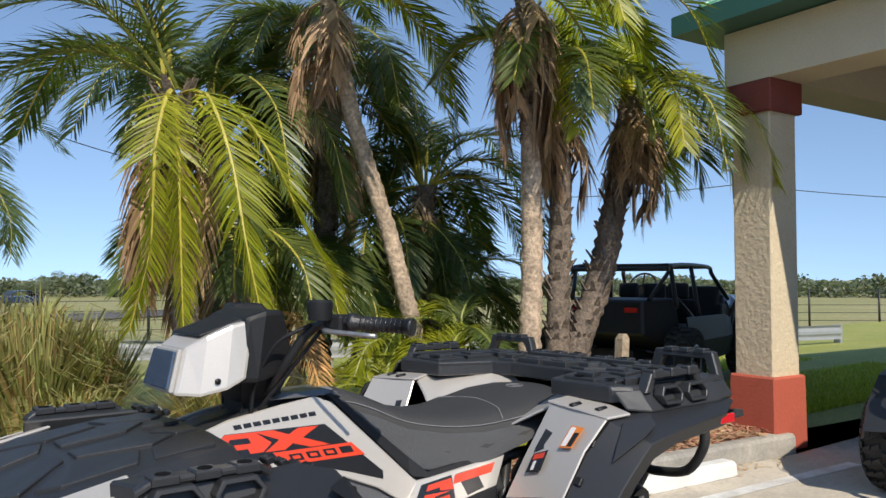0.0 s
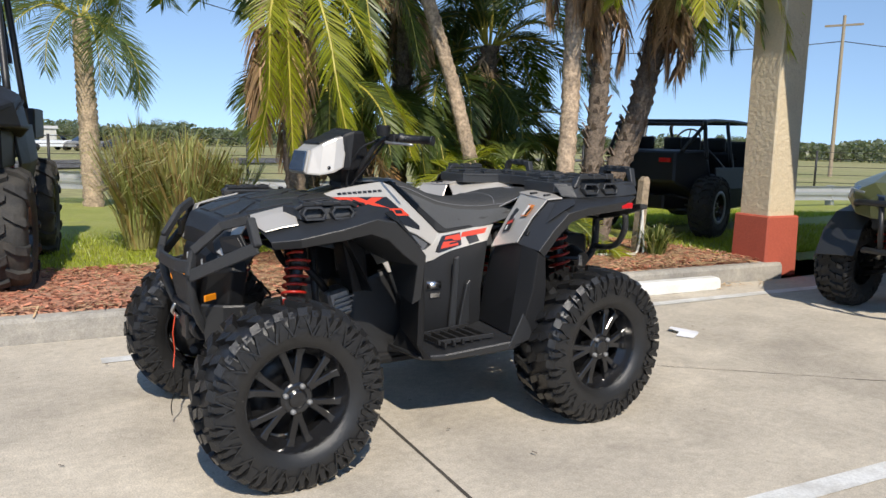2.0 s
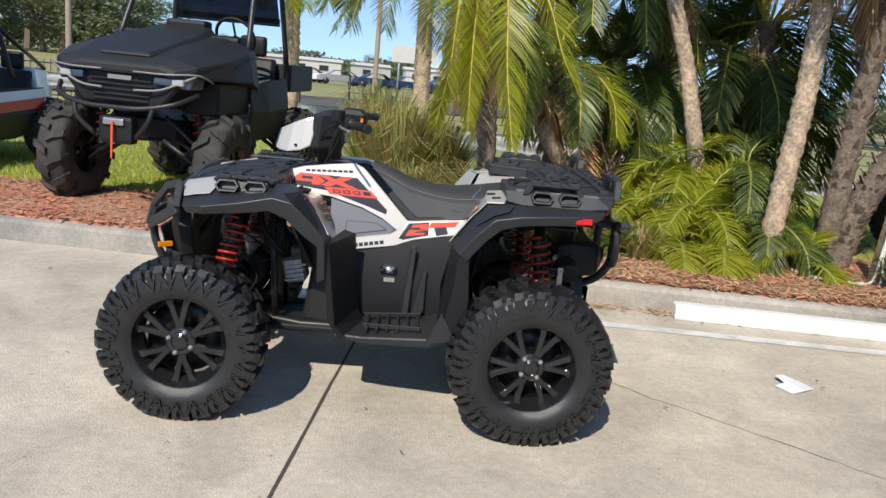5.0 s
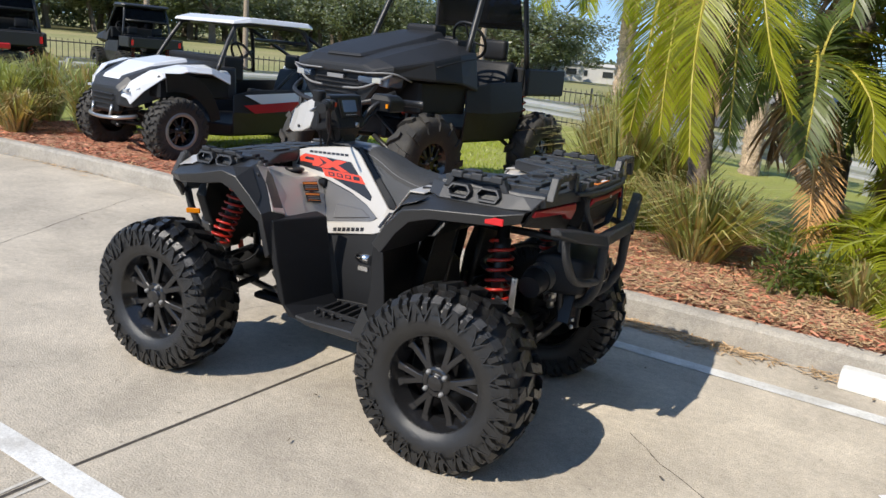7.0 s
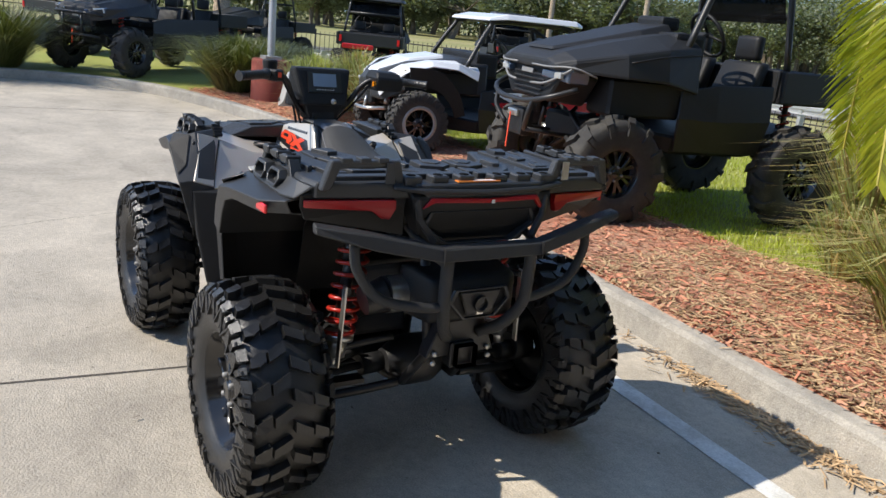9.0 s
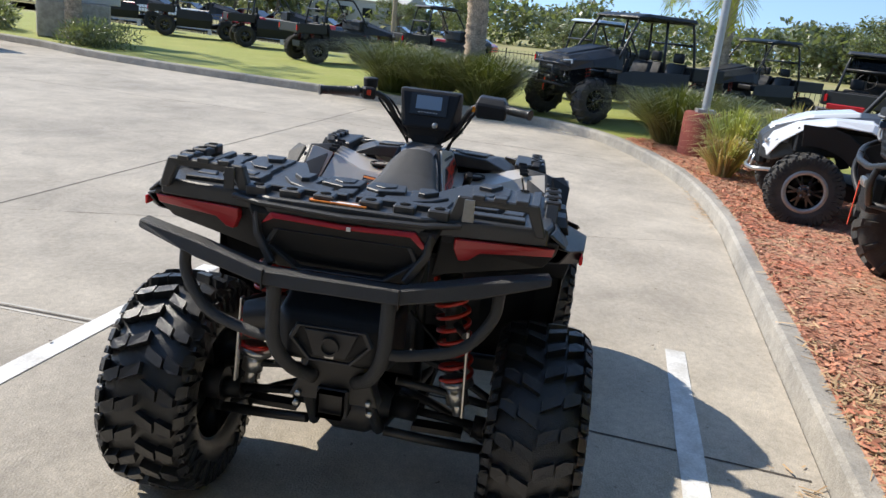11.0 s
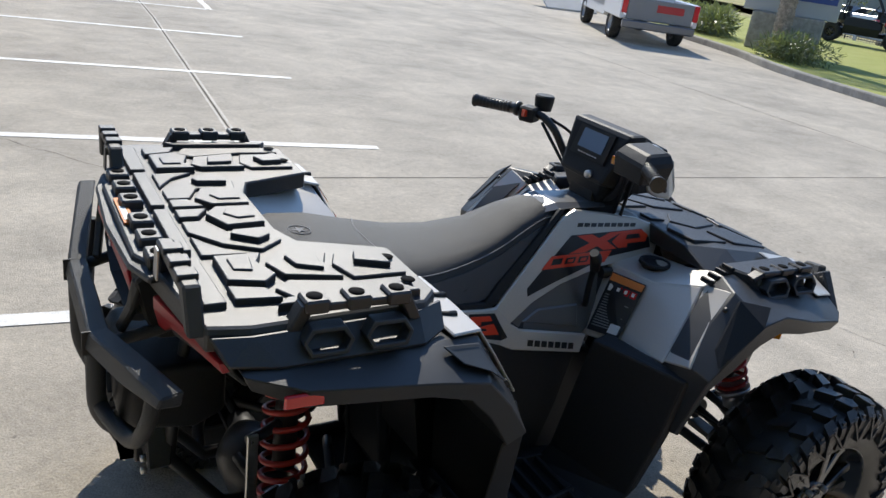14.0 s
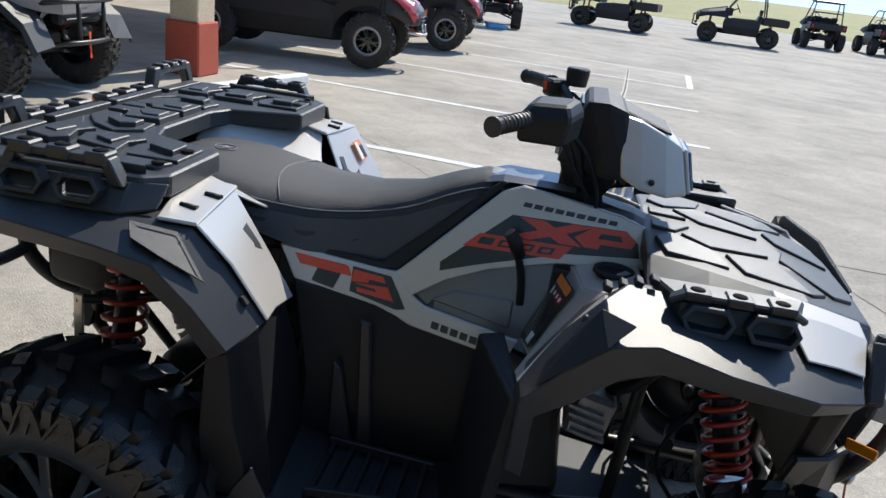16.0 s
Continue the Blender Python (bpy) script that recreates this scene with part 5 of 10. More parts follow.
part("tank_top", finish(b, 0.003), M_GREYPAINT, quad)
# seat
seat_prof = [(-0.085, 1.052, 0.045, 1.015), (-0.06, 1.064, 0.064, 0.99), (0.0, 1.062, 0.082, 0.95), (0.07, 1.038, 0.100, 0.90), (0.16, 0.998, 0.118, 0.85), (0.27, 0.976, 0.146, 0.83), (0.38, 0.972, 0.178, 0.85), (0.50, 0.985, 0.205, 0.89),
             (0.60, 1.002, 0.215, 0.93), (0.70, 1.012, 0.19, 0.95), (0.745, 1.012, 0.155, 0.965), (0.775, 1.0, 0.12, 0.975)]
rings = []
for x, z, w, zb in seat_prof:
    e = 0.012
    rings.append([(x, -w * 0.35, z + 0.002), (x, 0, z + 0.004), (x, w * 0.35, z + 0.002), (x, w * 0.72, z - 0.006), (x, w * 0.92, z - 0.024), (x, w, z - 0.05), (x, w * 1.06, (z + zb) / 2 - 0.02), (x, w * 1.08, zb),
                  (x, -w * 1.08, zb), (x, -w * 1.06, (z + zb) / 2 - 0.02), (x, -w, z - 0.05), (x, -w * 0.92, z - 0.024), (x, -w * 0.72, z - 0.006)])
b = loft(rings)
finish(b, 0, smooth=True)
seat = part("seat", b, M_SEATGREY, quad, "long padded grey vinyl seat", smooth_angle=55)
for s in (1, -1):
    st = [(x, s * w * 0.95, z - 0.027) for x, z, w, zb in seat_prof[1:-1]]
    part("stitching", tube(curve_pts(st, 3), 0.0015, None, 5), M_STITCH, seat)
    b = sheet([[(x, s * (w * 1.003 + 0.002), z - 0.045) for x, z, w, zb in seat_prof[2:-2]], [(x, s * (w * 1.083 + 0.003), zb + 0.002) for x, z, w, zb in seat_prof[2:-2]]], 0.003)
    part("seat_skirt", b, M_SEAT, seat)
def seat_top(x, y):
    """Height of the padded top at a place."""
    for (xa, za, wa, _), (xb, zb_, wb_, _) in zip(seat_prof, seat_prof[1:]):
        if x <= xb:
            t = max(0.0, (x - xa) / (xb - xa))
            z, w = za + (zb_ - za) * t, wa + (wb_ - wa) * t
            k = min(1.0, abs(y) / w)
            return z + 0.004 - 0.008 * min(1.0, k / 0.72) - max(0.0, k - 0.72) * 0.09
    return 1.0


part("seam", tube([(0.50 - 1.6 * y * y, y, seat_top(0.50 - 1.6 * y * y, y) + 0.0005) for y in [-0.18 + 0.02 * k for k in range(19)]], 0.0018, None, 5), M_STITCH, seat)
nb = sheet([[(-0.088, y, seat_top(-0.085, y) - 0.004) for y in (-0.03, 0, 0.03)], [(-0.05, y, seat_top(-0.05, y) + 0.002) for y in (-0.045, 0, 0.045)], [(-0.015, y, seat_top(-0.015, y) + 0.002) for y in (-0.03, 0, 0.03)]], 0.004)
part("seat_nose", finish(nb, 0.002), M_UTVGREY, seat, "smooth grey tip", smooth_angle=40)
b = bmesh.new()
ringp = [(0.665 + 0.027 * math.cos(2 * math.pi * k / 28), 0.027 * math.sin(2 * math.pi * k / 28), 1.0135 + 0.0014 * math.cos(2 * math.pi * k / 28)) for k in range(28)]
tube(ringp, 0.0014, b, 4, closed=True)
for k in range(5):
    a = 2 * math.pi * k / 5
    prism([(0.665, 0, 1.0135), (0.665 + 0.008 * math.cos(a - 0.6), 0.008 * math.sin(a - 0.6), 1.0135), (0.665 + 0.021 * math.cos(a), 0.021 * math.sin(a), 1.0135), (0.665 + 0.008 * math.cos(a + 0.6), 0.008 * math.sin(a + 0.6), 1.0135)], (0, 0, 0.001), b)
part("seat_emblem", b, M_STITCH, seat)


def flank(s):
    P = lambda x, y, z: (x, y * s, z)
    def side_y(x, z):
        """Half width of the body side: leaning out downwards, flaring behind the knee."""
        return 0.100 + (1.01 - z) * 0.29 + max(0.0, x - 0.15) * 0.20
    def skin(poly, lift, th):
        """A plate of an outline in (x, z) laid on the body side, folded where the side folds."""
        b = bmesh.new()
        for c, keep in ((0.15, -1), (0.15, 1)):
            out = []
            for (ax, az), (bx, bz) in zip(poly, poly[1:] + poly[:1]):
                ia, ib = (ax - c) * keep >= 0, (bx - c) * keep >= 0
                if ia:
                    out.append((ax, az))
                if ia != ib:
                    t = (c - ax) / (bx - ax)
                    out.append((c, az + (bz - az) * t))
            if len(out) > 2:
                prism([P(x, side_y(x, z) + lift - th, z) for x, z in out], (0, s * th, 0), b)
        return b
    # titanium tank panel: its top along the seat nose, then a diagonal arm down to the side strip
    tank = [(-0.43, 0.995), (-0.33, 1.026), (-0.20, 1.046), (-0.10, 1.058), (-0.055, 1.040), (0.156, 0.828), (0.20, 0.80), (0.12, 0.772), (0.045, 0.822), (-0.05, 0.862), (-0.20, 0.900), (-0.40, 0.918)]
    tp = part("tank_side_panel", finish(skin(tank, 0.0, 0.012), 0.003), M_SILVER, quad, "titanium tank panel with black and red decal")
    def dec(name, poly, mat, lift, parent):
        return part(name, skin(poly, lift, 0.0012), mat, parent)
    dec("decal_field", [(-0.085, 0.992), (-0.345, 0.996), (-0.375, 0.972), (-0.382, 0.942), (-0.22, 0.926), (-0.03, 0.872), (0.062, 0.842), (0.064, 0.862)], M_BLACKDECAL, 0.0012, tp)
    for poly in ([(-0.105, 0.990), (-0.160, 0.991), (-0.185, 0.979), (-0.225, 0.993), (-0.275, 0.994), (-0.212, 0.970), (-0.250, 0.947), (-0.200, 0.946), (-0.178, 0.958), (-0.130, 0.944), (-0.078, 0.944), (-0.150, 0.968)],
                 [(-0.272, 0.994), (-0.345, 0.995), (-0.370, 0.978), (-0.362, 0.960), (-0.292, 0.959), (-0.288, 0.948), (-0.256, 0.948), (-0.232, 0.966)],
                 [(0.018, 0.908), (-0.018, 0.941), (-0.232, 0.943), (-0.205, 0.912)]):
        dec("decal_mark", poly, M_RED, 0.0024, tp)
    dec("decal_mark", [(-0.290, 0.983), (-0.335, 0.984), (-0.340, 0.972), (-0.284, 0.971)], M_BLACKDECAL, 0.0034, tp)
    for k in range(4):
        x0 = -0.022 - k * 0.046
        dec("number_bar", [(x0, 0.934), (x0 - 0.034, 0.9345), (x0 - 0.026, 0.919), (x0 + 0.008, 0.918)], M_BLACKDECAL, 0.0034, tp)
        if k:
            dec("number_bar", [(x0 - 0.006, 0.930), (x0 - 0.025, 0.9305), (x0 - 0.021, 0.923), (x0 - 0.002, 0.9225)], M_RED, 0.0044, tp)
    for k in range(9):
        x0 = -0.108 - k * 0.0245
        z0 = 1.024 - k * 0.0012
        dec("wordmark_bar", [(x0, z0), (x0 - 0.019, z0 - 0.001), (x0 - 0.016, z0 - 0.011), (x0 + 0.003, z0 - 0.010)], M_BLACKDECAL, 0.0012, tp)
    # dark rim between the seat and the arm
    part("arm_edge", finish(skin([(-0.065, 1.060), (-0.050, 1.062), (0.20, 0.840), (0.43, 0.874), (0.43, 0.862), (0.20, 0.826), (0.156, 0.832)], -0.003, 0.012), 0.002), M_PLASTICD, quad)
    # glossy dark fuel tank showing in the window
    part("tank_window", finish(skin([(-0.20, 0.902), (-0.05, 0.864), (0.045, 0.824), (0.12, 0.774), (0.085, 0.750), (-0.14, 0.712), (-0.19, 0.75)], -0.014, 0.010), 0.003), M_GREYPAINT, quad)
    part("tank_crease", finish(skin([(-0.12, 0.80), (0.02, 0.80), (0.075, 0.770), (-0.12, 0.735)], -0.008, 0.008), 0.004), M_GREYPAINT, quad)
    # lower silver strip
    strip_ = [(-0.145, 0.716), (0.085, 0.756), (0.118, 0.776), (0.16, 0.822), (0.20, 0.826), (0.436, 0.862), (0.392, 0.785), (0.20, 0.742), (0.112, 0.706), (-0.122, 0.668)]
    lp = part("side_strip", finish(skin(strip_, 0.002, 0.012), 0.003), M_SILVER, quad, "titanium side strip with red decal")
    for k in range(7):
        x0 = 0.060 - k * 0.0235
        z0 = 0.727 - k * 0.0042
        dec("wordmark_bar", [(x0, z0), (x0 - 0.018, z0 - 0.003), (x0 - 0.016, z0 - 0.019), (x0 + 0.002, z0 - 0.016)], M_BLACKDECAL, 0.0034, lp)
    dec("decal_field", [(0.262, 0.827), (0.172, 0.812), (0.128, 0.742), (0.150, 0.737), (0.262, 0.770)], M_BLACKDECAL, 0.0034, lp)
    dec("decal_field", [(0.335, 0.836), (0.278, 0.828), (0.300, 0.772), (0.352, 0.786)], M_BLACKDECAL, 0.0034, lp)
    dec("decal_mark", [(0.398, 0.846), (0.272, 0.826), (0.262, 0.804), (0.382, 0.822)], M_RED, 0.0044, lp)
    dec("decal_mark", [(0.258, 0.820), (0.190, 0.809), (0.182, 0.795), (0.222, 0.801), (0.222, 0.793), (0.262, 0.793)], M_RED, 0.0046, lp)
    dec("decal_mark", [(0.252, 0.790), (0.176, 0.786), (0.158, 0.755), (0.246, 0.771), (0.246, 0.780), (0.200, 0.773), (0.204, 0.780)], M_RED, 0.0046, lp)
    # black lower side cover with a raised pleat
    sc = [[P(-0.12, 0.185, 0.670), P(0.10, 0.180, 0.712), P(0.20, 0.185, 0.748), P(0.39, 0.222, 0.788)], [P(-0.06, 0.215, 0.52), P(0.06, 0.225, 0.52), P(0.17, 0.235, 0.55), P(0.34, 0.25, 0.56)], [P(-0.03, 0.205, 0.37), P(0.06, 0.21, 0.37), P(0.18, 0.22, 0.38), P(0.35, 0.24, 0.40)]]
    cov = part("side_cover", finish(sheet(sc, 0.008), 0.004), M_PLASTICD, quad, smooth_angle=24)
    b = prism([P(0.19, 0.235, 0.72), P(0.215, 0.24, 0.73), P(0.20, 0.24, 0.40), P(0.165, 0.235, 0.40)], (0, s * 0.018, 0))
    prism([P(0.25, 0.24, 0.60), P(0.27, 0.24, 0.62), P(0.27, 0.24, 0.42), P(0.21, 0.24, 0.40)], (0, s * 0.025, 0), b)
    part("pleat", finish(b, 0.004), M_PLASTIC, cov)
    if s < 0:
        b = bmesh.new()
        tube([P(0.06, 0.214, 0.60), P(0.13, 0.224, 0.60)], 0.02, b, 10)
        box(P(0.10, 0.225, 0.555), (0.05, 0.02, 0.02), bm=b)
        part("side_latch", b, M_CHROME, cov, "bright metal fitting")


both(flank)

# ---- front deck, hood and nose
DECK_LINE = [(-0.885, 0.872), (-0.85, 0.930), (-0.70, 0.978), (-0.50, 1.004), (-0.38, 1.010)]
b = loft([ring_y(-0.885, [(0.10, 0.872), (0.20, 0.865), (0.23, 0.80)]), ring_y(-0.85, [(0.12, 0.930), (0.24, 0.922), (0.30, 0.85)]), ring_y(-0.70, [(0.12, 0.978), (0.30, 0.970), (0.365, 0.93)]),
          ring_y(-0.50, [(0.12, 1.004), (0.29, 0.998), (0.38, 0.955)]), ring_y(-0.38, [(0.10, 1.010), (0.24, 1.0), (0.35, 0.955)])])
hood = part("front_deck", finish(b, 0.008, 2), M_PLASTIC, quad, "black moulded cargo deck with raised ribs")
def deck_z(x):
    for (x0, z0), (x1, z1) in zip(DECK_LINE, DECK_LINE[1:]):
        if x <= x1:
            return z0 + (z1 - z0) * max(0, (x - x0)) / (x1 - x0)
    return DECK_LINE[-1][1]


def raised(poly, name, parent, zf, h, mat, drop=0.02):
    lo = [(x, y, zf(x, y) - drop) for x, y in poly]
    hi = [(x * 1.0, y, zf(x, y) + h) for x, y in poly]
    cx = sum(p[0] for p in hi) / len(hi)
    cy = sum(p[1] for p in hi) / len(hi)
    hi = [(cx + (x - cx) * 0.98, cy + (y - cy) * 0.98, z) for x, y, z in hi]
    return part(name, finish(loft([lo, hi]), 0.002), mat, parent)


fz = lambda x, y: deck_z(x) - max(0, abs(y) - 0.12) * 0.04
for s in (1, -1):
    for poly in ([(-0.83, 0.03), (-0.70, 0.03), (-0.68, 0.10), (-0.78, 0.20), (-0.83, 0.17)], [(-0.66, 0.03), (-0.52, 0.03), (-0.46, 0.10), (-0.52, 0.15), (-0.66, 0.10)],
                 [(-0.76, 0.215), (-0.67, 0.125), (-0.55, 0.165), (-0.58, 0.25), (-0.72, 0.255)], [(-0.53, 0.17), (-0.44, 0.11), (-0.40, 0.15), (-0.42, 0.24), (-0.55, 0.25)], [(-0.49, 0.03), (-0.40, 0.03), (-0.40, 0.08), (-0.45, 0.09)]):
        raised([(x, y * s) for x, y in poly], "deck_rib", hood, fz, 0.007, M_PLASTIC)
def flat_bar(pts, h, t):
    """A flat bar bent along a line of points, its height upright."""
    pts = [Vector(p) for p in pts]
    rings = []
    for k, p in enumerate(pts):
        d = (pts[min(k + 1, len(pts) - 1)] - pts[max(k - 1, 0)]).normalized()
        side = d.cross(Vector((0, 0, 1)))
        side = side.normalized() if side.length > 0.2 else Vector((0.7, 0.7, 0))
        up = side.cross(d).normalized()
        rings.append([p + side * t / 2 * a + up * h / 2 * c for a, c in ((-1, -1), (1, -1), (1, 1), (-1, 1))])
    return finish(loft(rings), 0.004)


def hex_frame(c, w, h, t, depth, s, lean=0.0):
    """A six-sided grip opening seen from the side: outer and inner outline joined through."""
    def ring(k, y):
        pts = ((-w / 2 + k, 0), (-w * 0.33 + k * 0.6, h / 2 - k), (w * 0.33 - k * 0.6, h / 2 - k), (w / 2 - k, 0), (w * 0.36 - k * 0.6, -h / 2 + k), (-w * 0.36 + k * 0.6, -h / 2 + k))
        return [(c[0] + x, s * (c[1] + y - lean * z), c[2] + z) for x, z in pts]
    r = [ring(0, 0), ring(t, 0), ring(t, -depth), ring(0, -depth)]
    b = bmesh.new()
    loft(r + [r[0]], b, caps=False)
    return finish(b, 0.0015)


def deck_side(s):
    # deck side grips: a long bracket with two scooped openings and three round holes on top, drawn as black discs
    P = lambda x, y, z: (x, y * s, z)
    b = bmesh.new()
    top = [(-0.67, 0.37), (-0.635, 0.462), (-0.43, 0.475), (-0.385, 0.37)]
    loft([[P(x, y * 1.02, 0.945) for x, y in top], [P(x, y * 0.985, 0.996) for x, y in top]], b)
    g = part("deck_grip", finish(b, 0.005), M_PLASTIC, hood)
    for x0 in (-0.592, -0.478):
        part("grip_frame", hex_frame((x0, 0.496 + (x0 + 0.6) * 0.03, 0.972), 0.098, 0.050, 0.009, 0.03, s, 0.30), M_PLASTIC, g)
    part("grip_bar", flat_bar([P(-0.65, 0.445, 0.985), P(-0.625, 0.452, 1.002), P(-0.435, 0.460, 1.006), P(-0.41, 0.455, 0.988)], 0.014, 0.034), M_PLASTIC, g)
    for x0 in (-0.605, -0.53, -0.455):
        part("grip_block", finish(box(P(x0, 0.455, 1.006), (0.048, 0.046, 0.018)), 0.003), M_PLASTIC, g)
        b = bmesh.new()
        revolve([(0, 0.0), (0, 0.014), (0.0015, 0.014), (0.0015, 0.0)], "z", 12, b, P(x0, 0.455, 1.0145))
        part("tie_hole_disc", b, M_HOLE, g)


both(deck_side)
b = loft([ring_y(-0.90, [(0.05, 0.79), (0.16, 0.785), (0.19, 0.72), (0.12, 0.58)]), ring_y(-0.84, [(0.05, 0.88), (0.24, 0.85), (0.30, 0.74), (0.20, 0.50)]), ring_y(-0.78, [(0.05, 0.88), (0.26, 0.85), (0.30, 0.74), (0.20, 0.50)])])
nose = part("nose", finish(b, 0.01, 2), M_PLASTICD, quad)
def face_part(s):
    P = lambda x, y, z: (x, y * s, z)
    part("headlight", finish(sheet([[P(-0.905, 0.10, 0.765), P(-0.865, 0.235, 0.80)], [P(-0.905, 0.11, 0.735), P(-0.855, 0.245, 0.745)]], 0.012), 0.003), M_CLEARLENS, nose, "clear nose headlight")
    for pts, h, t in (([P(-0.985, 0.24, 0.725), P(-0.80, 0.468, 0.854)], 0.046, 0.016), ([P(-0.80, 0.468, 0.854), P(-0.805, 0.402, 0.950)], 0.036, 0.03), ([P(-0.805, 0.402, 0.950), P(-0.88, 0.31, 0.918), P(-0.965, 0.23, 0.82)], 0.036, 0.022),
                      ([P(-0.965, 0.23, 0.82), P(-0.985, 0.24, 0.725)], 0.03, 0.024)):
        part("bumper_bar", flat_bar(pts, h, t), M_TEXPLASTIC, bumper)
    part("bumper_upright", tube(curve_pts([P(-0.975, 0.22, 0.74), P(-0.965, 0.20, 0.64), P(-0.93, 0.17, 0.54), P(-0.88, 0.12, 0.46)], 5), 0.018, None, 10), M_TEXPLASTIC, bumper)
    b = sheet([[P(-0.93, 0.17, 0.60), P(-0.86, 0.24, 0.60), P(-0.78, 0.27, 0.60)], [P(-0.91, 0.16, 0.44), P(-0.85, 0.22, 0.42), P(-0.74, 0.24, 0.42)]], 0.02)
    part("lower_cheek", finish(b, 0.006), M_PLASTIC, nose)
    lf = part("lamp_frame", finish(prism([P(-0.880, 0.295, 0.875), P(-0.825, 0.375, 0.895), P(-0.805, 0.405, 0.835), P(-0.87, 0.315, 0.810)], (-0.012, s * 0.010, 0)), 0.003), M_PLASTICD, nose)
    part("lamp_lens", finish(prism([P(-0.884, 0.312, 0.865), P(-0.842, 0.375, 0.882), P(-0.825, 0.398, 0.842), P(-0.877, 0.328, 0.822)], (-0.004, s * 0.004, 0)), 0.001), M_BLACKDECAL, lf, "smoked lamp lens")
    part("amber_reflector", finish(box(P(-0.910, 0.245, 0.640), (0.066, 0.009, 0.026), (0, 0, -s * 35)), 0.003), M_AMBER, nose, "amber front reflector")


bumper = part("front_bumper", flat_bar([(-0.975, -0.235, 0.76), (-1.0, -0.12, 0.75), (-1.0, 0.12, 0.75), (-0.975, 0.235, 0.76)], 0.05, 0.02), M_TEXPLASTIC, quad, "black steel brush guard of flat bars")
part("bumper_plate", finish(prism([(-0.965, -0.15, 0.70), (-0.965, 0.15, 0.70), (-0.94, 0.12, 0.56), (-0.94, -0.12, 0.56)], (0.012, 0, 0)), 0.003), M_TEXPLASTIC, bumper)
part("bumper_bar", tube([(-0.94, -0.18, 0.56), (-0.94, 0.18, 0.56)], 0.015, None, 10), M_TEXPLASTIC, bumper)
both(face_part)
b = bmesh.new()
tube([(-0.90, -0.10, 0.48), (-0.90, 0.10, 0.48)], 0.042, b, 16)
box((-0.90, 0, 0.48), (0.10, 0.07, 0.10), bm=b)
winch = part("winch", finish(b, 0.004), M_BLACKMETAL, quad)
b = sheet([[(-0.955, 0.125, 0.50), (-0.965, 0.13, 0.42), (-0.955, 0.145, 0.34), (-0.965, 0.135, 0.27)], [(-0.945, 0.157, 0.50), (-0.955, 0.164, 0.42), (-0.948, 0.172, 0.34), (-0.96, 0.162, 0.27)]], 0.003)
part("hook_strap", b, M_STRAP, winch, "bright red winch hook strap")
part("winch_hook", tube(curve_pts([(-0.95, 0.12, 0.55), (-0.962, 0.13, 0.52), (-0.95, 0.15, 0.50), (-0.94, 0.13, 0.49)], 5), 0.008, None, 8), M_STEEL, winch)
part("hook_cord", tube(curve_pts([(-0.96, 0.14, 0.27), (-0.955, 0.15, 0.18), (-0.97, 0.16, 0.10), (-0.965, 0.17, 0.05)], 5), 0.0025, None, 5), M_PLASTICD, winch)

# ---- handlebar, headlight pod and display
steer = part("steering_column", finish(loft([ring_y(-0.30, [(0.03, 0.97), (0.03, 0.94)]), ring_y(-0.20, [(0.03, 1.0), (0.03, 0.97)])]), 0.005), M_PLASTICD, quad)
b = loft([ring_y(-0.29, [(0.055, 0.99), (0.055, 0.985)]), ring_y(-0.27, [(0.05, 1.12), (0.05, 1.0)]), ring_y(-0.18, [(0.05, 1.12), (0.05, 1.0)]), ring_y(-0.17, [(0.05, 1.02), (0.05, 1.015)])])
part("column_boot", finish(b, 0.008, 2), M_PLASTICD, steer)
b = bmesh.new()
for s in (1, -1):
    tube(curve_pts([(-0.22, 0, 1.085), (-0.22, s * 0.07, 1.085), (-0.205, s * 0.13, 1.15), (-0.17, s * 0.175, 1.225), (-0.135, s * 0.24, 1.252), (-0.045, s * 0.395, 1.246)], 5), 0.0115, b, 10)
bar = part("handlebar", b, M_BLACKMETAL, quad)
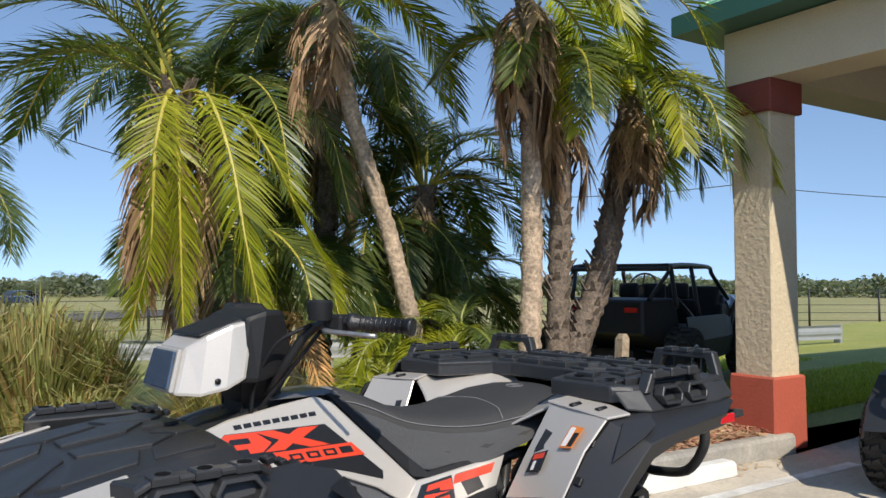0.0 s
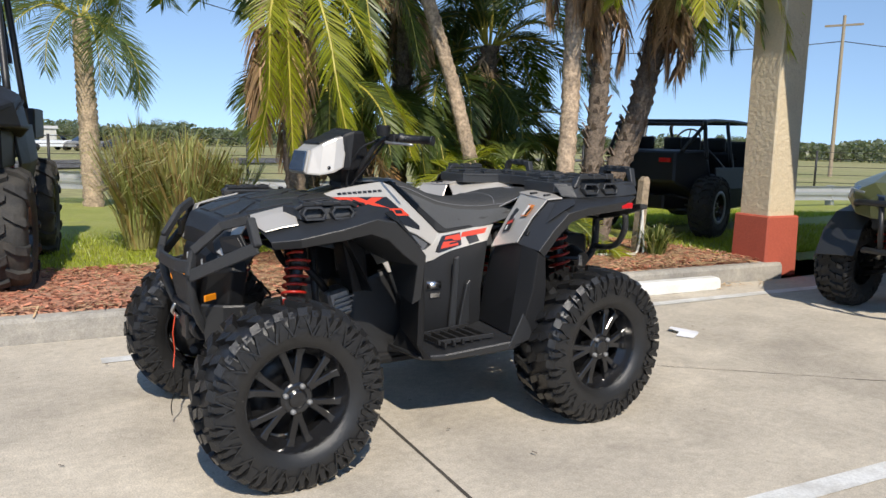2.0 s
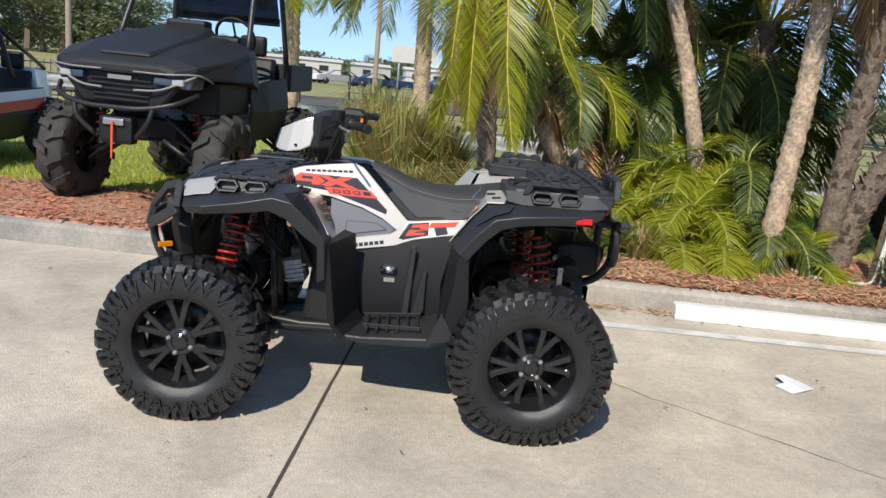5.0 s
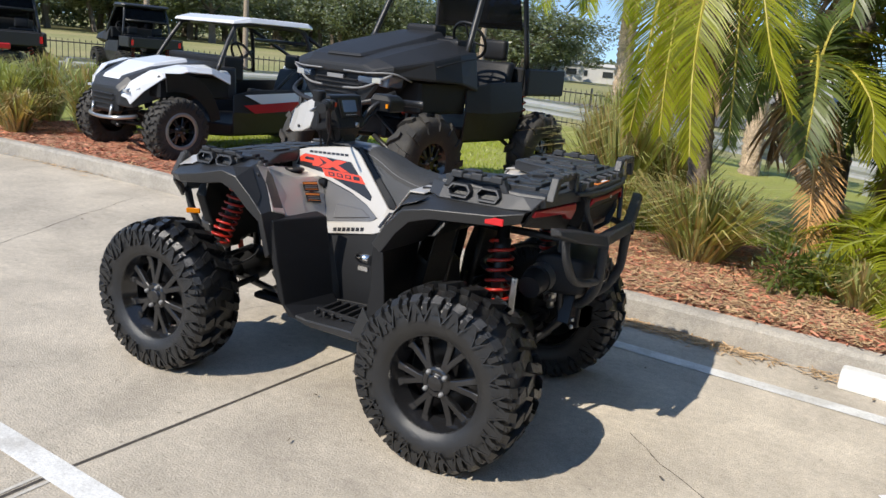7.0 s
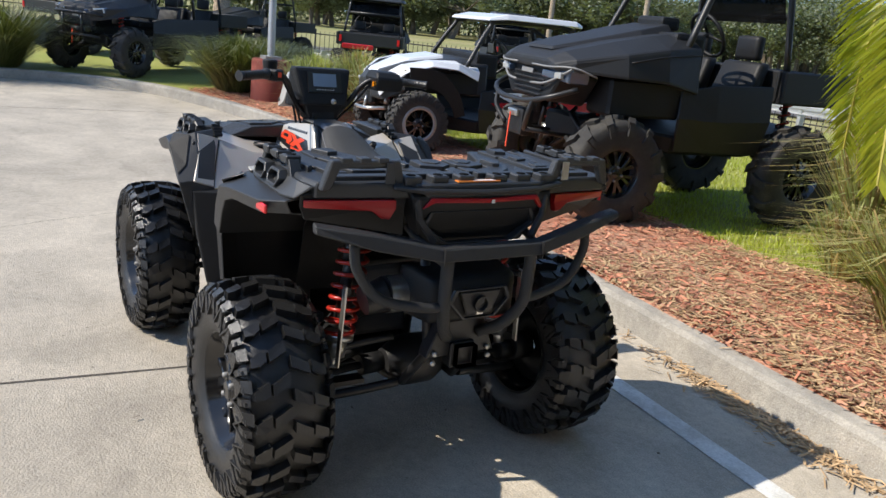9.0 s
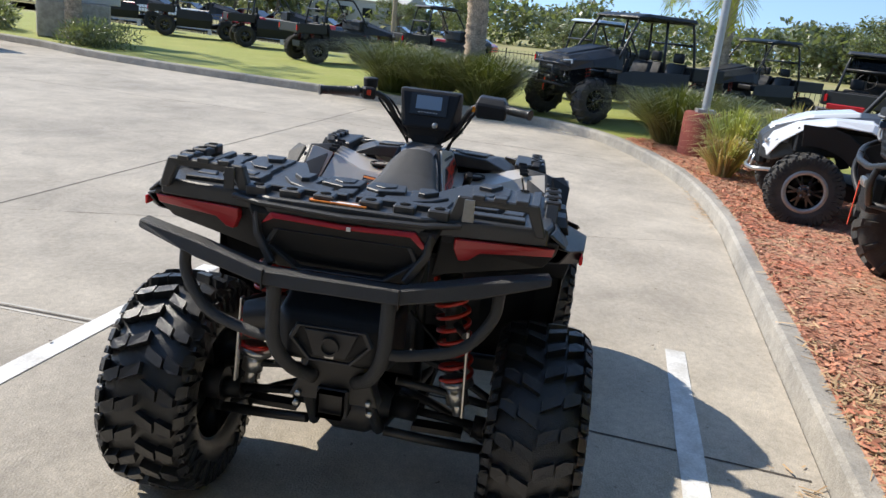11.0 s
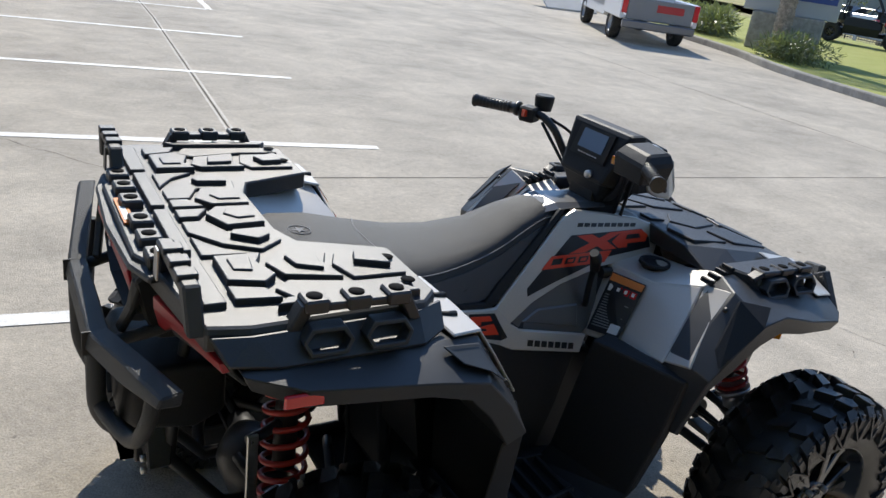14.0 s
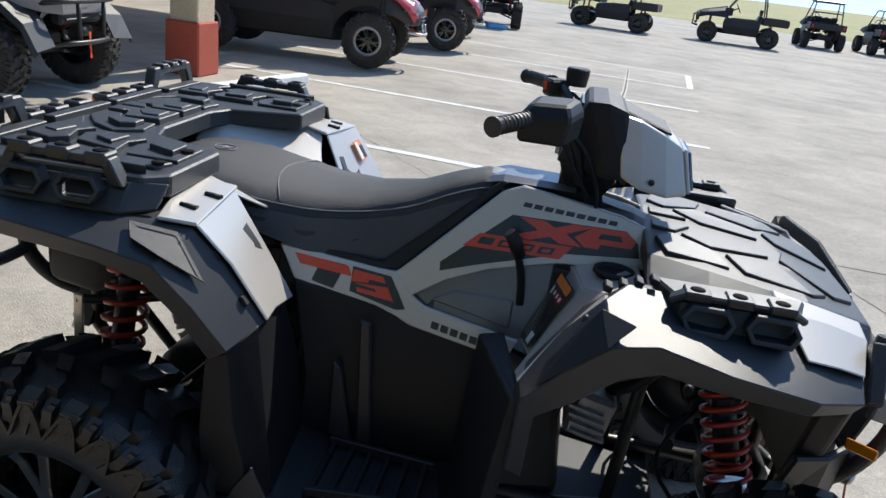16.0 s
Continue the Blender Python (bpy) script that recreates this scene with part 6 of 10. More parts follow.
for s in (1, -1):
    b = bmesh.new()
    a, c = Vector((-0.116, s * 0.275, 1.251)), Vector((-0.038, s * 0.412, 1.244))
    tube([a, a.lerp(c, 0.08), a.lerp(c, 0.1), a.lerp(c, 0.95), a.lerp(c, 0.955), c], [0.022, 0.022, 0.0165, 0.0165, 0.02, 0.02], b, 14)
    ribs_ = []
    for k in range(9):
        q = a.lerp(c, 0.2 + k * 0.08)
        ribs_.append(tube([q, q.lerp(c, 0.04)], 0.018, None, 12))
    gp = part("grip", b, M_RUBBER, bar, "ribbed black rubber grip")
    for rb in ribs_:
        part("grip_rib", rb, M_RUBBER, gp)
    part("switch_block", finish(box((-0.128, s * 0.238, 1.246), (0.055, 0.05, 0.045), (0, 0, -s * 28)), 0.006), M_PLASTICD, bar)
    lev = bmesh.new()
    tube(curve_pts([(-0.15, s * 0.225, 1.235), (-0.165, s * 0.26, 1.232), (-0.115, s * 0.38, 1.225)], 5), [0.007] * 5 + [0.006] * 6, lev, 6)
    if s < 0:
        part("brake_lever", lev, M_ALU, bar, "bare alloy brake lever")
    b = bmesh.new()
    if s < 0:
        revolve([(0, 0.0), (0, 0.026), (0.03, 0.030), (0.042, 0.030), (0.046, 0.026), (0.046, 0)], "z", 16, b, (-0.178, -0.243, 1.257))
        part("brake_reservoir", b, M_PLASTICD, bar, smooth_angle=30)
        part("switch_key", box((-0.105, -0.232, 1.25), (0.016, 0.02, 0.02)), M_RED, bar)
    else:
        loft([ring for ring in ([(-0.20, 0.20, 1.205), (-0.09, 0.20, 1.205), (-0.08, 0.315, 1.205), (-0.17, 0.315, 1.205)], [(-0.205, 0.195, 1.26), (-0.085, 0.195, 1.26), (-0.075, 0.32, 1.255), (-0.18, 0.32, 1.26)], [(-0.19, 0.205, 1.288), (-0.11, 0.205, 1.285), (-0.10, 0.305, 1.282), (-0.17, 0.305, 1.286)])], b)
        part("throttle_block", finish(b, 0.006), M_PLASTICD, bar)
        part("lock_key", box((-0.10, 0.19, 1.235), (0.012, 0.012, 0.02)), M_AMBER, bar)
for pts in ([(-0.17, -0.19, 1.245), (-0.24, -0.15, 1.20), (-0.27, -0.10, 1.10), (-0.27, -0.08, 1.0)], [(-0.16, 0.22, 1.235), (-0.22, 0.15, 1.17), (-0.26, 0.10, 1.08), (-0.27, 0.08, 1.0)], [(-0.15, 0.20, 1.23), (-0.20, 0.14, 1.13), (-0.24, 0.09, 1.06), (-0.25, 0.07, 1.0)], [(-0.15, -0.20, 1.23), (-0.20, -0.12, 1.12), (-0.24, -0.08, 1.05), (-0.25, -0.06, 1.0)]):
    part("control_cable", tube(curve_pts(pts, 5), 0.005, None, 6), M_PLASTICD, bar)
rings = [[(-0.458, -0.090, 1.092), (-0.458, 0.090, 1.092), (-0.430, 0.076, 1.196), (-0.430, -0.076, 1.196)], [(-0.41, -0.122, 1.088), (-0.41, 0.122, 1.088), (-0.385, 0.100, 1.222), (-0.385, -0.100, 1.222)],
         [(-0.35, -0.134, 1.100), (-0.35, 0.134, 1.100), (-0.33, 0.110, 1.246), (-0.33, -0.110, 1.246)], [(-0.305, -0.134, 1.122), (-0.305, 0.134, 1.122), (-0.275, 0.110, 1.258), (-0.275, -0.110, 1.258)]]
pod = part("headlight_pod", finish(loft(rings), 0.008, 2), M_SILVER, quad, "titanium headlight pod on the handlebar")
part("pod_brow", finish(loft([[(-0.40, -0.085, 1.219), (-0.40, 0.085, 1.219), (-0.40, 0.080, 1.226), (-0.40, -0.080, 1.226)], [(-0.27, -0.095, 1.258), (-0.27, 0.095, 1.258), (-0.27, 0.090, 1.270), (-0.27, -0.090, 1.270)]]), 0.003), M_PLASTICD, pod, "black strip along the top")
part("lamp_rim", finish(prism([(-0.456, -0.086, 1.096), (-0.456, 0.086, 1.096), (-0.431, 0.074, 1.191), (-0.431, -0.074, 1.191)], (-0.010, 0, 0.003)), 0.003), M_SILVER, pod)
part("pod_lamp", finish(prism([(-0.465, -0.079, 1.104), (-0.465, 0.079, 1.104), (-0.444, 0.068, 1.187), (-0.444, -0.068, 1.187)], (-0.006, 0, 0.002)), 0.002), M_HEADLENS, pod, "dark blue glass headlight")
for s in (1, -1):
    b = bmesh.new()
    revolve([(0.0, 0.0), (0.0, 0.007), (0.003, 0.007), (0.003, 0.0)], "y", 12, b, (-0.372, s * 0.131, 1.122))
    part("pod_screw", b, M_BLACKDECAL, pod)
b = loft([[(-0.325, -0.125, 1.112), (-0.325, 0.125, 1.112), (-0.300, 0.112, 1.262), (-0.300, -0.112, 1.262)], [(-0.275, -0.128, 1.110), (-0.275, 0.128, 1.110), (-0.255, 0.128, 1.278), (-0.255, -0.128, 1.278)], [(-0.160, -0.095, 1.128), (-0.160, 0.095, 1.128), (-0.208, 0.126, 1.277), (-0.208, -0.126, 1.277)]])
dash = part("dash_housing", finish(b, 0.012, 2), M_PLASTICD, quad, "black instrument housing")
chin = loft([[(-0.275, -0.045, 1.045), (-0.275, 0.045, 1.045), (-0.20, 0.045, 1.050), (-0.20, -0.045, 1.050)], [(-0.295, -0.080, 1.085), (-0.295, 0.080, 1.085), (-0.180, 0.070, 1.090), (-0.180, -0.070, 1.090)], [(-0.305, -0.105, 1.125), (-0.305, 0.105, 1.125), (-0.168, 0.088, 1.134), (-0.168, -0.088, 1.134)]])
part("dash_chin", finish(chin, 0.006, 2), M_PLASTICD, dash)
dn = Vector((1.0, 0, 0.322)).normalized()
def dash_pt(y, z, lift):
    return Vector((-0.160 - (z - 1.128) * 0.322, y, z)) + dn * lift
part("display_bezel", prism([dash_pt(-0.075, 1.180, 0.001), dash_pt(0.075, 1.180, 0.001), dash_pt(0.075, 1.262, 0.001), dash_pt(-0.075, 1.262, 0.001)], dn * 0.006), M_BLACKDECAL, dash)
part("display", prism([dash_pt(-0.052, 1.202, 0.0075), dash_pt(0.052, 1.202, 0.0075), dash_pt(0.052, 1.254, 0.0075), dash_pt(-0.052, 1.254, 0.0075)], dn * 0.001), M_SCREEN, dash, "dark blue-grey display screen")
for i in range(7):
    part("display_key", box(dash_pt(-0.036 + i * 0.012, 1.190, 0.008), (0.002, 0.006, 0.003)), M_WHITE, dash)
b = bmesh.new()
revolve([(-0.170, 0), (-0.170, 0.012), (-0.155, 0.011), (-0.155, 0)], "x", 14, b, (0, 0.035, 1.145))
part("ignition", b, M_STEEL, dash)
b = bmesh.new()
tube(curve_pts([(-0.135, 0.165, 0.80), (-0.128, 0.172, 0.87), (-0.108, 0.198, 0.950)], 4), 0.009, b, 8)
tube([(-0.118, 0.190, 0.925), (-0.104, 0.200, 0.962), (-0.088, 0.205, 0.982)], [0.014, 0.017, 0.013], b, 10)
part("gear_lever", b, M_PLASTICD, quad)

# ---- rear cargo deck
deck_poly = [(0.56, 0.475), (0.60, 0.515), (0.94, 0.535), (1.012, 0.52), (1.05, 0.25), (1.072, 0.20), (1.072, -0.20), (1.05, -0.25), (1.012, -0.52), (0.94, -0.535), (0.60, -0.515), (0.56, -0.475), (0.56, -0.26), (0.74, -0.19), (0.765, -0.12), (0.765, 0.12), (0.74, 0.19), (0.56, 0.26)]
DZ = 1.070
b = loft([[(x, y, DZ - 0.045) for x, y in deck_poly], [(x, y, DZ - 0.012) for x, y in deck_poly], [(x * 0.995 + 0.004, y * 0.99, DZ) for x, y in deck_poly]])
rack = part("rear_deck", finish(b, 0.004), M_DECK, quad, "black moulded rear cargo deck with raised ribs and tie holes")
rz = lambda x, y: DZ
for s in (1, -1):
    for k, poly in enumerate(([(0.585, 0.285), (0.70, 0.285), (0.72, 0.33), (0.70, 0.40), (0.585, 0.40)], [(0.715, 0.285), (0.83, 0.285), (0.85, 0.31), (0.83, 0.37), (0.72, 0.40), (0.735, 0.33)], [(0.845, 0.27), (0.94, 0.27), (0.94, 0.38), (0.875, 0.40), (0.845, 0.37), (0.865, 0.31)],
                 [(0.585, 0.415), (0.70, 0.415), (0.83, 0.385), (0.865, 0.415), (0.84, 0.46), (0.60, 0.46)], [(0.88, 0.415), (0.945, 0.395), (0.945, 0.45), (0.86, 0.46)],
                 [(0.785, 0.008), (0.87, 0.008), (0.90, 0.05), (0.87, 0.12), (0.785, 0.11)], [(0.785, 0.125), (0.875, 0.135), (0.905, 0.07), (0.955, 0.07), (0.955, 0.13), (0.90, 0.20), (0.83, 0.24), (0.775, 0.195)], [(0.885, 0.008), (0.955, 0.008), (0.955, 0.055), (0.915, 0.055)],
                 [(0.97, 0.01), (1.0, 0.01), (1.0, 0.24), (0.97, 0.24)], [(0.955, 0.15), (0.955, 0.25), (0.86, 0.255), (0.915, 0.215)], [(0.965, 0.27), (1.0, 0.27), (1.0, 0.46), (0.96, 0.46)], [(0.62, 0.468), (0.86, 0.468), (0.885, 0.492), (0.60, 0.492)])):
        raised([(x, y * s) for x, y in poly], "deck_plate", rack, rz, 0.008 + 0.004 * (k * 7 % 3), M_DECK)
    for poly in ([(0.61, 0.31), (0.665, 0.305), (0.68, 0.345), (0.61, 0.375)], [(0.745, 0.305), (0.81, 0.30), (0.80, 0.345), (0.75, 0.37)], [(0.875, 0.295), (0.92, 0.295), (0.92, 0.345), (0.885, 0.355)], [(0.80, 0.03), (0.85, 0.03), (0.865, 0.06), (0.84, 0.09), (0.80, 0.085)], [(0.80, 0.15), (0.87, 0.155), (0.88, 0.175), (0.83, 0.21), (0.80, 0.19)]):
        raised([(x, y * s) for x, y in poly], "deck_rib", rack, lambda x, y: DZ + 0.010, 0.010, M_DECK)
    # side tie loop: a bridge with three blocks on it, their holes drawn as black discs
    b = prism([(0.622, s * 0.507, DZ - 0.02), (0.650, s * 0.507, DZ + 0.033), (0.856, s * 0.507, DZ + 0.033), (0.884, s * 0.507, DZ - 0.02), (0.858, s * 0.507, DZ - 0.02), (0.838, s * 0.507, DZ + 0.017), (0.668, s * 0.507, DZ + 0.017), (0.648, s * 0.507, DZ - 0.02)], (0, s * 0.034, 0))
    lp_ = part("side_loop", finish(b, 0.003), M_DECK, rack)
    for x0 in (0.675, 0.753, 0.831):
        part("loop_block", finish(box((x0, s * 0.524, DZ + 0.029), (0.046, 0.046, 0.026)), 0.004), M_DECK, lp_)
        q = bmesh.new()
        revolve([(0, 0.0), (0, 0.0145), (0.0014, 0.0145), (0.0014, 0)], "z", 14, q, (x0, s * 0.524, DZ + 0.0422))
        part("tie_hole_disc", q, M_HOLE, lp_)
    for x0, y0 in ((0.605, 0.44), (0.60, 0.33)):
        q = bmesh.new()
        revolve([(0, 0.0), (0, 0.0145), (0.0014, 0.0145), (0.0014, 0)], "z", 14, q, (x0, s * y0, DZ + 0.0115))
        part("tie_hole_disc", q, M_HOLE, rack)
    for y0 in (0.06, 0.15, 0.24):
        q = bmesh.new()
        revolve([(0, 0.0), (0, 0.0145), (0.0014, 0.0145), (0.0014, 0)], "z", 14, q, (1.032, s * y0, DZ + 0.0202))
        blk = part("tie_block", finish(box((1.032, s * y0, DZ + 0.005), (0.045, 0.056, 0.03)), 0.004), M_DECK, rack)
        part("tie_hole_disc", q, M_HOLE, blk)
    # raised grab loops: one along the side, one across the tail
    b = bmesh.new()
    prism([(1.008, s * 0.515, DZ - 0.02), (1.008, s * 0.488, DZ - 0.02), (1.012, s * 0.462, DZ + 0.042), (1.012, s * 0.315, DZ + 0.042), (1.012, s * 0.283, DZ - 0.02), (1.012, s * 0.256, DZ - 0.02), (1.014, s * 0.283, DZ + 0.064), (1.012, s * 0.488, DZ + 0.064)], (0.03, 0, 0), b)
    part("tail_loop", finish(b, 0.004), M_DECK, rack)
    for k in range(3):
        part("loop_tooth", finish(box((1.027, s * (0.335 + k * 0.055), DZ + 0.064), (0.036, 0.032, 0.014)), 0.002), M_DECK, rack)
    # outer side apron under the deck, with scooped grips
    b = sheet([[(0.555, s * 0.49, DZ - 0.012), (0.62, s * 0.522, DZ - 0.010), (0.94, s * 0.542, DZ - 0.010), (1.008, s * 0.528, DZ - 0.012)], [(0.56, s * 0.53, 1.015), (0.62, s * 0.565, 1.008), (0.90, s * 0.58, 1.012), (0.985, s * 0.572, 1.022)]], 0.008)
    ap = part("deck_apron", finish(b, 0.003), M_DECK, rack)
    for x0 in (0.70, 0.815):
        part("grip_frame", hex_frame((x0, 0.572, 1.046), 0.094, 0.048, 0.008, 0.03, s, 0.3), M_DECK, ap)
    b = prism([(1.048, s * 0.300, DZ + 0.0), (1.048, s * 0.330, DZ + 0.0), (1.046, s * 0.328, DZ + 0.058), (1.046, s * 0.302, DZ + 0.058)], (0.004, 0, 0))
    part("tail_bracket", finish(b, 0.001), M_STEEL if s > 0 else M_DECK, rack)

# ---- seat surround
def surround(s):
    P = lambda x, y, z: (x, y * s, z)
    b = sheet([[P(0.46, 0.17, 0.93), P(0.56, 0.175, 0.97), P(0.80, 0.10, 0.995)], [P(0.50, 0.27, 0.985), P(0.60, 0.27, 1.015), P(0.80, 0.16, 1.035)], [P(0.52, 0.335, 1.02), P(0.62, 0.335, 1.03), P(0.80, 0.24, 1.045)]], 0.008)
    part("seat_surround", finish(b, 0.004), M_SILVER, quad, "titanium seat surround", smooth_angle=30)


both(surround)

# ---- tail: panels, lamps, bumper, silencer, hitch
b = loft([[(1.055, -0.26, 1.055), (1.055, 0.26, 1.055), (1.0, 0.26, 1.06), (1.0, -0.26, 1.06)], [(1.075, -0.25, 1.03), (1.075, 0.25, 1.03), (1.0, 0.25, 1.03), (1.0, -0.25, 1.03)], [(1.05, -0.21, 0.93), (1.05, 0.21, 0.93), (0.98, 0.21, 0.93), (0.98, -0.21, 0.93)], [(1.02, -0.19, 0.87), (1.02, 0.19, 0.87), (0.97, 0.19, 0.87), (0.97, -0.19, 0.87)]])
tail = part("tail_panel", finish(b, 0.006), M_PLASTICD, quad)
b = bmesh.new()
prism([(1.047, -0.15, 0.975), (1.047, -0.06, 0.975), (1.04, -0.07, 0.94), (1.04, -0.14, 0.94)], (0.012, 0, 0), b)
prism([(1.047, 0.15, 0.975), (1.047, 0.06, 0.975), (1.04, 0.07, 0.94), (1.04, 0.14, 0.94)], (0.012, 0, 0), b)
part("tail_latch", finish(b, 0.003), M_PLASTIC, tail)
part("tail_lamp", finish(prism([(1.068, -0.19, 1.032), (1.070, 0.0, 1.026), (1.068, 0.19, 1.032), (1.062, 0.225, 0.990), (1.064, 0.21, 0.988), (1.072, 0.178, 1.018), (1.073, 0.0, 1.013), (1.072, -0.178, 1.018), (1.064, -0.215, 0.998)], (0.012, 0, 0.0)), 0.002), M_LENS, tail, "thin dark red central tail lamp")
fr_ = [[(1.040 + d, y * k, 0.935 + (z - 0.935) * k) for y, z in ((-0.19, 0.99), (0.19, 0.99), (0.215, 0.945), (0.13, 0.885), (-0.13, 0.885), (-0.215, 0.945))] for d, k in ((0.0, 1.0), (0.028, 0.96), (0.028, 0.90), (0.005, 0.86))]
part("tail_frame", finish(loft(fr_, None, caps=False), 0.002), M_PLASTIC, tail)
for s in (1, -1):
    part("tail_strut", flat_bar([(1.065, s * 0.232, 1.03), (1.075, s * 0.222, 0.97), (1.09, s * 0.175, 0.90)], 0.022, 0.018), M_PLASTIC, tail)
part("tail_edge", flat_bar([(1.045, -0.30, 1.058), (1.068, -0.22, 1.052), (1.078, 0.0, 1.046), (1.068, 0.22, 1.052), (1.045, 0.30, 1.058)], 0.014, 0.03), M_PLASTIC, tail)
lb_ = part("deck_label", box((1.052, -0.02, DZ + 0.004), (0.022, 0.15, 0.004)), M_ORANGE, rack)
part("text_bar", box((1.054, 0.0, DZ + 0.0065), (0.012, 0.08, 0.001)), M_WHITE, lb_)
part("lamp_badge", box((1.087, 0.02, 1.018), (0.002, 0.011, 0.011)), M_WHITE, tail)
for s in (1, -1):
    P = lambda x, y, z: (x, y * s, z)
    b = sheet([[P(1.035, 0.245, 1.050), P(0.995, 0.555, 1.032)], [P(1.036, 0.25, 1.005), P(0.972, 0.548, 0.992)], [P(1.0, 0.23, 0.90), P(0.938, 0.52, 0.945)]], 0.01)
    tp_ = part("tail_wing", finish(b, 0.004), M_PLASTICD, quad)
    part("tail_lamp", finish(prism([P(1.030, 0.285, 1.022), P(0.974, 0.540, 1.016), P(0.966, 0.536, 0.992), P(1.012, 0.352, 0.988), P(1.016, 0.322, 0.966), P(1.022, 0.298, 0.964), P(1.030, 0.284, 0.996)], (0.020, 0.004 * s, 0)), 0.002), M_LENS, tp_, "dark red tail lamp")
    # rear bumper wings and tubes
b = bmesh.new()
bp = [(1.080, -0.545, 0.966), (1.112, -0.37, 0.938), (1.146, -0.175, 0.898), (1.146, 0.175, 0.898), (1.112, 0.37, 0.938), (1.080, 0.545, 0.966)]
rings = []
for i, (x, y, z) in enumerate(bp):
    hgt = (0.020, 0.042, 0.038, 0.038, 0.042, 0.020)[i]
    rings.append([(x - 0.035, y * 0.985, z + 0.004), (x + 0.004, y, z), (x + 0.012, y, z - hgt), (x - 0.03, y * 0.985, z - hgt - 0.006)])
loft(rings, b)
rb_ = part("rear_bumper", finish(b, 0.004), M_TEXPLASTIC, quad, "textured black steel rear bumper")
for s in (1, -1):
    for pts, r_ in (([(1.135, s * 0.150, 0.87), (1.135, s * 0.150, 0.80), (1.13, s * 0.145, 0.70), (1.09, s * 0.11, 0.62), (1.03, s * 0.06, 0.57)], 0.0195), ([(1.07, s * 0.42, 0.905), (1.08, s * 0.41, 0.83), (1.095, s * 0.34, 0.745), (1.12, s * 0.21, 0.715), (1.13, s * 0.145, 0.715)], 0.0155),
                    ([(1.11, s * 0.19, 0.88), (1.03, s * 0.20, 0.90), (0.97, s * 0.20, 0.92)], 0.013)):
        part("bumper_tube", tube(curve_pts(pts, 6), r_, None, 12), M_TEXPLASTIC, rb_)
for s in (1, -1):
    part("bumper_seam", box((1.1365, s * 0.1765, 0.874), (0.05, 0.003, 0.052)), M_BLACKMETAL, rb_)
b = loft([[(0.86, -0.16, 0.68), (0.86, 0.16, 0.68), (0.86, 0.16, 0.80), (0.86, -0.16, 0.80)], [(0.93, -0.17, 0.655), (0.93, 0.17, 0.655), (0.93, 0.17, 0.82), (0.93, -0.17, 0.82)], [(1.06, -0.155, 0.665), (1.06, 0.155, 0.665), (1.06, 0.155, 0.81), (1.06, -0.155, 0.81)], [(1.085, -0.12, 0.69), (1.085, 0.12, 0.69), (1.085, 0.12, 0.785), (1.085, -0.12, 0.785)]])
sil = part("silencer", finish(b, 0.03, 3, smooth=True), M_PLASTICD, quad, smooth_angle=40)
sil.location = (0.008, 0, -0.032)
b = bmesh.new()
prism([(1.088, -0.075, 0.775), (1.088, 0.075, 0.775), (1.09, 0.045, 0.70), (1.09, -0.045, 0.70)], (0.012, 0, 0), b)
part("silencer_cover", finish(b, 0.004), M_BLACKMETAL, sil)
b = bmesh.new()
fr_ = [[(1.092 + d, y * k, 0.738 + (z - 0.738) * k) for y, z in ((-0.095, 0.785), (0.095, 0.785), (0.115, 0.745), (0.06, 0.685), (-0.06, 0.685), (-0.115, 0.745))] for d, k in ((0.0, 1.0), (0.010, 0.97), (0.010, 0.88), (0.0, 0.86))]
loft(fr_, b, caps=False)
part("cover_frame", finish(b, 0.001), M_PLASTIC, sil)
b = bmesh.new()
revolve([(1.098, 0.0), (1.098, 0.026), (1.115, 0.026), (1.115, 0.020), (1.104, 0.019), (1.104, 0.0)], "x", 18, b, (0, 0, 0.735))
part("exhaust_tip", b, M_BLACKMETAL, sil, smooth_angle=30)
part("exhaust_badge", box((1.103, 0, 0.706), (0.003, 0.024, 0.010)), M_STEEL, sil)
b = bmesh.new()
tube([(0.90, -0.23, 0.715), (0.90, -0.15, 0.715)], 0.058, b, 18)
tube([(0.90, -0.30, 0.70), (0.90, -0.23, 0.715)], [0.045, 0.055], b, 18)
can = part("exhaust_can", b, M_BLACKMETAL, sil, smooth_angle=40)
b = bmesh.new()
tube([(0.90, -0.225, 0.714), (0.90, -0.165, 0.715)], 0.0595, b, 18, caps=False)
part("can_label", b, M_STEEL, can, "bare metal heat label", smooth_angle=40)
b = bmesh.new()
box((1.02, 0, 0.505), (0.05, 0.09, 0.085), bm=b)
loft([[(1.03, -0.13, 0.50), (1.03, 0.13, 0.50), (0.98, 0.13, 0.50), (0.98, -0.13, 0.50)], [(1.03, -0.08, 0.62), (1.03, 0.08, 0.62), (0.96, 0.08, 0.62), (0.96, -0.08, 0.62)]], b)
hit = part("tow_hitch", finish(b, 0.004), M_BLACKMETAL, quad)
b = bmesh.new()
loft([[(1.046, y, z) for y, z in ((-0.036, 0.472), (0.036, 0.472), (0.036, 0.544), (-0.036, 0.544))], [(1.075, y, z) for y, z in ((-0.036, 0.472), (0.036, 0.472), (0.036, 0.544), (-0.036, 0.544))]], b, caps=False)
bmesh.ops.solidify(b, geom=b.faces[:], thickness=0.007)
part("receiver_tube", b, M_BLACKMETAL, hit)
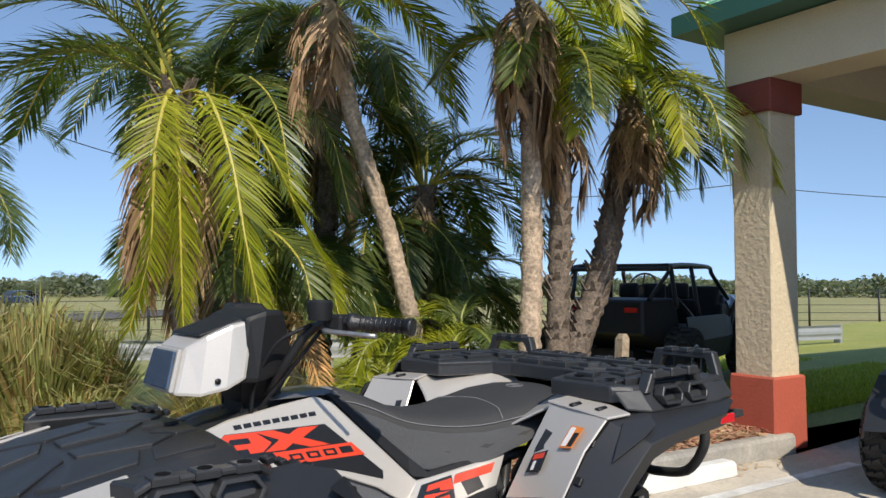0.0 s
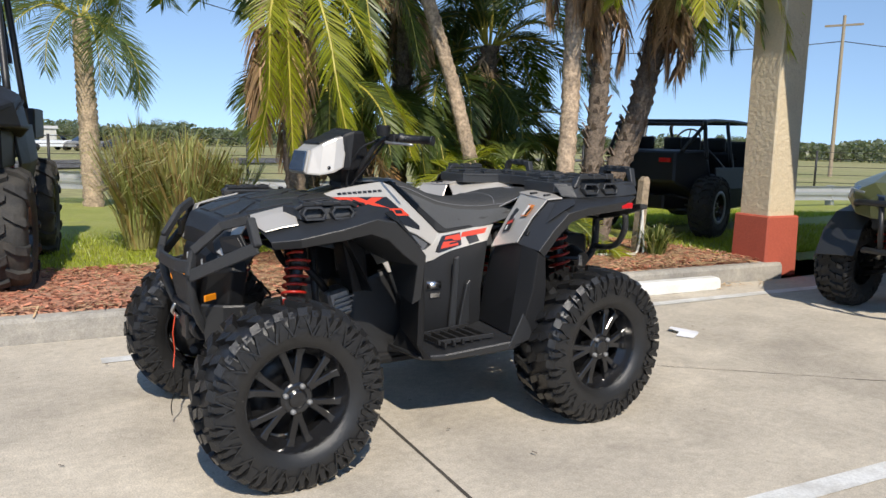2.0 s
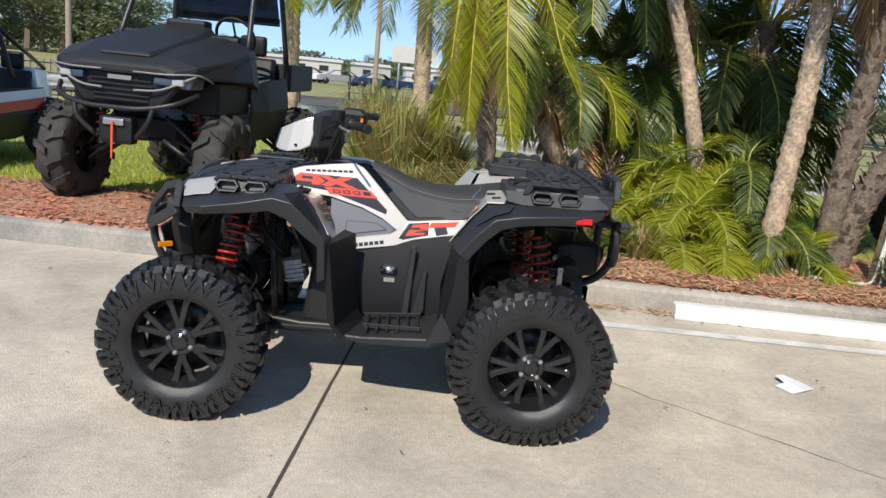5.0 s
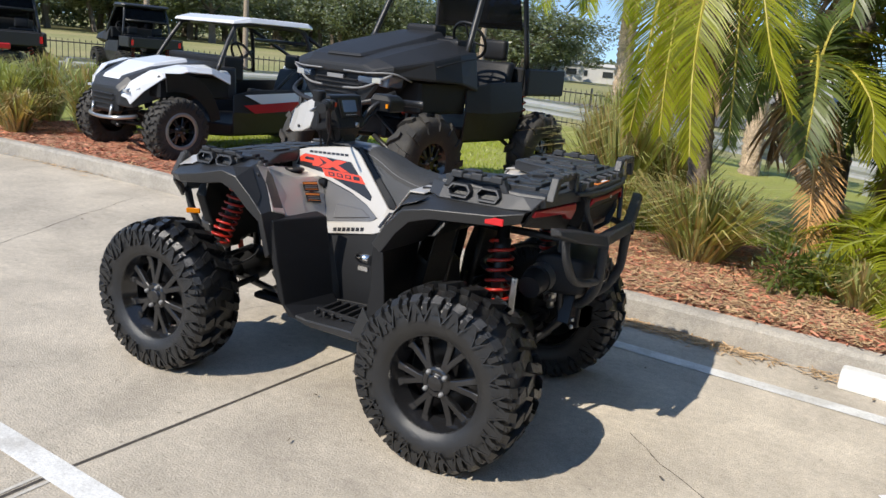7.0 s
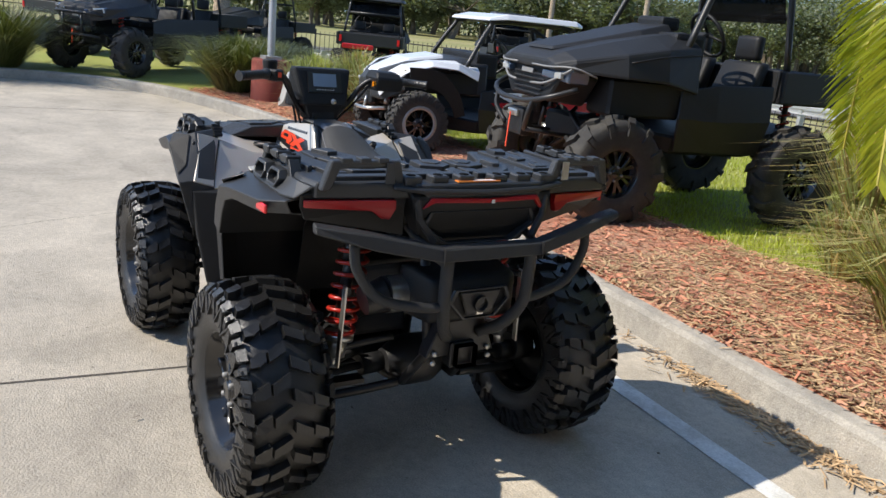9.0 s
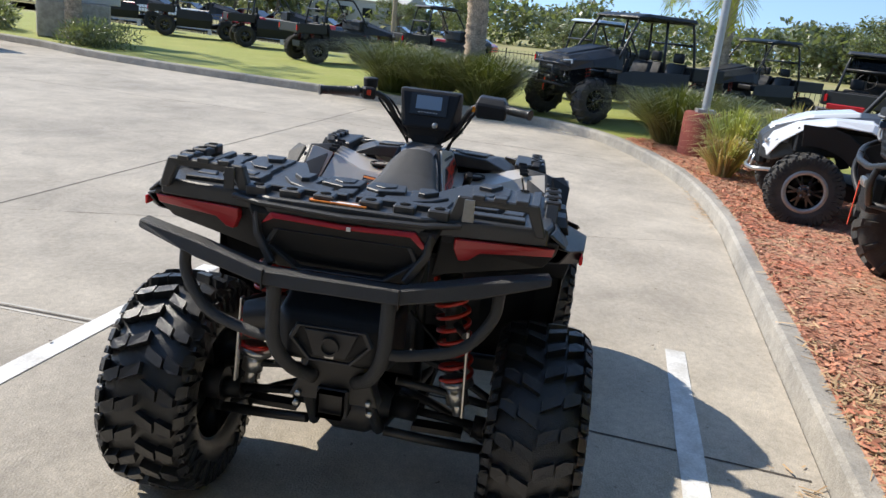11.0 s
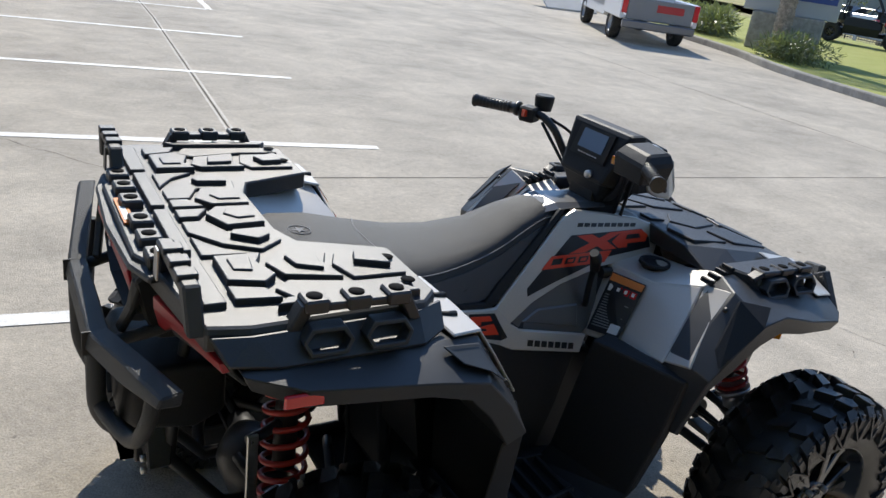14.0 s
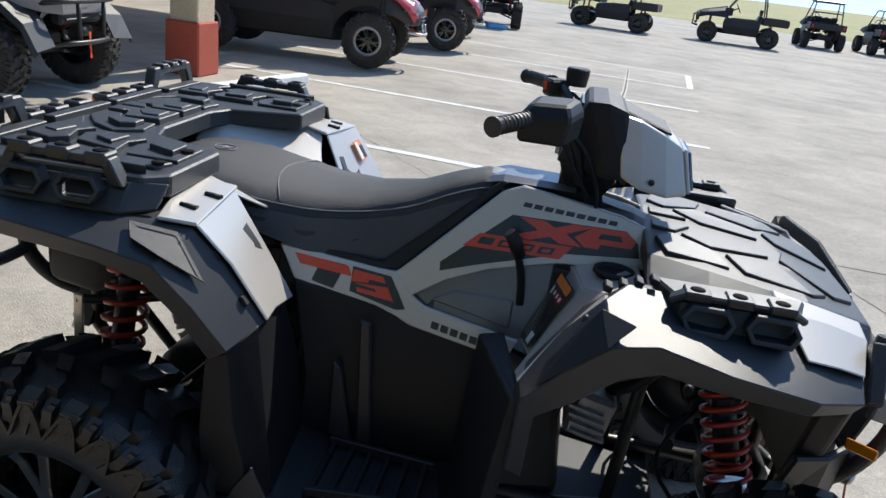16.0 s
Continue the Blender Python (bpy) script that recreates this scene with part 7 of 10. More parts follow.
for y, z in ((-0.10, 0.515), (0.10, 0.515), (-0.105, 0.485), (0.105, 0.485)):
    b = bmesh.new()
    revolve([(1.03, 0), (1.03, 0.010), (1.042, 0.009), (1.042, 0)], "x", 6, b, (0, y, z))
    part("hitch_bolt", b, M_STEEL, hit)

# ---------------------------------------------------------------- side-by-side vehicles
UW_MUD = wheel_set(0.40, 0.25, 0.20, "mud", 7, M_MUDRUBBER, M_RIM)
UW_SPORT = wheel_set(0.37, 0.26, 0.19, "trail", 6, M_MUDRUBBER, M_RIM, M_ALU)
UW_WORK = wheel_set(0.33, 0.26, 0.17, "trail", 6, M_MUDRUBBER, M_RIM)


def hood_line(name, pts, parent, mat, r_=0.007):
    return part(name, tube(curve_pts(pts, 4), r_, None, 6), mat, parent)


def utility_nose(u, f, zh, fl, hw):
    """Flat hood with a brow over a deep grille, wide fenders and a V bumper."""
    b = loft([ring_y(f - 0.44, [(0.30, zh - 0.15), (0.42, zh - 0.18), (0.41, zh - 0.22)]), ring_y(f - 0.34, [(0.36, zh - 0.09), (0.54, zh - 0.14), (0.54, zh - 0.22)]), ring_y(f - 0.02, [(0.42, zh + 0.0), (hw + 0.06, zh - 0.07), (hw + 0.10, zh - 0.23)]),
              ring_y(f + 0.30, [(0.42, zh + 0.07), (hw + 0.06, zh - 0.01), (hw + 0.11, zh - 0.24)]), ring_y(f + 0.62, [(0.38, zh + 0.12), (hw - 0.02, zh + 0.02), (hw + 0.03, zh - 0.30)])])
    hd = part("hood", finish(b, 0.02, 2), M_UTVBLACK, u, "matt black hood")
    b = loft([[(f - 0.36, -0.20, zh - 0.09), (f - 0.36, 0.20, zh - 0.09), (f - 0.34, 0.17, zh - 0.065), (f - 0.34, -0.17, zh - 0.065)], [(f + 0.30, -0.30, zh + 0.06), (f + 0.30, 0.30, zh + 0.06), (f + 0.30, 0.26, zh + 0.105), (f + 0.30, -0.26, zh + 0.105)], [(f + 0.58, -0.26, zh + 0.11), (f + 0.58, 0.26, zh + 0.11), (f + 0.56, 0.22, zh + 0.165), (f + 0.56, -0.22, zh + 0.165)]])
    part("hood_ridge", finish(b, 0.012, 2), M_UTVBLACK, hd)
    part("dash_cowl", finish(box((f + 0.62, 0, zh + 0.17), (0.16, 0.34, 0.10)), 0.03, 2), M_PLASTICD, hd)
    g_ = part("grille", finish(loft([ring_y(f - 0.40, [(0.40, zh - 0.21), (0.46, zh - 0.26), (0.30, zh - 0.44)]), ring_y(f - 0.12, [(0.44, zh - 0.18), (0.50, zh - 0.26), (0.34, zh - 0.46)])]), 0.015), M_PLASTICD, u)
    for i in range(5):
        part("grille_bar", finish(box((f - 0.41, 0, zh - 0.41 + i * 0.036), (0.02, 0.50 - 0.03 * abs(i - 3), 0.012)), 0.003), M_BLACKMETAL, g_)
    part("badge", box((f - 0.425, 0, zh - 0.25), (0.012, 0.18, 0.03)), M_UTVGREY, g_)
    for s in (1, -1):
        hl = part("headlight", finish(loft([[(f - 0.455, s * 0.27, zh - 0.27), (f - 0.455, s * 0.27, zh - 0.23), (f - 0.39, s * 0.27, zh - 0.22), (f - 0.39, s * 0.27, zh - 0.28)], [(f - 0.36, s * 0.50, zh - 0.30), (f - 0.37, s * 0.53, zh - 0.21), (f - 0.22, s * 0.55, zh - 0.21), (f - 0.22, s * 0.53, zh - 0.30)]]), 0.008), M_HEADLENS, u, "clear headlight")
        part("lamp_reflector", finish(box((f - 0.40, s * 0.43, zh - 0.252), (0.03, 0.09, 0.045)), 0.006), M_CLEARLENS, hl)
        hood_line("brow_edge", [(f - 0.455, s * 0.12, zh - 0.20), (f - 0.45, s * 0.36, zh - 0.20), (f - 0.36, s * 0.56, zh - 0.19), (f - 0.20, s * 0.60, zh - 0.24)], hd, M_UTVGREY)
        hood_line("lamp_edge", [(f - 0.45, s * 0.12, zh - 0.33), (f - 0.43, s * 0.32, zh - 0.31), (f - 0.37, s * 0.55, zh - 0.20)], hd, M_UTVGREY, 0.009)
        # inner wheel well
        part("wheel_well", finish(box((f + 0.22, s * (hw - 0.16), zh - 0.36), (0.60, 0.30, 0.26)), 0.02), M_PLASTICD, u)
        hood_line("fender_seam", [(f + 0.0, s * (hw + 0.075), zh - 0.12), (f + 0.28, s * (hw + 0.08), zh - 0.06), (f + 0.60, s * (hw + 0.01), zh - 0.03)], hd, M_PLASTICD, 0.006)
    b = bmesh.new()
    tube(curve_pts([(f - 0.30, -0.54, zh - 0.33), (f - 0.46, -0.44, zh - 0.40), (f - 0.52, -0.22, zh - 0.45), (f - 0.53, 0, zh - 0.455), (f - 0.52, 0.22, zh - 0.45), (f - 0.46, 0.44, zh - 0.40), (f - 0.30, 0.54, zh - 0.33)], 5), 0.019, b, 8)
    for s in (1, -1):
        tube(curve_pts([(f - 0.50, s * 0.30, zh - 0.42), (f - 0.52, s * 0.27, zh - 0.54), (f - 0.48, s * 0.16, fl + 0.06)], 5), 0.019, b, 8)
        tube([(f - 0.48, s * 0.16, fl + 0.06), (f - 0.1, s * 0.16, fl + 0.02)], 0.018, b, 8)
    part("front_bumper", b, M_BLACKMETAL, u)
    b = finish(box((f - 0.44, 0, fl + 0.10), (0.10, 0.26, 0.20)), 0.03, 2)
    wn = part("winch", b, M_PLASTICD, u)
    part("fairlead", finish(box((f - 0.50, 0, fl + 0.16), (0.03, 0.16, 0.05)), 0.012, 2), M_STEEL, wn)
    part("winch_strap", sheet([[(f - 0.522, -0.008, fl + 0.16), (f - 0.53, -0.006, fl - 0.10)], [(f - 0.522, 0.008, fl + 0.16), (f - 0.53, 0.006, fl - 0.10)]], 0.005), M_STRAP, wn)


def sport_nose(u, f, zh, fl, hw, paint, fx, r):
    """Short sloping nose: white brows over black wheel wells, narrow lamps."""
    b = loft([ring_y(f - 0.62, [(0.20, zh - 0.26), (0.27, zh - 0.30), (0.26, zh - 0.44)]), ring_y(f - 0.52, [(0.26, zh - 0.15), (0.36, zh - 0.20), (0.36, zh - 0.46)]), ring_y(f - 0.25, [(0.34, zh - 0.04), (0.46, zh - 0.08), (0.48, zh - 0.34)]),
              ring_y(f + 0.20, [(0.38, zh + 0.03), (0.54, zh - 0.0), (0.56, zh - 0.34)]), ring_y(f + 0.58, [(0.36, zh + 0.05), (hw - 0.06, zh + 0.0), (hw - 0.04, zh - 0.34)])])
    hd = part("hood", finish(b, 0.025, 2), M_PLASTIC, u)
    b = loft([[(f - 0.56, -0.16, zh - 0.19), (f - 0.56, 0.16, zh - 0.19), (f - 0.53, 0.14, zh - 0.14), (f - 0.53, -0.14, zh - 0.14)], [(f - 0.22, -0.27, zh - 0.05), (f - 0.22, 0.27, zh - 0.05), (f - 0.22, 0.24, zh - 0.005), (f - 0.22, -0.24, zh - 0.005)], [(f + 0.16, -0.30, zh + 0.01), (f + 0.16, 0.30, zh + 0.01), (f + 0.16, 0.27, zh + 0.06), (f + 0.16, -0.27, zh + 0.06)]])
    part("hood_panel", finish(b, 0.016, 2), paint, hd, "white hood panel")
    for s in (1, -1):
        # white brow arching over the wheel
        rows_ = [[(f - 0.61, s * 0.28, zh - 0.34), (f - 0.58, s * 0.34, zh - 0.36), (f - 0.56, s * 0.37, zh - 0.42)],
                 [(f - 0.54, s * 0.34, zh - 0.19), (f - 0.50, s * 0.46, zh - 0.21), (f - 0.48, s * 0.50, zh - 0.27)],
                 [(f - 0.36, s * 0.40, zh - 0.07), (f - 0.34, s * 0.56, zh - 0.08), (f - 0.33, s * 0.61, zh - 0.13)],
                 [(f - 0.08, s * 0.44, zh - 0.0), (f - 0.08, s * 0.60, zh - 0.01), (f - 0.08, s * 0.66, zh - 0.055)],
                 [(f + 0.22, s * 0.48, zh + 0.015), (f + 0.22, s * 0.62, zh - 0.01), (f + 0.20, s * 0.67, zh - 0.07)],
                 [(f + 0.46, s * 0.52, zh - 0.01), (f + 0.46, s * 0.63, zh - 0.08), (f + 0.44, s * 0.66, zh - 0.17)]]
        part("fender_brow", finish(sheet(rows_, 0.014), 0.004), paint, u, "white fender brow")
        # black well panel between brow and tyre
        rows_ = [[(fx + (r + 0.10) * math.cos(an) * 1.02, s * (hw + 0.0), r + (r + 0.05) * math.sin(an)), (fx + (r + 0.22) * math.cos(an), s * (hw + 0.02), min(r + (r + 0.26) * math.sin(an), zh - 0.08))] for an in [radians(10 + 92 * k / 7) for k in range(8)]]
        part("fender", finish(sheet(rows_, 0.015), 0.003), M_PLASTICD, u)
        part("wheel_well", finish(box((fx + 0.28, s * (hw - 0.20), zh - 0.22), (0.86, 0.30, 0.24)), 0.02), M_PLASTICD, u)
        hl = part("headlight", finish(loft([[(f - 0.615, s * 0.27, zh - 0.33), (f - 0.60, s * 0.27, zh - 0.28), (f - 0.5, s * 0.27, zh - 0.26), (f - 0.5, s * 0.27, zh - 0.34)], [(f - 0.50, s * 0.47, zh - 0.26), (f - 0.49, s * 0.47, zh - 0.21), (f - 0.40, s * 0.47, zh - 0.20), (f - 0.40, s * 0.47, zh - 0.27)]]), 0.008), M_HEADLENS, u, "narrow clear headlight")
        part("lamp_reflector", finish(box((f - 0.585, s * 0.34, zh - 0.285), (0.03, 0.07, 0.03)), 0.005), M_CLEARLENS, hl)
    g_ = part("grille", finish(box((f - 0.58, 0, zh - 0.42), (0.10, 0.46, 0.22)), 0.03), M_PLASTICD, u)
    for i in range(4):
        part("grille_bar", finish(box((f - 0.635, 0, zh - 0.49 + i * 0.05), (0.02, 0.38, 0.016)), 0.004), M_BLACKMETAL, g_)
    b = bmesh.new()
    tube(curve_pts([(f - 0.46, -0.34, fl + 0.18), (f - 0.64, -0.26, fl + 0.16), (f - 0.69, 0, fl + 0.15), (f - 0.64, 0.26, fl + 0.16), (f - 0.46, 0.34, fl + 0.18)], 5), 0.02, b, 8)
    for s in (1, -1):
        tube([(f - 0.64, s * 0.18, zh - 0.44), (f - 0.665, s * 0.17, fl + 0.16)], 0.016, b, 8)
    part("front_bumper", b, M_STEEL, u)


def utv(name, m, label, paint, wheels, r, wb=2.0, track=1.28, lift=0.0, roof=True, bed=True, rows=1, screen=False, cover=None, accent=None, headlamp=True, cab_h=1.95, group="", flares=True, shell=None, ahead=0.0, nose="plain", shift=0.0, tail=0.52):
    """A two-seat or four-seat side-by-side, nose towards -x, standing on z = 0."""
    u = thing(name, m, label, "side-by-side", group)
    f, a = -wb / 2, wb / 2
    fl = 0.36 + lift
    hw = track / 2 - 0.02
    for x in (f - ahead, a):
        for s in (1, -1):
            wheel(u, wheels, x, s * track / 2, r, s, 20 * s + x * 30)
            b = bmesh.new()
            for xo in (-0.14, 0.14):
                tube([(x + xo, s * 0.18, fl + 0.02), (x + xo * 0.2, s * (track / 2 - 0.13), r - 0.06)], 0.02, b, 6)
                tube([(x + xo, s * 0.20, fl + 0.2), (x + xo * 0.2, s * (track / 2 - 0.13), r + 0.06)], 0.016, b, 6)
            tube([(x, s * 0.1, fl + 0.08), (x, s * (track / 2 - 0.08), r)], 0.02, b, 6)
            part("suspension_arm", b, M_BLACKMETAL, u)
            T, L = Vector((x + 0.03, s * (hw - 0.24), fl + 0.62)), Vector((x, s * (track / 2 - 0.2), r))
            sh = part("shock_absorber", tube([T, L], 0.022, None, 8), M_BLACKMETAL, u)
            part("spring", coil(T.lerp(L, 0.15), T.lerp(L, 0.75), 0.042, 0.008, 7, n=5, steps=10), M_SPRING, sh)
            part("shock_collar", tube([T.lerp(L, 0.76), T.lerp(L, 0.9)], 0.036, None, 8), M_STEEL, sh)
    cab_a = a - 0.35 if bed else a - 0.1
    # floor tub and chassis
    b = loft([[(f - 0.1, -0.25, fl), (f - 0.1, 0.25, fl), (f - 0.1, 0.25, fl + 0.18), (f - 0.1, -0.25, fl + 0.18)], [(f + 0.5, -hw + 0.05, fl - 0.02), (f + 0.5, hw - 0.05, fl - 0.02), (f + 0.5, hw - 0.02, fl + 0.12), (f + 0.5, -hw + 0.02, fl + 0.12)],
              [(a - 0.45, -hw + 0.05, fl - 0.02), (a - 0.45, hw - 0.05, fl - 0.02), (a - 0.45, hw - 0.02, fl + 0.12), (a - 0.45, -hw + 0.02, fl + 0.12)], [(a + 0.3, -0.25, fl + 0.02), (a + 0.3, 0.25, fl + 0.02), (a + 0.3, 0.25, fl + 0.2), (a + 0.3, -0.25, fl + 0.2)]])
    part("chassis", finish(b, 0.02), M_PLASTICD, u)
    # hood
    zh = fl + 0.72
    if nose == "plain":
        b = loft([ring_y(f - 0.47, [(0.24, zh - 0.15), (0.32, zh - 0.20), (0.30, zh - 0.34)]), ring_y(f - 0.38, [(0.34, zh - 0.08), (0.48, zh - 0.15), (0.46, zh - 0.32)]), ring_y(f - 0.08, [(0.40, zh - 0.01), (hw + 0.0, zh - 0.10), (hw + 0.06, zh - 0.22)]),
                  ring_y(f + 0.40, [(0.40, zh + 0.09), (hw + 0.0, zh - 0.01), (hw + 0.06, zh - 0.22)]), ring_y(f + 0.60, [(0.38, zh + 0.12), (hw - 0.06, zh + 0.02), (hw, zh - 0.25)])])
        hood_ = part("hood", finish(b, 0.016, 2), shell or paint, u)
        b = bmesh.new()
        loft([[(f - 0.30, -0.22, zh - 0.07), (f - 0.30, 0.22, zh - 0.07), (f - 0.28, 0.20, zh - 0.035), (f - 0.28, -0.20, zh - 0.035)], [(f + 0.52, -0.30, zh + 0.09), (f + 0.52, 0.30, zh + 0.09), (f + 0.50, 0.26, zh + 0.15), (f + 0.50, -0.26, zh + 0.15)]], b)
        part("hood_ridge", finish(b, 0.012), paint, hood_)
        if accent:
            for s in (1, -1):
                part("hood_edge", flat_bar([(f - 0.40, s * 0.45, zh - 0.14), (f - 0.08, s * (hw - 0.04), zh - 0.075), (f + 0.40, s * (hw - 0.04), zh + 0.015), (f + 0.60, s * (hw - 0.10), zh + 0.04)], 0.05, 0.10), paint, hood_)
        # grille, lamps, bumper
        g_ = part("grille", finish(box((f - 0.40, 0, zh - 0.30), (0.10, 0.62, 0.24)), 0.02), M_PLASTICD, u)
        for i in range(4):
            part("grille_bar", finish(box((f - 0.455, 0, zh - 0.38 + i * 0.05), (0.02, 0.5, 0.018)), 0.004), M_BLACKMETAL, g_)
        part("badge", box((f - 0.47, 0, zh - 0.27), (0.012, 0.13, 0.03)), M_ALU, g_)
        for s in (1, -1):
            if headlamp:
                hl = part("headlight", finish(loft([[(f - 0.495, s * 0.20, zh - 0.22), (f - 0.50, s * 0.20, zh - 0.17), (f - 0.42, s * 0.24, zh - 0.14), (f - 0.42, s * 0.24, zh - 0.24)], [(f - 0.36, s * 0.50, zh - 0.20), (f - 0.36, s * 0.50, zh - 0.13), (f - 0.30, s * 0.50, zh - 0.11), (f - 0.30, s * 0.50, zh - 0.22)]]), 0.006), M_HEADLENS, u, "clear headlight")
                part("lamp_reflector", finish(prism([(f - 0.46, s * 0.36, zh - 0.145), (f - 0.38, s * 0.505, zh - 0.125), (f - 0.375, s * 0.515, zh - 0.20), (f - 0.385, s * 0.50, zh - 0.20), (f - 0.39, s * 0.49, zh - 0.145), (f - 0.455, s * 0.37, zh - 0.16)], (-0.012, 0, 0)), 0.002), M_CLEARLENS, hl)
            # fender flares
            for x in (f - ahead, a) if flares else ():
                rows_ = []
                for k in range(7):
                    an = radians(15 + 150 * k / 6)
                    rr = r + 0.16
                    rows_.append([(x - rr * math.cos(an) * 0.95, s * (hw - 0.22), r + lift * 0.6 + rr * math.sin(an)), (x - rr * math.cos(an), s * (hw + 0.06), r + lift * 0.6 + rr * math.sin(an) - 0.02), (x - rr * math.cos(an) * 0.97, s * (hw + 0.08), r + lift * 0.6 + rr * math.sin(an) - 0.07)])
                part("fender", finish(sheet(rows_, 0.012)), M_PLASTIC, u)
        b = bmesh.new()
        for z, w in ((zh - 0.22, 0.42), (fl + 0.16, 0.34)):
            tube(curve_pts([(f - 0.36, -w - 0.04, z - 0.03), (f - 0.52, -w + 0.06, z), (f - 0.56, 0, z), (f - 0.52, w - 0.06, z), (f - 0.36, w + 0.04, z - 0.03)], 4), 0.022, b, 8)
        for s in (1, -1):
            tube([(f - 0.54, s * 0.2, zh - 0.22), (f - 0.54, s * 0.18, fl + 0.16)], 0.02, b, 8)
        part("front_bumper", b, M_BLACKMETAL, u)
        b = bmesh.new()
        tube([(f - 0.44, -0.1, fl + 0.24), (f - 0.44, 0.1, fl + 0.24)], 0.05, b, 10)
        wn = part("winch", b, M_BLACKMETAL, u)
        part("winch_hook", sheet([[(f - 0.53, 0.0, fl + 0.24), (f - 0.54, 0.01, fl + 0.02)], [(f - 0.53, 0.03, fl + 0.24), (f - 0.54, 0.03, fl + 0.02)]], 0.006), M_STRAP, wn)
    elif nose == "utility":
        utility_nose(u, f, zh, fl, hw)
    else:
        sport_nose(u, f, zh, fl, hw, paint, f - ahead, r)
    for s in (1, -1):
        # door
        b = sheet([[(f + 0.50, s * hw, zh - 0.28), (f + 0.8, s * (hw + 0.02), zh - 0.22), (cab_a, s * (hw + 0.02), zh - 0.20)], [(f + 0.48, s * (hw + 0.03), fl + 0.25), (f + 0.8, s * (hw + 0.05), fl + 0.24), (cab_a, s * (hw + 0.05), fl + 0.26)], [(f + 0.52, s * (hw - 0.02), fl), (f + 0.8, s * (hw - 0.02), fl), (cab_a, s * (hw - 0.02), fl)]], 0.02)
        d_ = part("door", finish(b, 0.008), M_UTVBLACK, u)
        if accent:
            part("door_stripe", prism([(f + 0.62, s * (hw + 0.035), fl + 0.44), (cab_a - 0.02, s * (hw + 0.035), fl + 0.51), (cab_a - 0.02, s * (hw + 0.05), fl + 0.36), (f + 0.95, s * (hw + 0.05), fl + 0.30)], (0, s * 0.008, 0)), paint, d_)
            part("door_graphic", prism([(f + 0.6, s * (hw + 0.045), fl + 0.33), (cab_a - 0.05, s * (hw + 0.055), fl + 0.42), (cab_a - 0.1, s * (hw + 0.055), fl + 0.31), (f + 0.75, s * (hw + 0.05), fl + 0.24)], (0, s * 0.012, 0)), accent, d_)
    # rear body or bed
    if bed:
        bz = fl + 0.42
        b = bmesh.new()
        x0, x1 = cab_a + 0.08, a + tail
        box(((x0 + x1) / 2, 0, bz), (x1 - x0, 2 * hw, 0.05), bm=b)
        part("bed_floor", b, M_PLASTICD, u)
        for s in (1, -1):
            part("bed_side", finish(box(((x0 + x1) / 2, s * hw, bz + 0.10), (x1 - x0, 0.06, 0.24)), 0.012), M_UTVBLACK, u)
        part("tailgate", finish(box((x1, 0, bz + 0.10), (0.05, 2 * hw - 0.1, 0.23)), 0.012), paint, u)
        part("bed_front", finish(box((x0, 0, bz + 0.10), (0.05, 2 * hw - 0.06, 0.24)), 0.012), M_UTVBLACK, u)
        for s in (1, -1):
            part("tail_lamp", box((x1 + 0.03, s * (hw - 0.06), bz + 0.1), (0.02, 0.05, 0.12)), M_LENSB, u)
    else:
        b = loft([[(cab_a, -hw, fl + 0.1), (cab_a, hw, fl + 0.1), (cab_a, hw - 0.1, zh), (cab_a, -hw + 0.1, zh)], [(a + 0.38, -0.40, fl + 0.35), (a + 0.38, 0.40, fl + 0.35), (a + 0.34, 0.38, zh - 0.02), (a + 0.34, -0.38, zh - 0.02)]])
        part("rear_body", finish(b, 0.02), paint if rows < 2 else M_UTVBLACK, u)
        for s in (1, -1):
            part("tail_lamp", box((a + 0.385, s * 0.28, zh - 0.12), (0.02, 0.14, 0.05)), M_LENSB, u)
    # cabin
    for k in range(rows):
        xs = (f + 1.05 + k * 0.85) if rows > 1 else (cab_a - 0.33)
        for s in (1, -1):
            st_ = part("seat", finish(loft([[(xs - 0.25, s * 0.30 - 0.23, fl + 0.30), (xs - 0.25, s * 0.30 + 0.23, fl + 0.30), (xs - 0.25, s * 0.30 + 0.22, fl + 0.42), (xs - 0.25, s * 0.30 - 0.22, fl + 0.42)], [(xs + 0.22, s * 0.30 - 0.23, fl + 0.26), (xs + 0.22, s * 0.30 + 0.23, fl + 0.26), (xs + 0.22, s * 0.30 + 0.22, fl + 0.38), (xs + 0.22, s * 0.30 - 0.22, fl + 0.38)]]), 0.03, 2, True), M_PLASTICD, u, "black padded seat")
            part("seat_back", finish(loft([[(xs + 0.15, s * 0.30 - 0.23, fl + 0.34), (xs + 0.15, s * 0.30 + 0.23, fl + 0.34), (xs + 0.26, s * 0.30 + 0.23, fl + 0.34), (xs + 0.26, s * 0.30 - 0.23, fl + 0.34)], [(xs + 0.26, s * 0.30 - 0.21, fl + 0.68), (xs + 0.26, s * 0.30 + 0.21, fl + 0.68), (xs + 0.36, s * 0.30 + 0.21, fl + 0.68), (xs + 0.36, s * 0.30 - 0.21, fl + 0.68)]]), 0.03, 2, True), M_PLASTICD, st_)
            part("headrest", finish(box((xs + 0.31, s * 0.30, fl + 0.78), (0.08, 0.24, 0.18)), 0.03, 2, True), M_PLASTICD, st_)
    part("dashboard", finish(box((f + 0.58, 0, zh - 0.02), (0.26, 2 * hw - 0.2, 0.26)), 0.03, 2), M_PLASTICD, u)
    b = bmesh.new()
    sc, sn = Vector((f + 0.86, -0.30, zh + 0.12)), Vector((-0.85, 0, -0.5)).normalized()
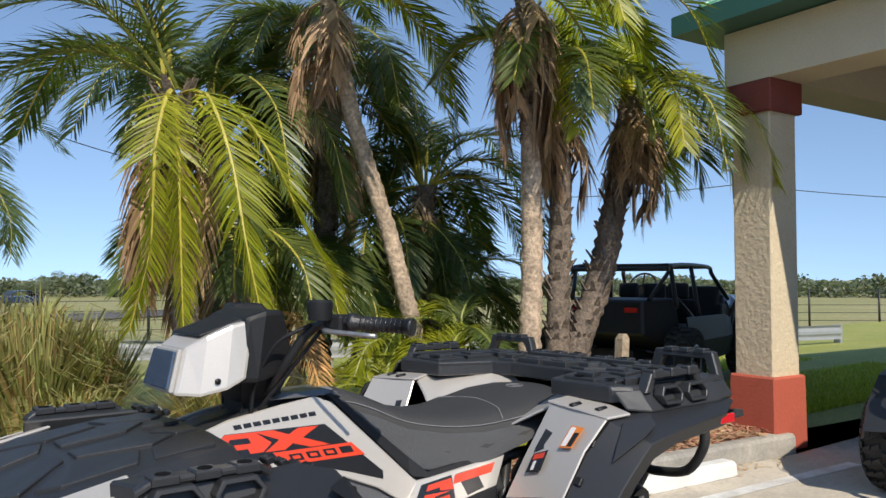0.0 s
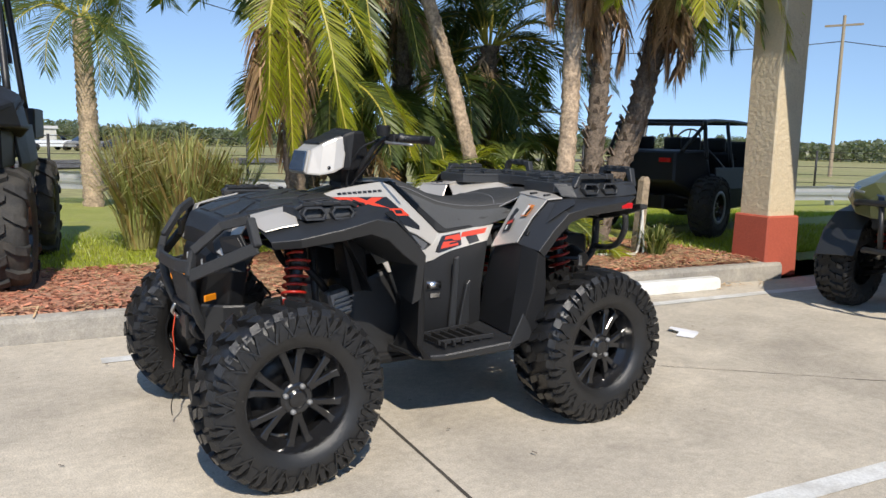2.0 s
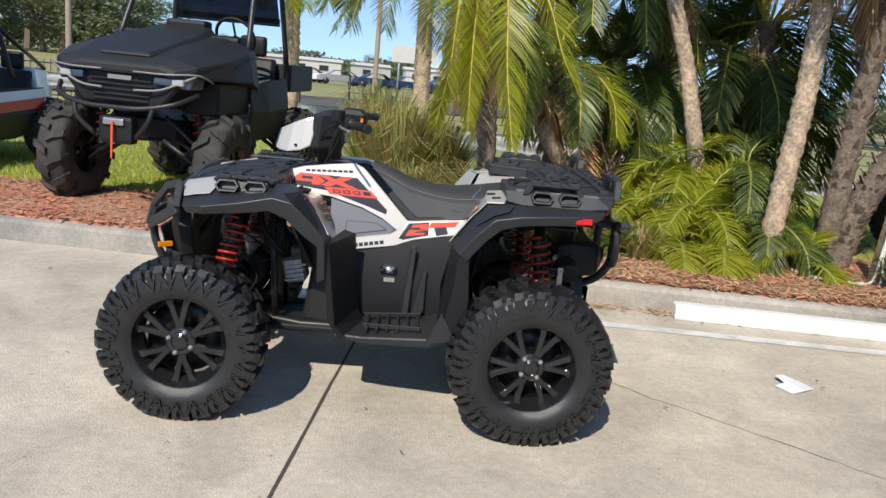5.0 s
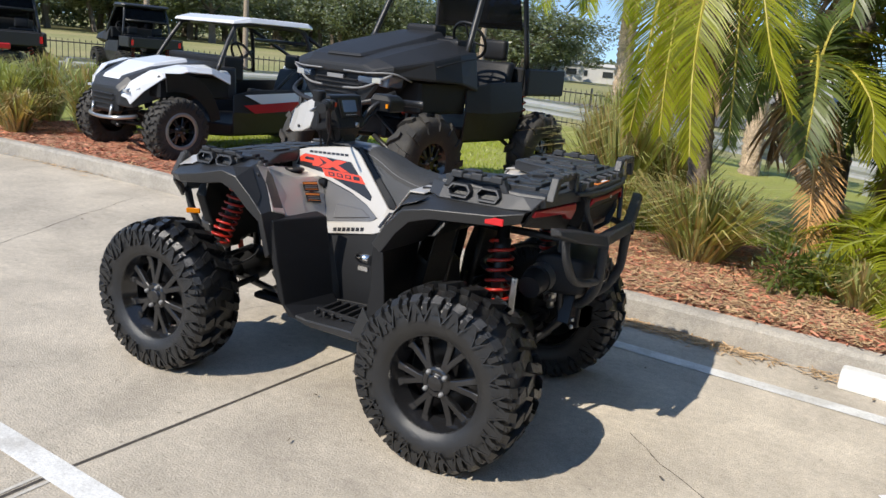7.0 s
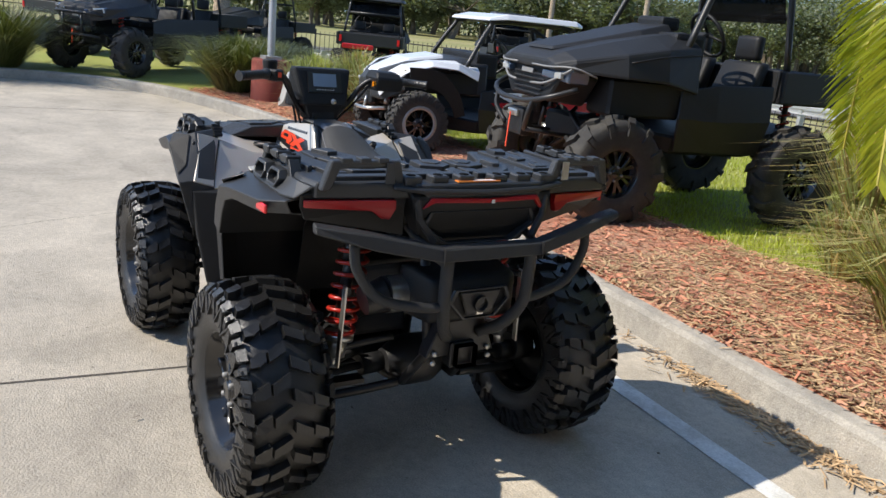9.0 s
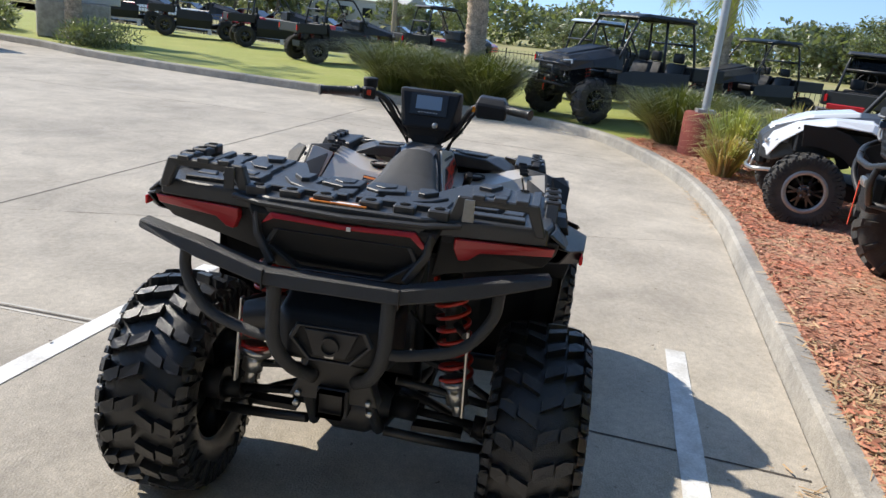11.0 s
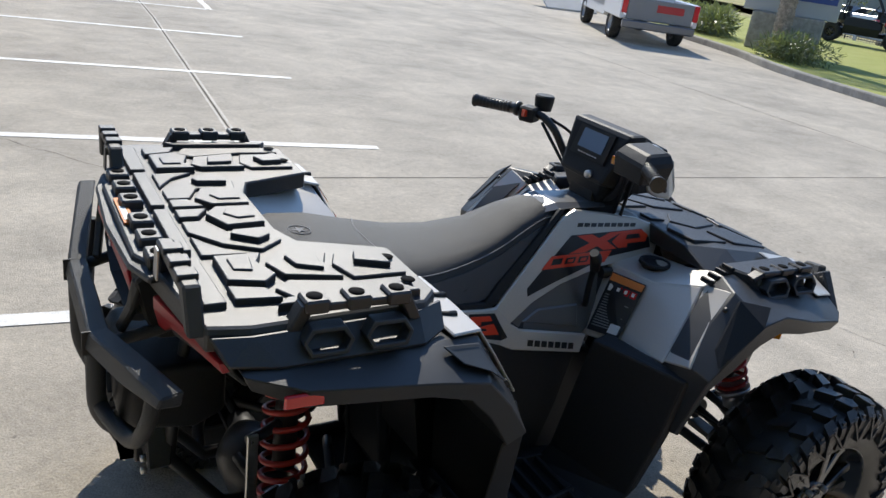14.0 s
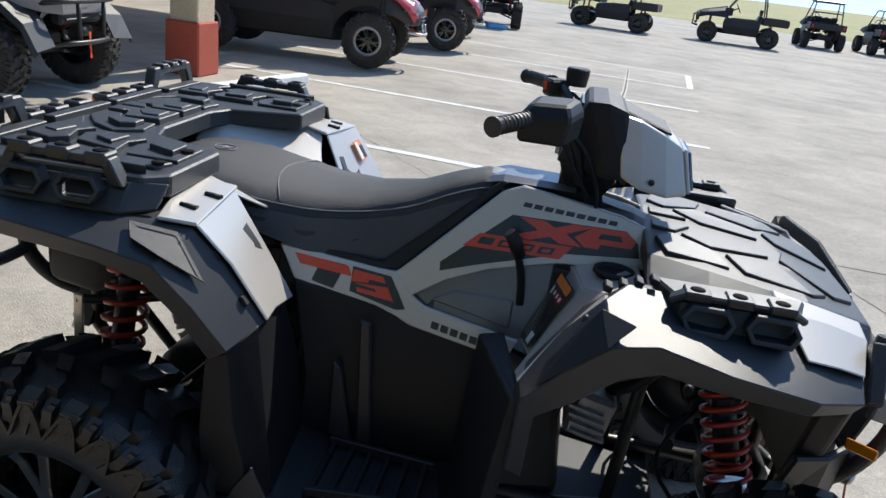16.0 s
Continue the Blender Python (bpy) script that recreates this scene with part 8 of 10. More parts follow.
    e1 = Vector((0, 1, 0))
    e2 = sn.cross(e1)
    tube([sc + 0.17 * (math.cos(2 * math.pi * k / 20) * e1 + math.sin(2 * math.pi * k / 20) * e2) for k in range(20)], 0.014, b, 6, closed=True)
    tube([sc, sc + sn * 0.3], 0.02, b, 6)
    for an in (0.3, 2.84, 4.71):
        tube([sc, sc + 0.17 * (math.cos(an) * e1 + math.sin(an) * e2)], 0.01, b, 5)
    part("steering_wheel", b, M_PLASTICD, u)
    # cage
    zt = cab_h + lift
    xf, xb = f + 0.95 + shift, cab_a + 0.02 + shift * 1.9
    cage = part("roll_cage", tube([(xb - 0.12, -hw + 0.12, zt), (xb - 0.12, hw - 0.12, zt)], 0.023, None, 8), M_BLACKMETAL, u)
    bar_at = lambda pts, r_: part("cage_tube", tube(pts, r_, None, 8), M_BLACKMETAL, cage)
    for s in (1, -1):
        bar_at(curve_pts([(f + 0.48 + shift * 0.6, s * (hw - 0.03), zh - 0.05), (xf - 0.1, s * (hw - 0.12), zt - 0.10), (xf + 0.06, s * (hw - 0.14), zt), (xb - 0.12, s * (hw - 0.14), zt), (xb + 0.02, s * (hw - 0.12), zt - 0.1), (xb + 0.12, s * (hw - 0.04), zh - 0.1)], 5), 0.025)
        if rows > 1:
            bar_at([((xf + xb) / 2, s * (hw - 0.14), zt), ((xf + xb) / 2, s * (hw - 0.02), fl + 0.3)], 0.025)
        if not bed:
            bar_at([(xb - 0.05, s * (hw - 0.14), zt - 0.02), (a + 0.25, s * 0.42, zh - 0.02)], 0.022)
            bar_at([(xb - 0.6, s * (hw - 0.02), fl + 0.42), (xb + 0.05, s * (hw - 0.10), zt - 0.3)], 0.018)
    for x, z in ((xf + 0.06, zt), (xb + 0.10, zh + 0.3)):
        bar_at([(x, -hw + 0.12, z), (x, hw - 0.12, z)], 0.023)
    if roof:
        b = loft([[(xf - 0.12, -hw + 0.08, zt), (xf - 0.12, hw - 0.08, zt), (xf - 0.10, hw - 0.10, zt + 0.035), (xf - 0.10, -hw + 0.10, zt + 0.035)], [(xf + 0.1, -hw + 0.04, zt + 0.025), (xf + 0.1, hw - 0.04, zt + 0.025), (xf + 0.1, hw - 0.08, zt + 0.085), (xf + 0.1, -hw + 0.08, zt + 0.085)],
                  [(xb, -hw + 0.04, zt + 0.025), (xb, hw - 0.04, zt + 0.025), (xb, hw - 0.08, zt + 0.085), (xb, -hw + 0.08, zt + 0.085)], [(xb + 0.1, -hw + 0.1, zt + 0.015), (xb + 0.1, hw - 0.1, zt + 0.015), (xb + 0.1, hw - 0.12, zt + 0.05), (xb + 0.1, -hw + 0.12, zt + 0.05)]])
        part("roof", finish(b, 0.01), cover or M_PLASTIC, u)
    if screen:
        w_ = None if nose == "utility" else part("windscreen", sheet([[(f + 0.50, -hw + 0.06, zh + 0.10), (f + 0.50, hw - 0.06, zh + 0.10)], [(xf - 0.02, -hw + 0.16, zt - 0.02), (xf - 0.02, hw - 0.16, zt - 0.02)]], 0.006), M_TINT, u, "tinted windscreen")
        if w_:
            w_.visible_shadow = False
        w2 = part("rear_screen", sheet([[(xb + 0.06, -hw + 0.10, zh + 0.25), (xb + 0.06, hw - 0.10, zh + 0.25)], [(xb - 0.04, -hw + 0.16, zt - 0.02), (xb - 0.04, hw - 0.16, zt - 0.02)]], 0.006), M_TINT, u, "tinted rear screen")
        w2.visible_shadow = False
    return u


UW_BEAD = wheel_set(0.335, 0.25, 0.185, "trail", 6, M_MUDRUBBER, M_RIM, M_ALU)
UW_TALL = wheel_set(0.40, 0.225, 0.18, "mud", 7, M_MUDRUBBER, M_RIM)
U1 = utv("utility_vehicle", pose(-1.85, 3.83, 0.12, 0, 0, 79) @ Matrix.Scale(1.08, 4), "black utility side-by-side with tall mud tyres, parked on mulch", M_UTVBLACK, UW_TALL, 0.40, wb=1.64, track=1.24, lift=0.19, screen=True, cab_h=1.95, flares=False, nose="utility", tail=0.36)
U2 = utv("sport_vehicle", pose(-4.66, 4.21, 0.13, 0, 0, 80), "white and black sport side-by-side with red stripes and beadlock wheels", M_UTVWHITE, UW_BEAD, 0.335, wb=2.25, track=1.30, lift=-0.10, bed=False, accent=M_UTVRED, cover=M_UTVWHITE, cab_h=1.54, shell=M_PLASTIC, ahead=0.22, nose="sport", shift=-0.30)
U3 = utv("four_seat_vehicle", pose(6.82, 3.95, 0.13, 0, 0, 198), "dark blue four-seat side-by-side in the shade of palms", M_UTVBLUE, UW_SPORT, 0.37, wb=2.5, track=1.4, lift=-0.05, bed=False, rows=2, roof=False, cab_h=1.42, nose="sport")
U4 = utv("green_vehicle", pose(5.33, -0.31, 0.0, 0, 0, 3), "olive green side-by-side parked under the canopy", M_UTVGREEN, UW_WORK, 0.33, wb=1.9, track=1.3, roof=False, cab_h=1.7)
# row on the lawn beyond the far kerb
WK = utv("work_vehicle", pose(-18.8, -5.5, 0.13, 0, 0, 312), "black utility side-by-side with a cargo bed, parked on the lawn", M_UTVBLACK, UW_WORK, 0.33, wb=2.0, track=1.3, roof=False, group="vehicles on the lawn", cab_h=1.70, flares=False)
WK2 = utv("work_vehicle", pose(-20.6, -2.9, 0.13, 0, 0, 305), "black utility side-by-side with a dark roof, parked on the lawn", M_UTVBLACK, UW_WORK, 0.33, wb=2.0, track=1.3, roof=True, group="vehicles on the lawn", cab_h=1.75, flares=False)
copy_thing(WK, pose(-22.4, -8.7, 0.13, 0, 0, 300))
copy_thing(WK, pose(-23.6, -11.9, 0.13, 0, 0, 295))
copy_thing(WK, pose(-25.4, -15.6, 0.13, 0, 0, 300))
U5 = utv("crew_vehicle", pose(-12.15, 1.75, 0.13, 0, 0, 126), "dark four-seat side-by-side with a long black canopy", M_UTVBLACK, UW_MUD, 0.40, wb=2.5, track=1.4, lift=0.10, rows=2, roof=True, group="vehicles on the lawn", cab_h=1.75, flares=False)
U6 = utv("blue_top_vehicle", pose(-16.2, 1.6, 0.13, 0, 0, 300), "side-by-side with a pale blue canvas top", M_UTVBLACK, UW_WORK, 0.33, wb=2.0, track=1.3, cover=M_BLUETOP, group="vehicles on the lawn", cab_h=1.75, flares=False)
copy_thing(WK2, pose(-16.4, 5.0, 0.13, 0, 0, 120))
U9 = utv("cab_vehicle", pose(-12.6, 6.4, 0.13, 0, 0, 328), "black cab utility vehicle with a red tail on the lawn", M_UTVBLACK, UW_WORK, 0.33, wb=1.9, track=1.3, group="vehicles on the lawn", cab_h=1.62, flares=False, screen=True, tail=0.42)
tail_ = part("tail_panel", finish(box((1.40, -0.22, 0.74), (0.05, 0.62, 0.10)), 0.015), M_UTVRED, U9, "red tail panel")
U10 = utv("cab_vehicle", pose(-14.8, 11.4, 0.1, 0, 0, 338), "black cab utility vehicle parked beside the fence", M_UTVBLACK, UW_WORK, 0.33, wb=1.9, track=1.3, group="vehicles on the lawn", cab_h=1.70, flares=False, screen=True, tail=0.42)
# under and beyond the canopy
U7 = utv("red_vehicle", pose(3.8, -9.4, 0.0, 0, 0, 5), "red sport side-by-side with chunky tyres under the canopy", M_UTVRED, UW_SPORT, 0.40, wb=2.2, track=1.45, bed=False, roof=True, cab_h=1.7, group="vehicles by the building", nose="sport")
U8 = utv("tan_vehicle", pose(5.55, -4.45, 0.0, 0, 0, 3), "grey side-by-side with a steel front bumper under the canopy", M_UTVGREY, UW_SPORT, 0.37, wb=2.1, track=1.4, roof=True, cab_h=1.75, group="vehicles by the building")
copy_thing(U7, pose(3.4, -12.9, 0.0, 0, 0, 8))
copy_thing(WK, pose(3.6, -16.2, 0.0, 0, 0, 12))
copy_thing(WK, pose(-1.1, -27.2, 0.0, 0, 0, 168))
copy_thing(WK, pose(-5.4, -27.6, 0.0, 0, 0, 172))
for i in range(6):
    copy_thing(WK if i % 2 else WK2, pose(-9.5 - i * 2.7, -33.0 - (i % 3) * 0.7, 0.0, 0, 0, 85 + i * 4))
for i in range(4):
    copy_thing(U8 if i % 2 else WK, pose(2.4 + i * 2.2, -21.5 - i * 0.6, 0.0, 0, 0, 95))


# ---------------------------------------------------------------- pickup, ramp, sign, lamp base, post and hose
def pickup(m):
    p = thing("pickup_truck", m, "white crew-cab pickup truck with red and dark tailgate graphics", "pickup truck")
    ws = wheel_set(0.40, 0.26, 0.23, "trail", 5, M_MUDRUBBER, M_ALU)
    for x in (-1.85, 1.85):
        for s in (1, -1):
            wheel(p, ws, x, s * 0.86, 0.40, s)
    b = loft([ring_y(-2.85, [(0.70, 1.05), (0.88, 0.98), (0.92, 0.55)]), ring_y(-2.7, [(0.75, 1.13), (0.93, 1.05), (0.97, 0.50)]), ring_y(-1.35, [(0.78, 1.20), (0.97, 1.08), (1.0, 0.50)]), ring_y(-1.2, [(0.78, 1.20), (0.97, 1.08), (1.0, 0.50)]), ring_y(1.0, [(0.80, 1.20), (0.99, 1.10), (1.0, 0.50)])])
    part("body", finish(b, 0.03, 2), M_CARWHITE, p)
    b = loft([ring_y(-1.25, [(0.72, 1.22), (0.80, 1.16)]), ring_y(-0.55, [(0.62, 1.86), (0.74, 1.76)]), ring_y(0.65, [(0.62, 1.88), (0.74, 1.76)]), ring_y(0.98, [(0.70, 1.22), (0.82, 1.16)])])
    cab = part("cab", finish(b, 0.03, 2), M_CARWHITE, p)
    for s in (1, -1):
        for x0, x1 in ((-0.85, -0.12), (-0.05, 0.62)):
            part("side_window", prism([(x0 - 0.12, s * 0.795, 1.28), (x1, s * 0.795, 1.28), (x1 - 0.03, s * 0.745, 1.70), (x0 + 0.15, s * 0.745, 1.70)], (0, s * 0.02, 0)), M_CARGLASS, cab)
    part("rear_window", prism([(0.93, -0.62, 1.32), (0.93, 0.62, 1.32), (0.75, 0.55, 1.72), (0.75, -0.55, 1.72)], (0.02, 0, 0.006)), M_CARGLASS, cab)
    b = bmesh.new()
    for s in (1, -1):
        box((1.95, s * 0.97, 0.88), (1.95, 0.10, 0.56), bm=b)
    box((1.95, 0, 0.66), (1.95, 1.9, 0.06), bm=b)
    part("bed", finish(b, 0.02), M_CARWHITE, p)
    tg = part("tailgate", finish(box((2.93, 0, 0.88), (0.08, 1.72, 0.54)), 0.02), M_UTVGREY, p)
    part("tailgate_graphic", box((2.975, 0.25, 0.95), (0.012, 0.7, 0.18)), M_UTVRED, tg)
    part("rear_bumper", finish(box((3.02, 0, 0.50), (0.16, 1.9, 0.20)), 0.03), M_GREYPAINT, p)
    for s in (1, -1):
        part("tail_lamp", finish(box((2.94, s * 0.93, 0.95), (0.06, 0.13, 0.40)), 0.01), M_LENSB, p)
        part("side_graphic", box((0.4, s * 1.004, 0.85), (2.0, 0.006, 0.20)), M_UTVRED if s > 0 else M_UTVGREY, p)
    return p


pickup(pose(-13.1, -14.0, 0, 0, 0, 62) @ Matrix.Scale(0.87, 4))
b = bmesh.new()
loft([[(-0.9, -0.9, 0.0), (0.9, -0.9, 0.0), (0.9, -0.9, 0.06), (-0.9, -0.9, 0.06)], [(-0.9, 0.9, 0.95), (0.9, 0.9, 0.95), (0.9, 0.9, 1.05), (-0.9, 0.9, 1.05)]], b)
rmp = part("trailer_ramp", finish(b, 0.01), M_BUILDWHITE)
rmp.matrix_basis = pose(-15.2, -19.6, 0, 0, 0, 170)
tagged(rmp, "pale loading ramp of a trailer behind the pickup", "ramp")

sg = thing("monument_sign", pose(-16.3, -11.8, 0.13, 0, 0, 36), "stone-based roadside sign with a blue and white face", "sign")
part("sign_base", finish(box((0, 0, 0.45), (0.6, 1.7, 0.9)), 0.03), M_STONE, sg)
fc = part("sign_face", finish(box((0, 0, 1.75), (0.35, 2.2, 1.7)), 0.02), M_BUILDWHITE, sg)
part("sign_panel", box((0.19, 0, 1.55), (0.02, 2.0, 0.55)), M_SIGNBLUE, fc)
for i in range(7):
    part("wordmark_bar", box((0.205, -0.78 + i * 0.26, 1.55), (0.012, 0.18, 0.30)), M_WHITE, fc)

lp_ = thing("lamp_post", pose(-8.2, 2.55, 0.08), "grey lamp post on a round maroon-painted concrete base", "lamp post")
b = bmesh.new()
revolve([(0, 0.0), (0, 0.27), (0.64, 0.27), (0.67, 0.25), (0.67, 0)], "z", 28, b)
part("base", b, M_MAROON, lp_, smooth_angle=40)
b = bmesh.new()
box((0, 0, 0.69), (0.24, 0.24, 0.05), bm=b)
tube([(0, 0, 0.68), (0, 0, 6.5)], [0.055, 0.045], b, 12)
part("pole", b, M_GALV, lp_, smooth_angle=40)
part("lamp_head", finish(box((0.35, 0, 6.55), (0.8, 0.3, 0.14)), 0.03), M_UTVGREY, lp_)

wp = thing("timber_post", SITE @ pose(3.75, 2.62, 0.13), "weathered timber post with a white hose hung on it", "post")
part("post", finish(loft([[(-0.045, -0.045, -0.02), (0.045, -0.045, -0.02), (0.045, 0.045, -0.02), (-0.045, 0.045, -0.02)], [(0.01, -0.045, 0.74), (0.09, -0.045, 0.74), (0.09, 0.045, 0.74), (0.01, 0.045, 0.74)], [(0.03, -0.03, 0.78), (0.08, -0.03, 0.78), (0.08, 0.03, 0.78), (0.03, 0.03, 0.78)]]), 0.006), M_WOODPOST, wp)
hz = bmesh.new()
tube(curve_pts([(0.0, -0.06, 0.48), (-0.03, -0.09, 0.30), (-0.05, -0.08, 0.08), (-0.16, -0.12, 0.045), (-0.45, -0.02, 0.045), (-0.62, 0.12, 0.05), (-0.5, -0.10, 0.05), (-0.2, -0.18, 0.045), (0.0, -0.10, 0.05), (-0.02, -0.10, 0.30), (-0.01, -0.07, 0.50)], 7), 0.011, hz, 8)
hs = part("hose", hz, M_PVC)
hs.matrix_basis = SITE @ pose(3.75, 2.62, 0.13)
tagged(hs, "thin white hose looped round a timber post", "hose")
blu = part("blue_bag", finish(box((0, 0, 0.07), (0.5, 0.35, 0.14)), 0.05, 2), M_BLUETARP)
blu.matrix_basis = pose(2.1, -19.8, 0, 0, 0, 20)
tagged(blu, "small blue bag lying on the concrete", "bag")

# ---------------------------------------------------------------- palms
def frond_mesh(path, leaf, n, rng, mats, droop=0.35, fold=0.5, start=0.14, ragged=0.0, width=0.022, order=0.3):
    """One feather frond: a stem and many narrow leaflets hanging from it. mats: leaf, stem."""
    pts = curve_pts(path, 8)
    verts, faces, idx = [], [], []
    L = [0.0]
    for p, q in zip(pts, pts[1:]):
        L.append(L[-1] + (q - p).length)
    tot = L[-1]

    def at(t):
        d = t * tot
        for k in range(len(pts) - 1):
            if L[k + 1] >= d:
                f = (d - L[k]) / max(1e-6, L[k + 1] - L[k])
                return pts[k].lerp(pts[k + 1], f), (pts[k + 1] - pts[k]).normalized()
        return pts[-1], (pts[-1] - pts[-2]).normalized()

    # stem
    up0 = Vector((0, 0, 1))
    ring = None
    for k in range(0, 13):
        p, d = at(k / 12)
        s = d.cross(up0)
        if s.length < 0.15:
            s = d.cross(Vector((0.6, -0.8, 0)))
        s.normalize()
        n2 = s.cross(d).normalized()
        w = 0.016 * (1 - 0.8 * k / 12) + 0.003
        base = len(verts)
        verts += [p + s * w, p + n2 * w * 0.7, p - s * w, p - n2 * w * 0.7]
        if ring is not None:
            for j in range(4):
                faces.append((ring + j, ring + (j + 1) % 4, base + (j + 1) % 4, base + j))
                idx.append(1)
        ring = base
    for k in range(n):
        t = start + (1 - start) * (k + rng.uniform(-order, order)) / n
        t = min(max(t, 0.02), 0.995)
        p, d = at(t)
        s = d.cross(up0)
        if s.length < 0.25:
            s = d.cross(Vector((0.55, -0.83, 0.0)))
        s.normalize()
        nn = s.cross(d).normalized()
        ln = leaf * (0.35 + 0.65 * math.sin(math.pi * min(1, 0.18 + 0.82 * (t - start) / (1 - start)) ** 0.9)) * rng.uniform(0.85, 1.1)
        for sg_ in (1, -1):
            if rng.random() < ragged:
                continue
            fw = 0.55 + 0.75 * t + rng.uniform(-0.12, 0.12)
            way = (s * sg_ + d * fw + nn * (fold * rng.uniform(0.2, 1.0)) ).normalized()
            g1 = Vector((0, 0, -1)) * droop * rng.uniform(0.6, 1.3)
            mid = p + way * ln * 0.5 + g1 * ln * 0.12
            tip = p + way * ln * 0.96 + g1 * ln * 0.5
            wv = (d - way * d.dot(way)).normalized() * width * rng.uniform(0.7, 1.15)
            b0 = len(verts)
            verts += [p - wv * 0.4, p + wv * 0.4, mid + wv * 0.62, mid - wv * 0.62, tip]
            faces += [(b0, b0 + 1, b0 + 2, b0 + 3), (b0 + 3, b0 + 2, b0 + 4)]
            idx += [0, 0]
    me = bpy.data.meshes.new("frond")
    me.from_pydata([tuple(v) for v in verts], [], faces)
    for m in mats:
        me.materials.append(m)
    me.polygons.foreach_set("material_index", idx)
    return me


def trunk_bm(path, r0, r1, rng, rough=0.012, step=0.05):
    """A ringed trunk with stubs of old leaf bases."""
    pts = resample(curve_pts(path, 10), step)
    rows = []
    b = bmesh.new()
    m = len(pts)
    for i, p in enumerate(pts):
        d = (pts[min(i + 1, m - 1)] - pts[max(i - 1, 0)]).normalized()
        s = d.cross(Vector((0.3, 1, 0))).normalized()
        u = s.cross(d)
        r = r0 + (r1 - r0) * i / (m - 1)
        bump_ = 1.0 + (0.10 if i % 2 else -0.02)
        rows.append([b.verts.new(p + (s * math.cos(a) + u * math.sin(a)) * r * bump_ * (1 + rng.uniform(-0.07, 0.07))) for a in [2 * math.pi * k / 12 for k in range(12)]])
    for r_0, r_1 in zip(rows, rows[1:]):
        for k in range(12):
            b.faces.new((r_0[k], r_0[(k + 1) % 12], r_1[(k + 1) % 12], r_1[k]))
    b.faces.new(rows[0][::-1])
    b.faces.new(rows[-1])
    return b


def stubs_bm(path, r, rng, count, t0, t1, length):
    """Old leaf bases standing off the trunk."""
    pts = curve_pts(path, 10)
    b = bmesh.new()
    for k in range(count):
        t = rng.uniform(t0, t1)
        p = pts[int(t * (len(pts) - 1))]
        a = rng.uniform(0, 6.28)
        o = Vector((math.cos(a), math.sin(a), 0))
        q = Vector((-math.sin(a), math.cos(a), 0))
        w = rng.uniform(0.015, 0.035)
        l = length * rng.uniform(0.5, 1.3)
        e = p + o * (r + l * 0.55) + Vector((0, 0, l))
        base = p + o * r * 0.9
        loft([[base - q * w, base + q * w, base + q * w + Vector((0, 0, 0.02)) - o * 0.01, base - q * w + Vector((0, 0, 0.02)) - o * 0.01], [e - q * w * 0.5, e + q * w * 0.5, e + q * w * 0.5 - o * 0.012, e - q * w * 0.5 - o * 0.012]], b)
    return b


# fronds in sun take the bright leaf copy, the rest the darker one
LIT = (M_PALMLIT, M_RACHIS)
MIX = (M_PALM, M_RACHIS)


def palm(name, path, r0, r1, label, fronds, seed, leaf=0.42, length=1.9, dead=0, mats=None, trunk_mat=None, extra=(), stub=(0.6, 1.0, 60), group="palm clump", boot=0.10, spread=(10, 80), n=46, skirt_len=1.0, az=None, lit=0.0):
    rng = random.Random(seed)
    p_ = thing(name, None, label, "palm tree", group)
    mats = mats or (M_PALM, M_RACHIS)
    part("trunk", trunk_bm(path, r0, r1, rng), trunk_mat or M_TRUNK, p_, smooth_angle=70)
    if stub:
        tagged(part("leaf_base_fringe", stubs_bm(path, r1, rng, stub[2], stub[0], stub[1], boot), M_TRUNKD, p_), kind="stuff")
    top = Vector(path[-1])
    for k in range(fronds):
        a = (2 * math.pi * k * 0.382 + rng.uniform(-0.3, 0.3)) if az is None else rng.uniform(*az)
        el = radians(spread[0] + (spread[1] - spread[0]) * ((k * 0.618) % 1.0))
        ln = length * rng.uniform(0.8, 1.15)
        o = Vector((math.cos(a), math.sin(a), 0))
        p0 = top + o * 0.05
        p1 = top + (o * math.cos(el) + Vector((0, 0, math.sin(el)))) * ln * 0.33
        sag = 0.55 - 0.35 * math.sin(el)
        p2 = p1 + (o * math.cos(el - 0.6) + Vector((0, 0, math.sin(el - 0.6 - sag * 0.5)))) * ln * 0.36
        p3 = p2 + (o * math.cos(el - 1.3) * 0.8 + Vector((0, 0, math.sin(el - 1.35 - sag)))) * ln * 0.34
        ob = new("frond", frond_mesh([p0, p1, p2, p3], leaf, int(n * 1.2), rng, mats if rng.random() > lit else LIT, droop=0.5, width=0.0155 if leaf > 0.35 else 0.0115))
        ob.parent = p_
    for path2, lf, nn, mt in extra:
        ob = new("frond", frond_mesh([Vector(q) for q in path2], lf, nn, rng, mt, droop=0.45, fold=0.45, width=0.0115, order=0.25))
        ob.parent = p_
    for k in range(dead):
        a = rng.uniform(0, 6.28)
        o = Vector((math.cos(a), math.sin(a), 0))
        ln = skirt_len * rng.uniform(0.7, 1.25)
        zz = rng.uniform(0, 0.45)
        b0 = top + Vector((0, 0, -0.05 - zz))
        ob = new("dead_frond", frond_mesh([b0, b0 + o * 0.16 + Vector((0, 0, -0.10)), b0 + o * 0.22 + Vector((0, 0, -0.5 * ln)), b0 + o * 0.16 + Vector((0, 0, -ln))], 0.26, 26, rng, (M_PALMDRY, M_PALMDRY), droop=1.6, fold=0.1, ragged=0.2, width=0.022))
        ob.parent = p_
        tagged(ob, "brown dead frond hanging")
    return p_


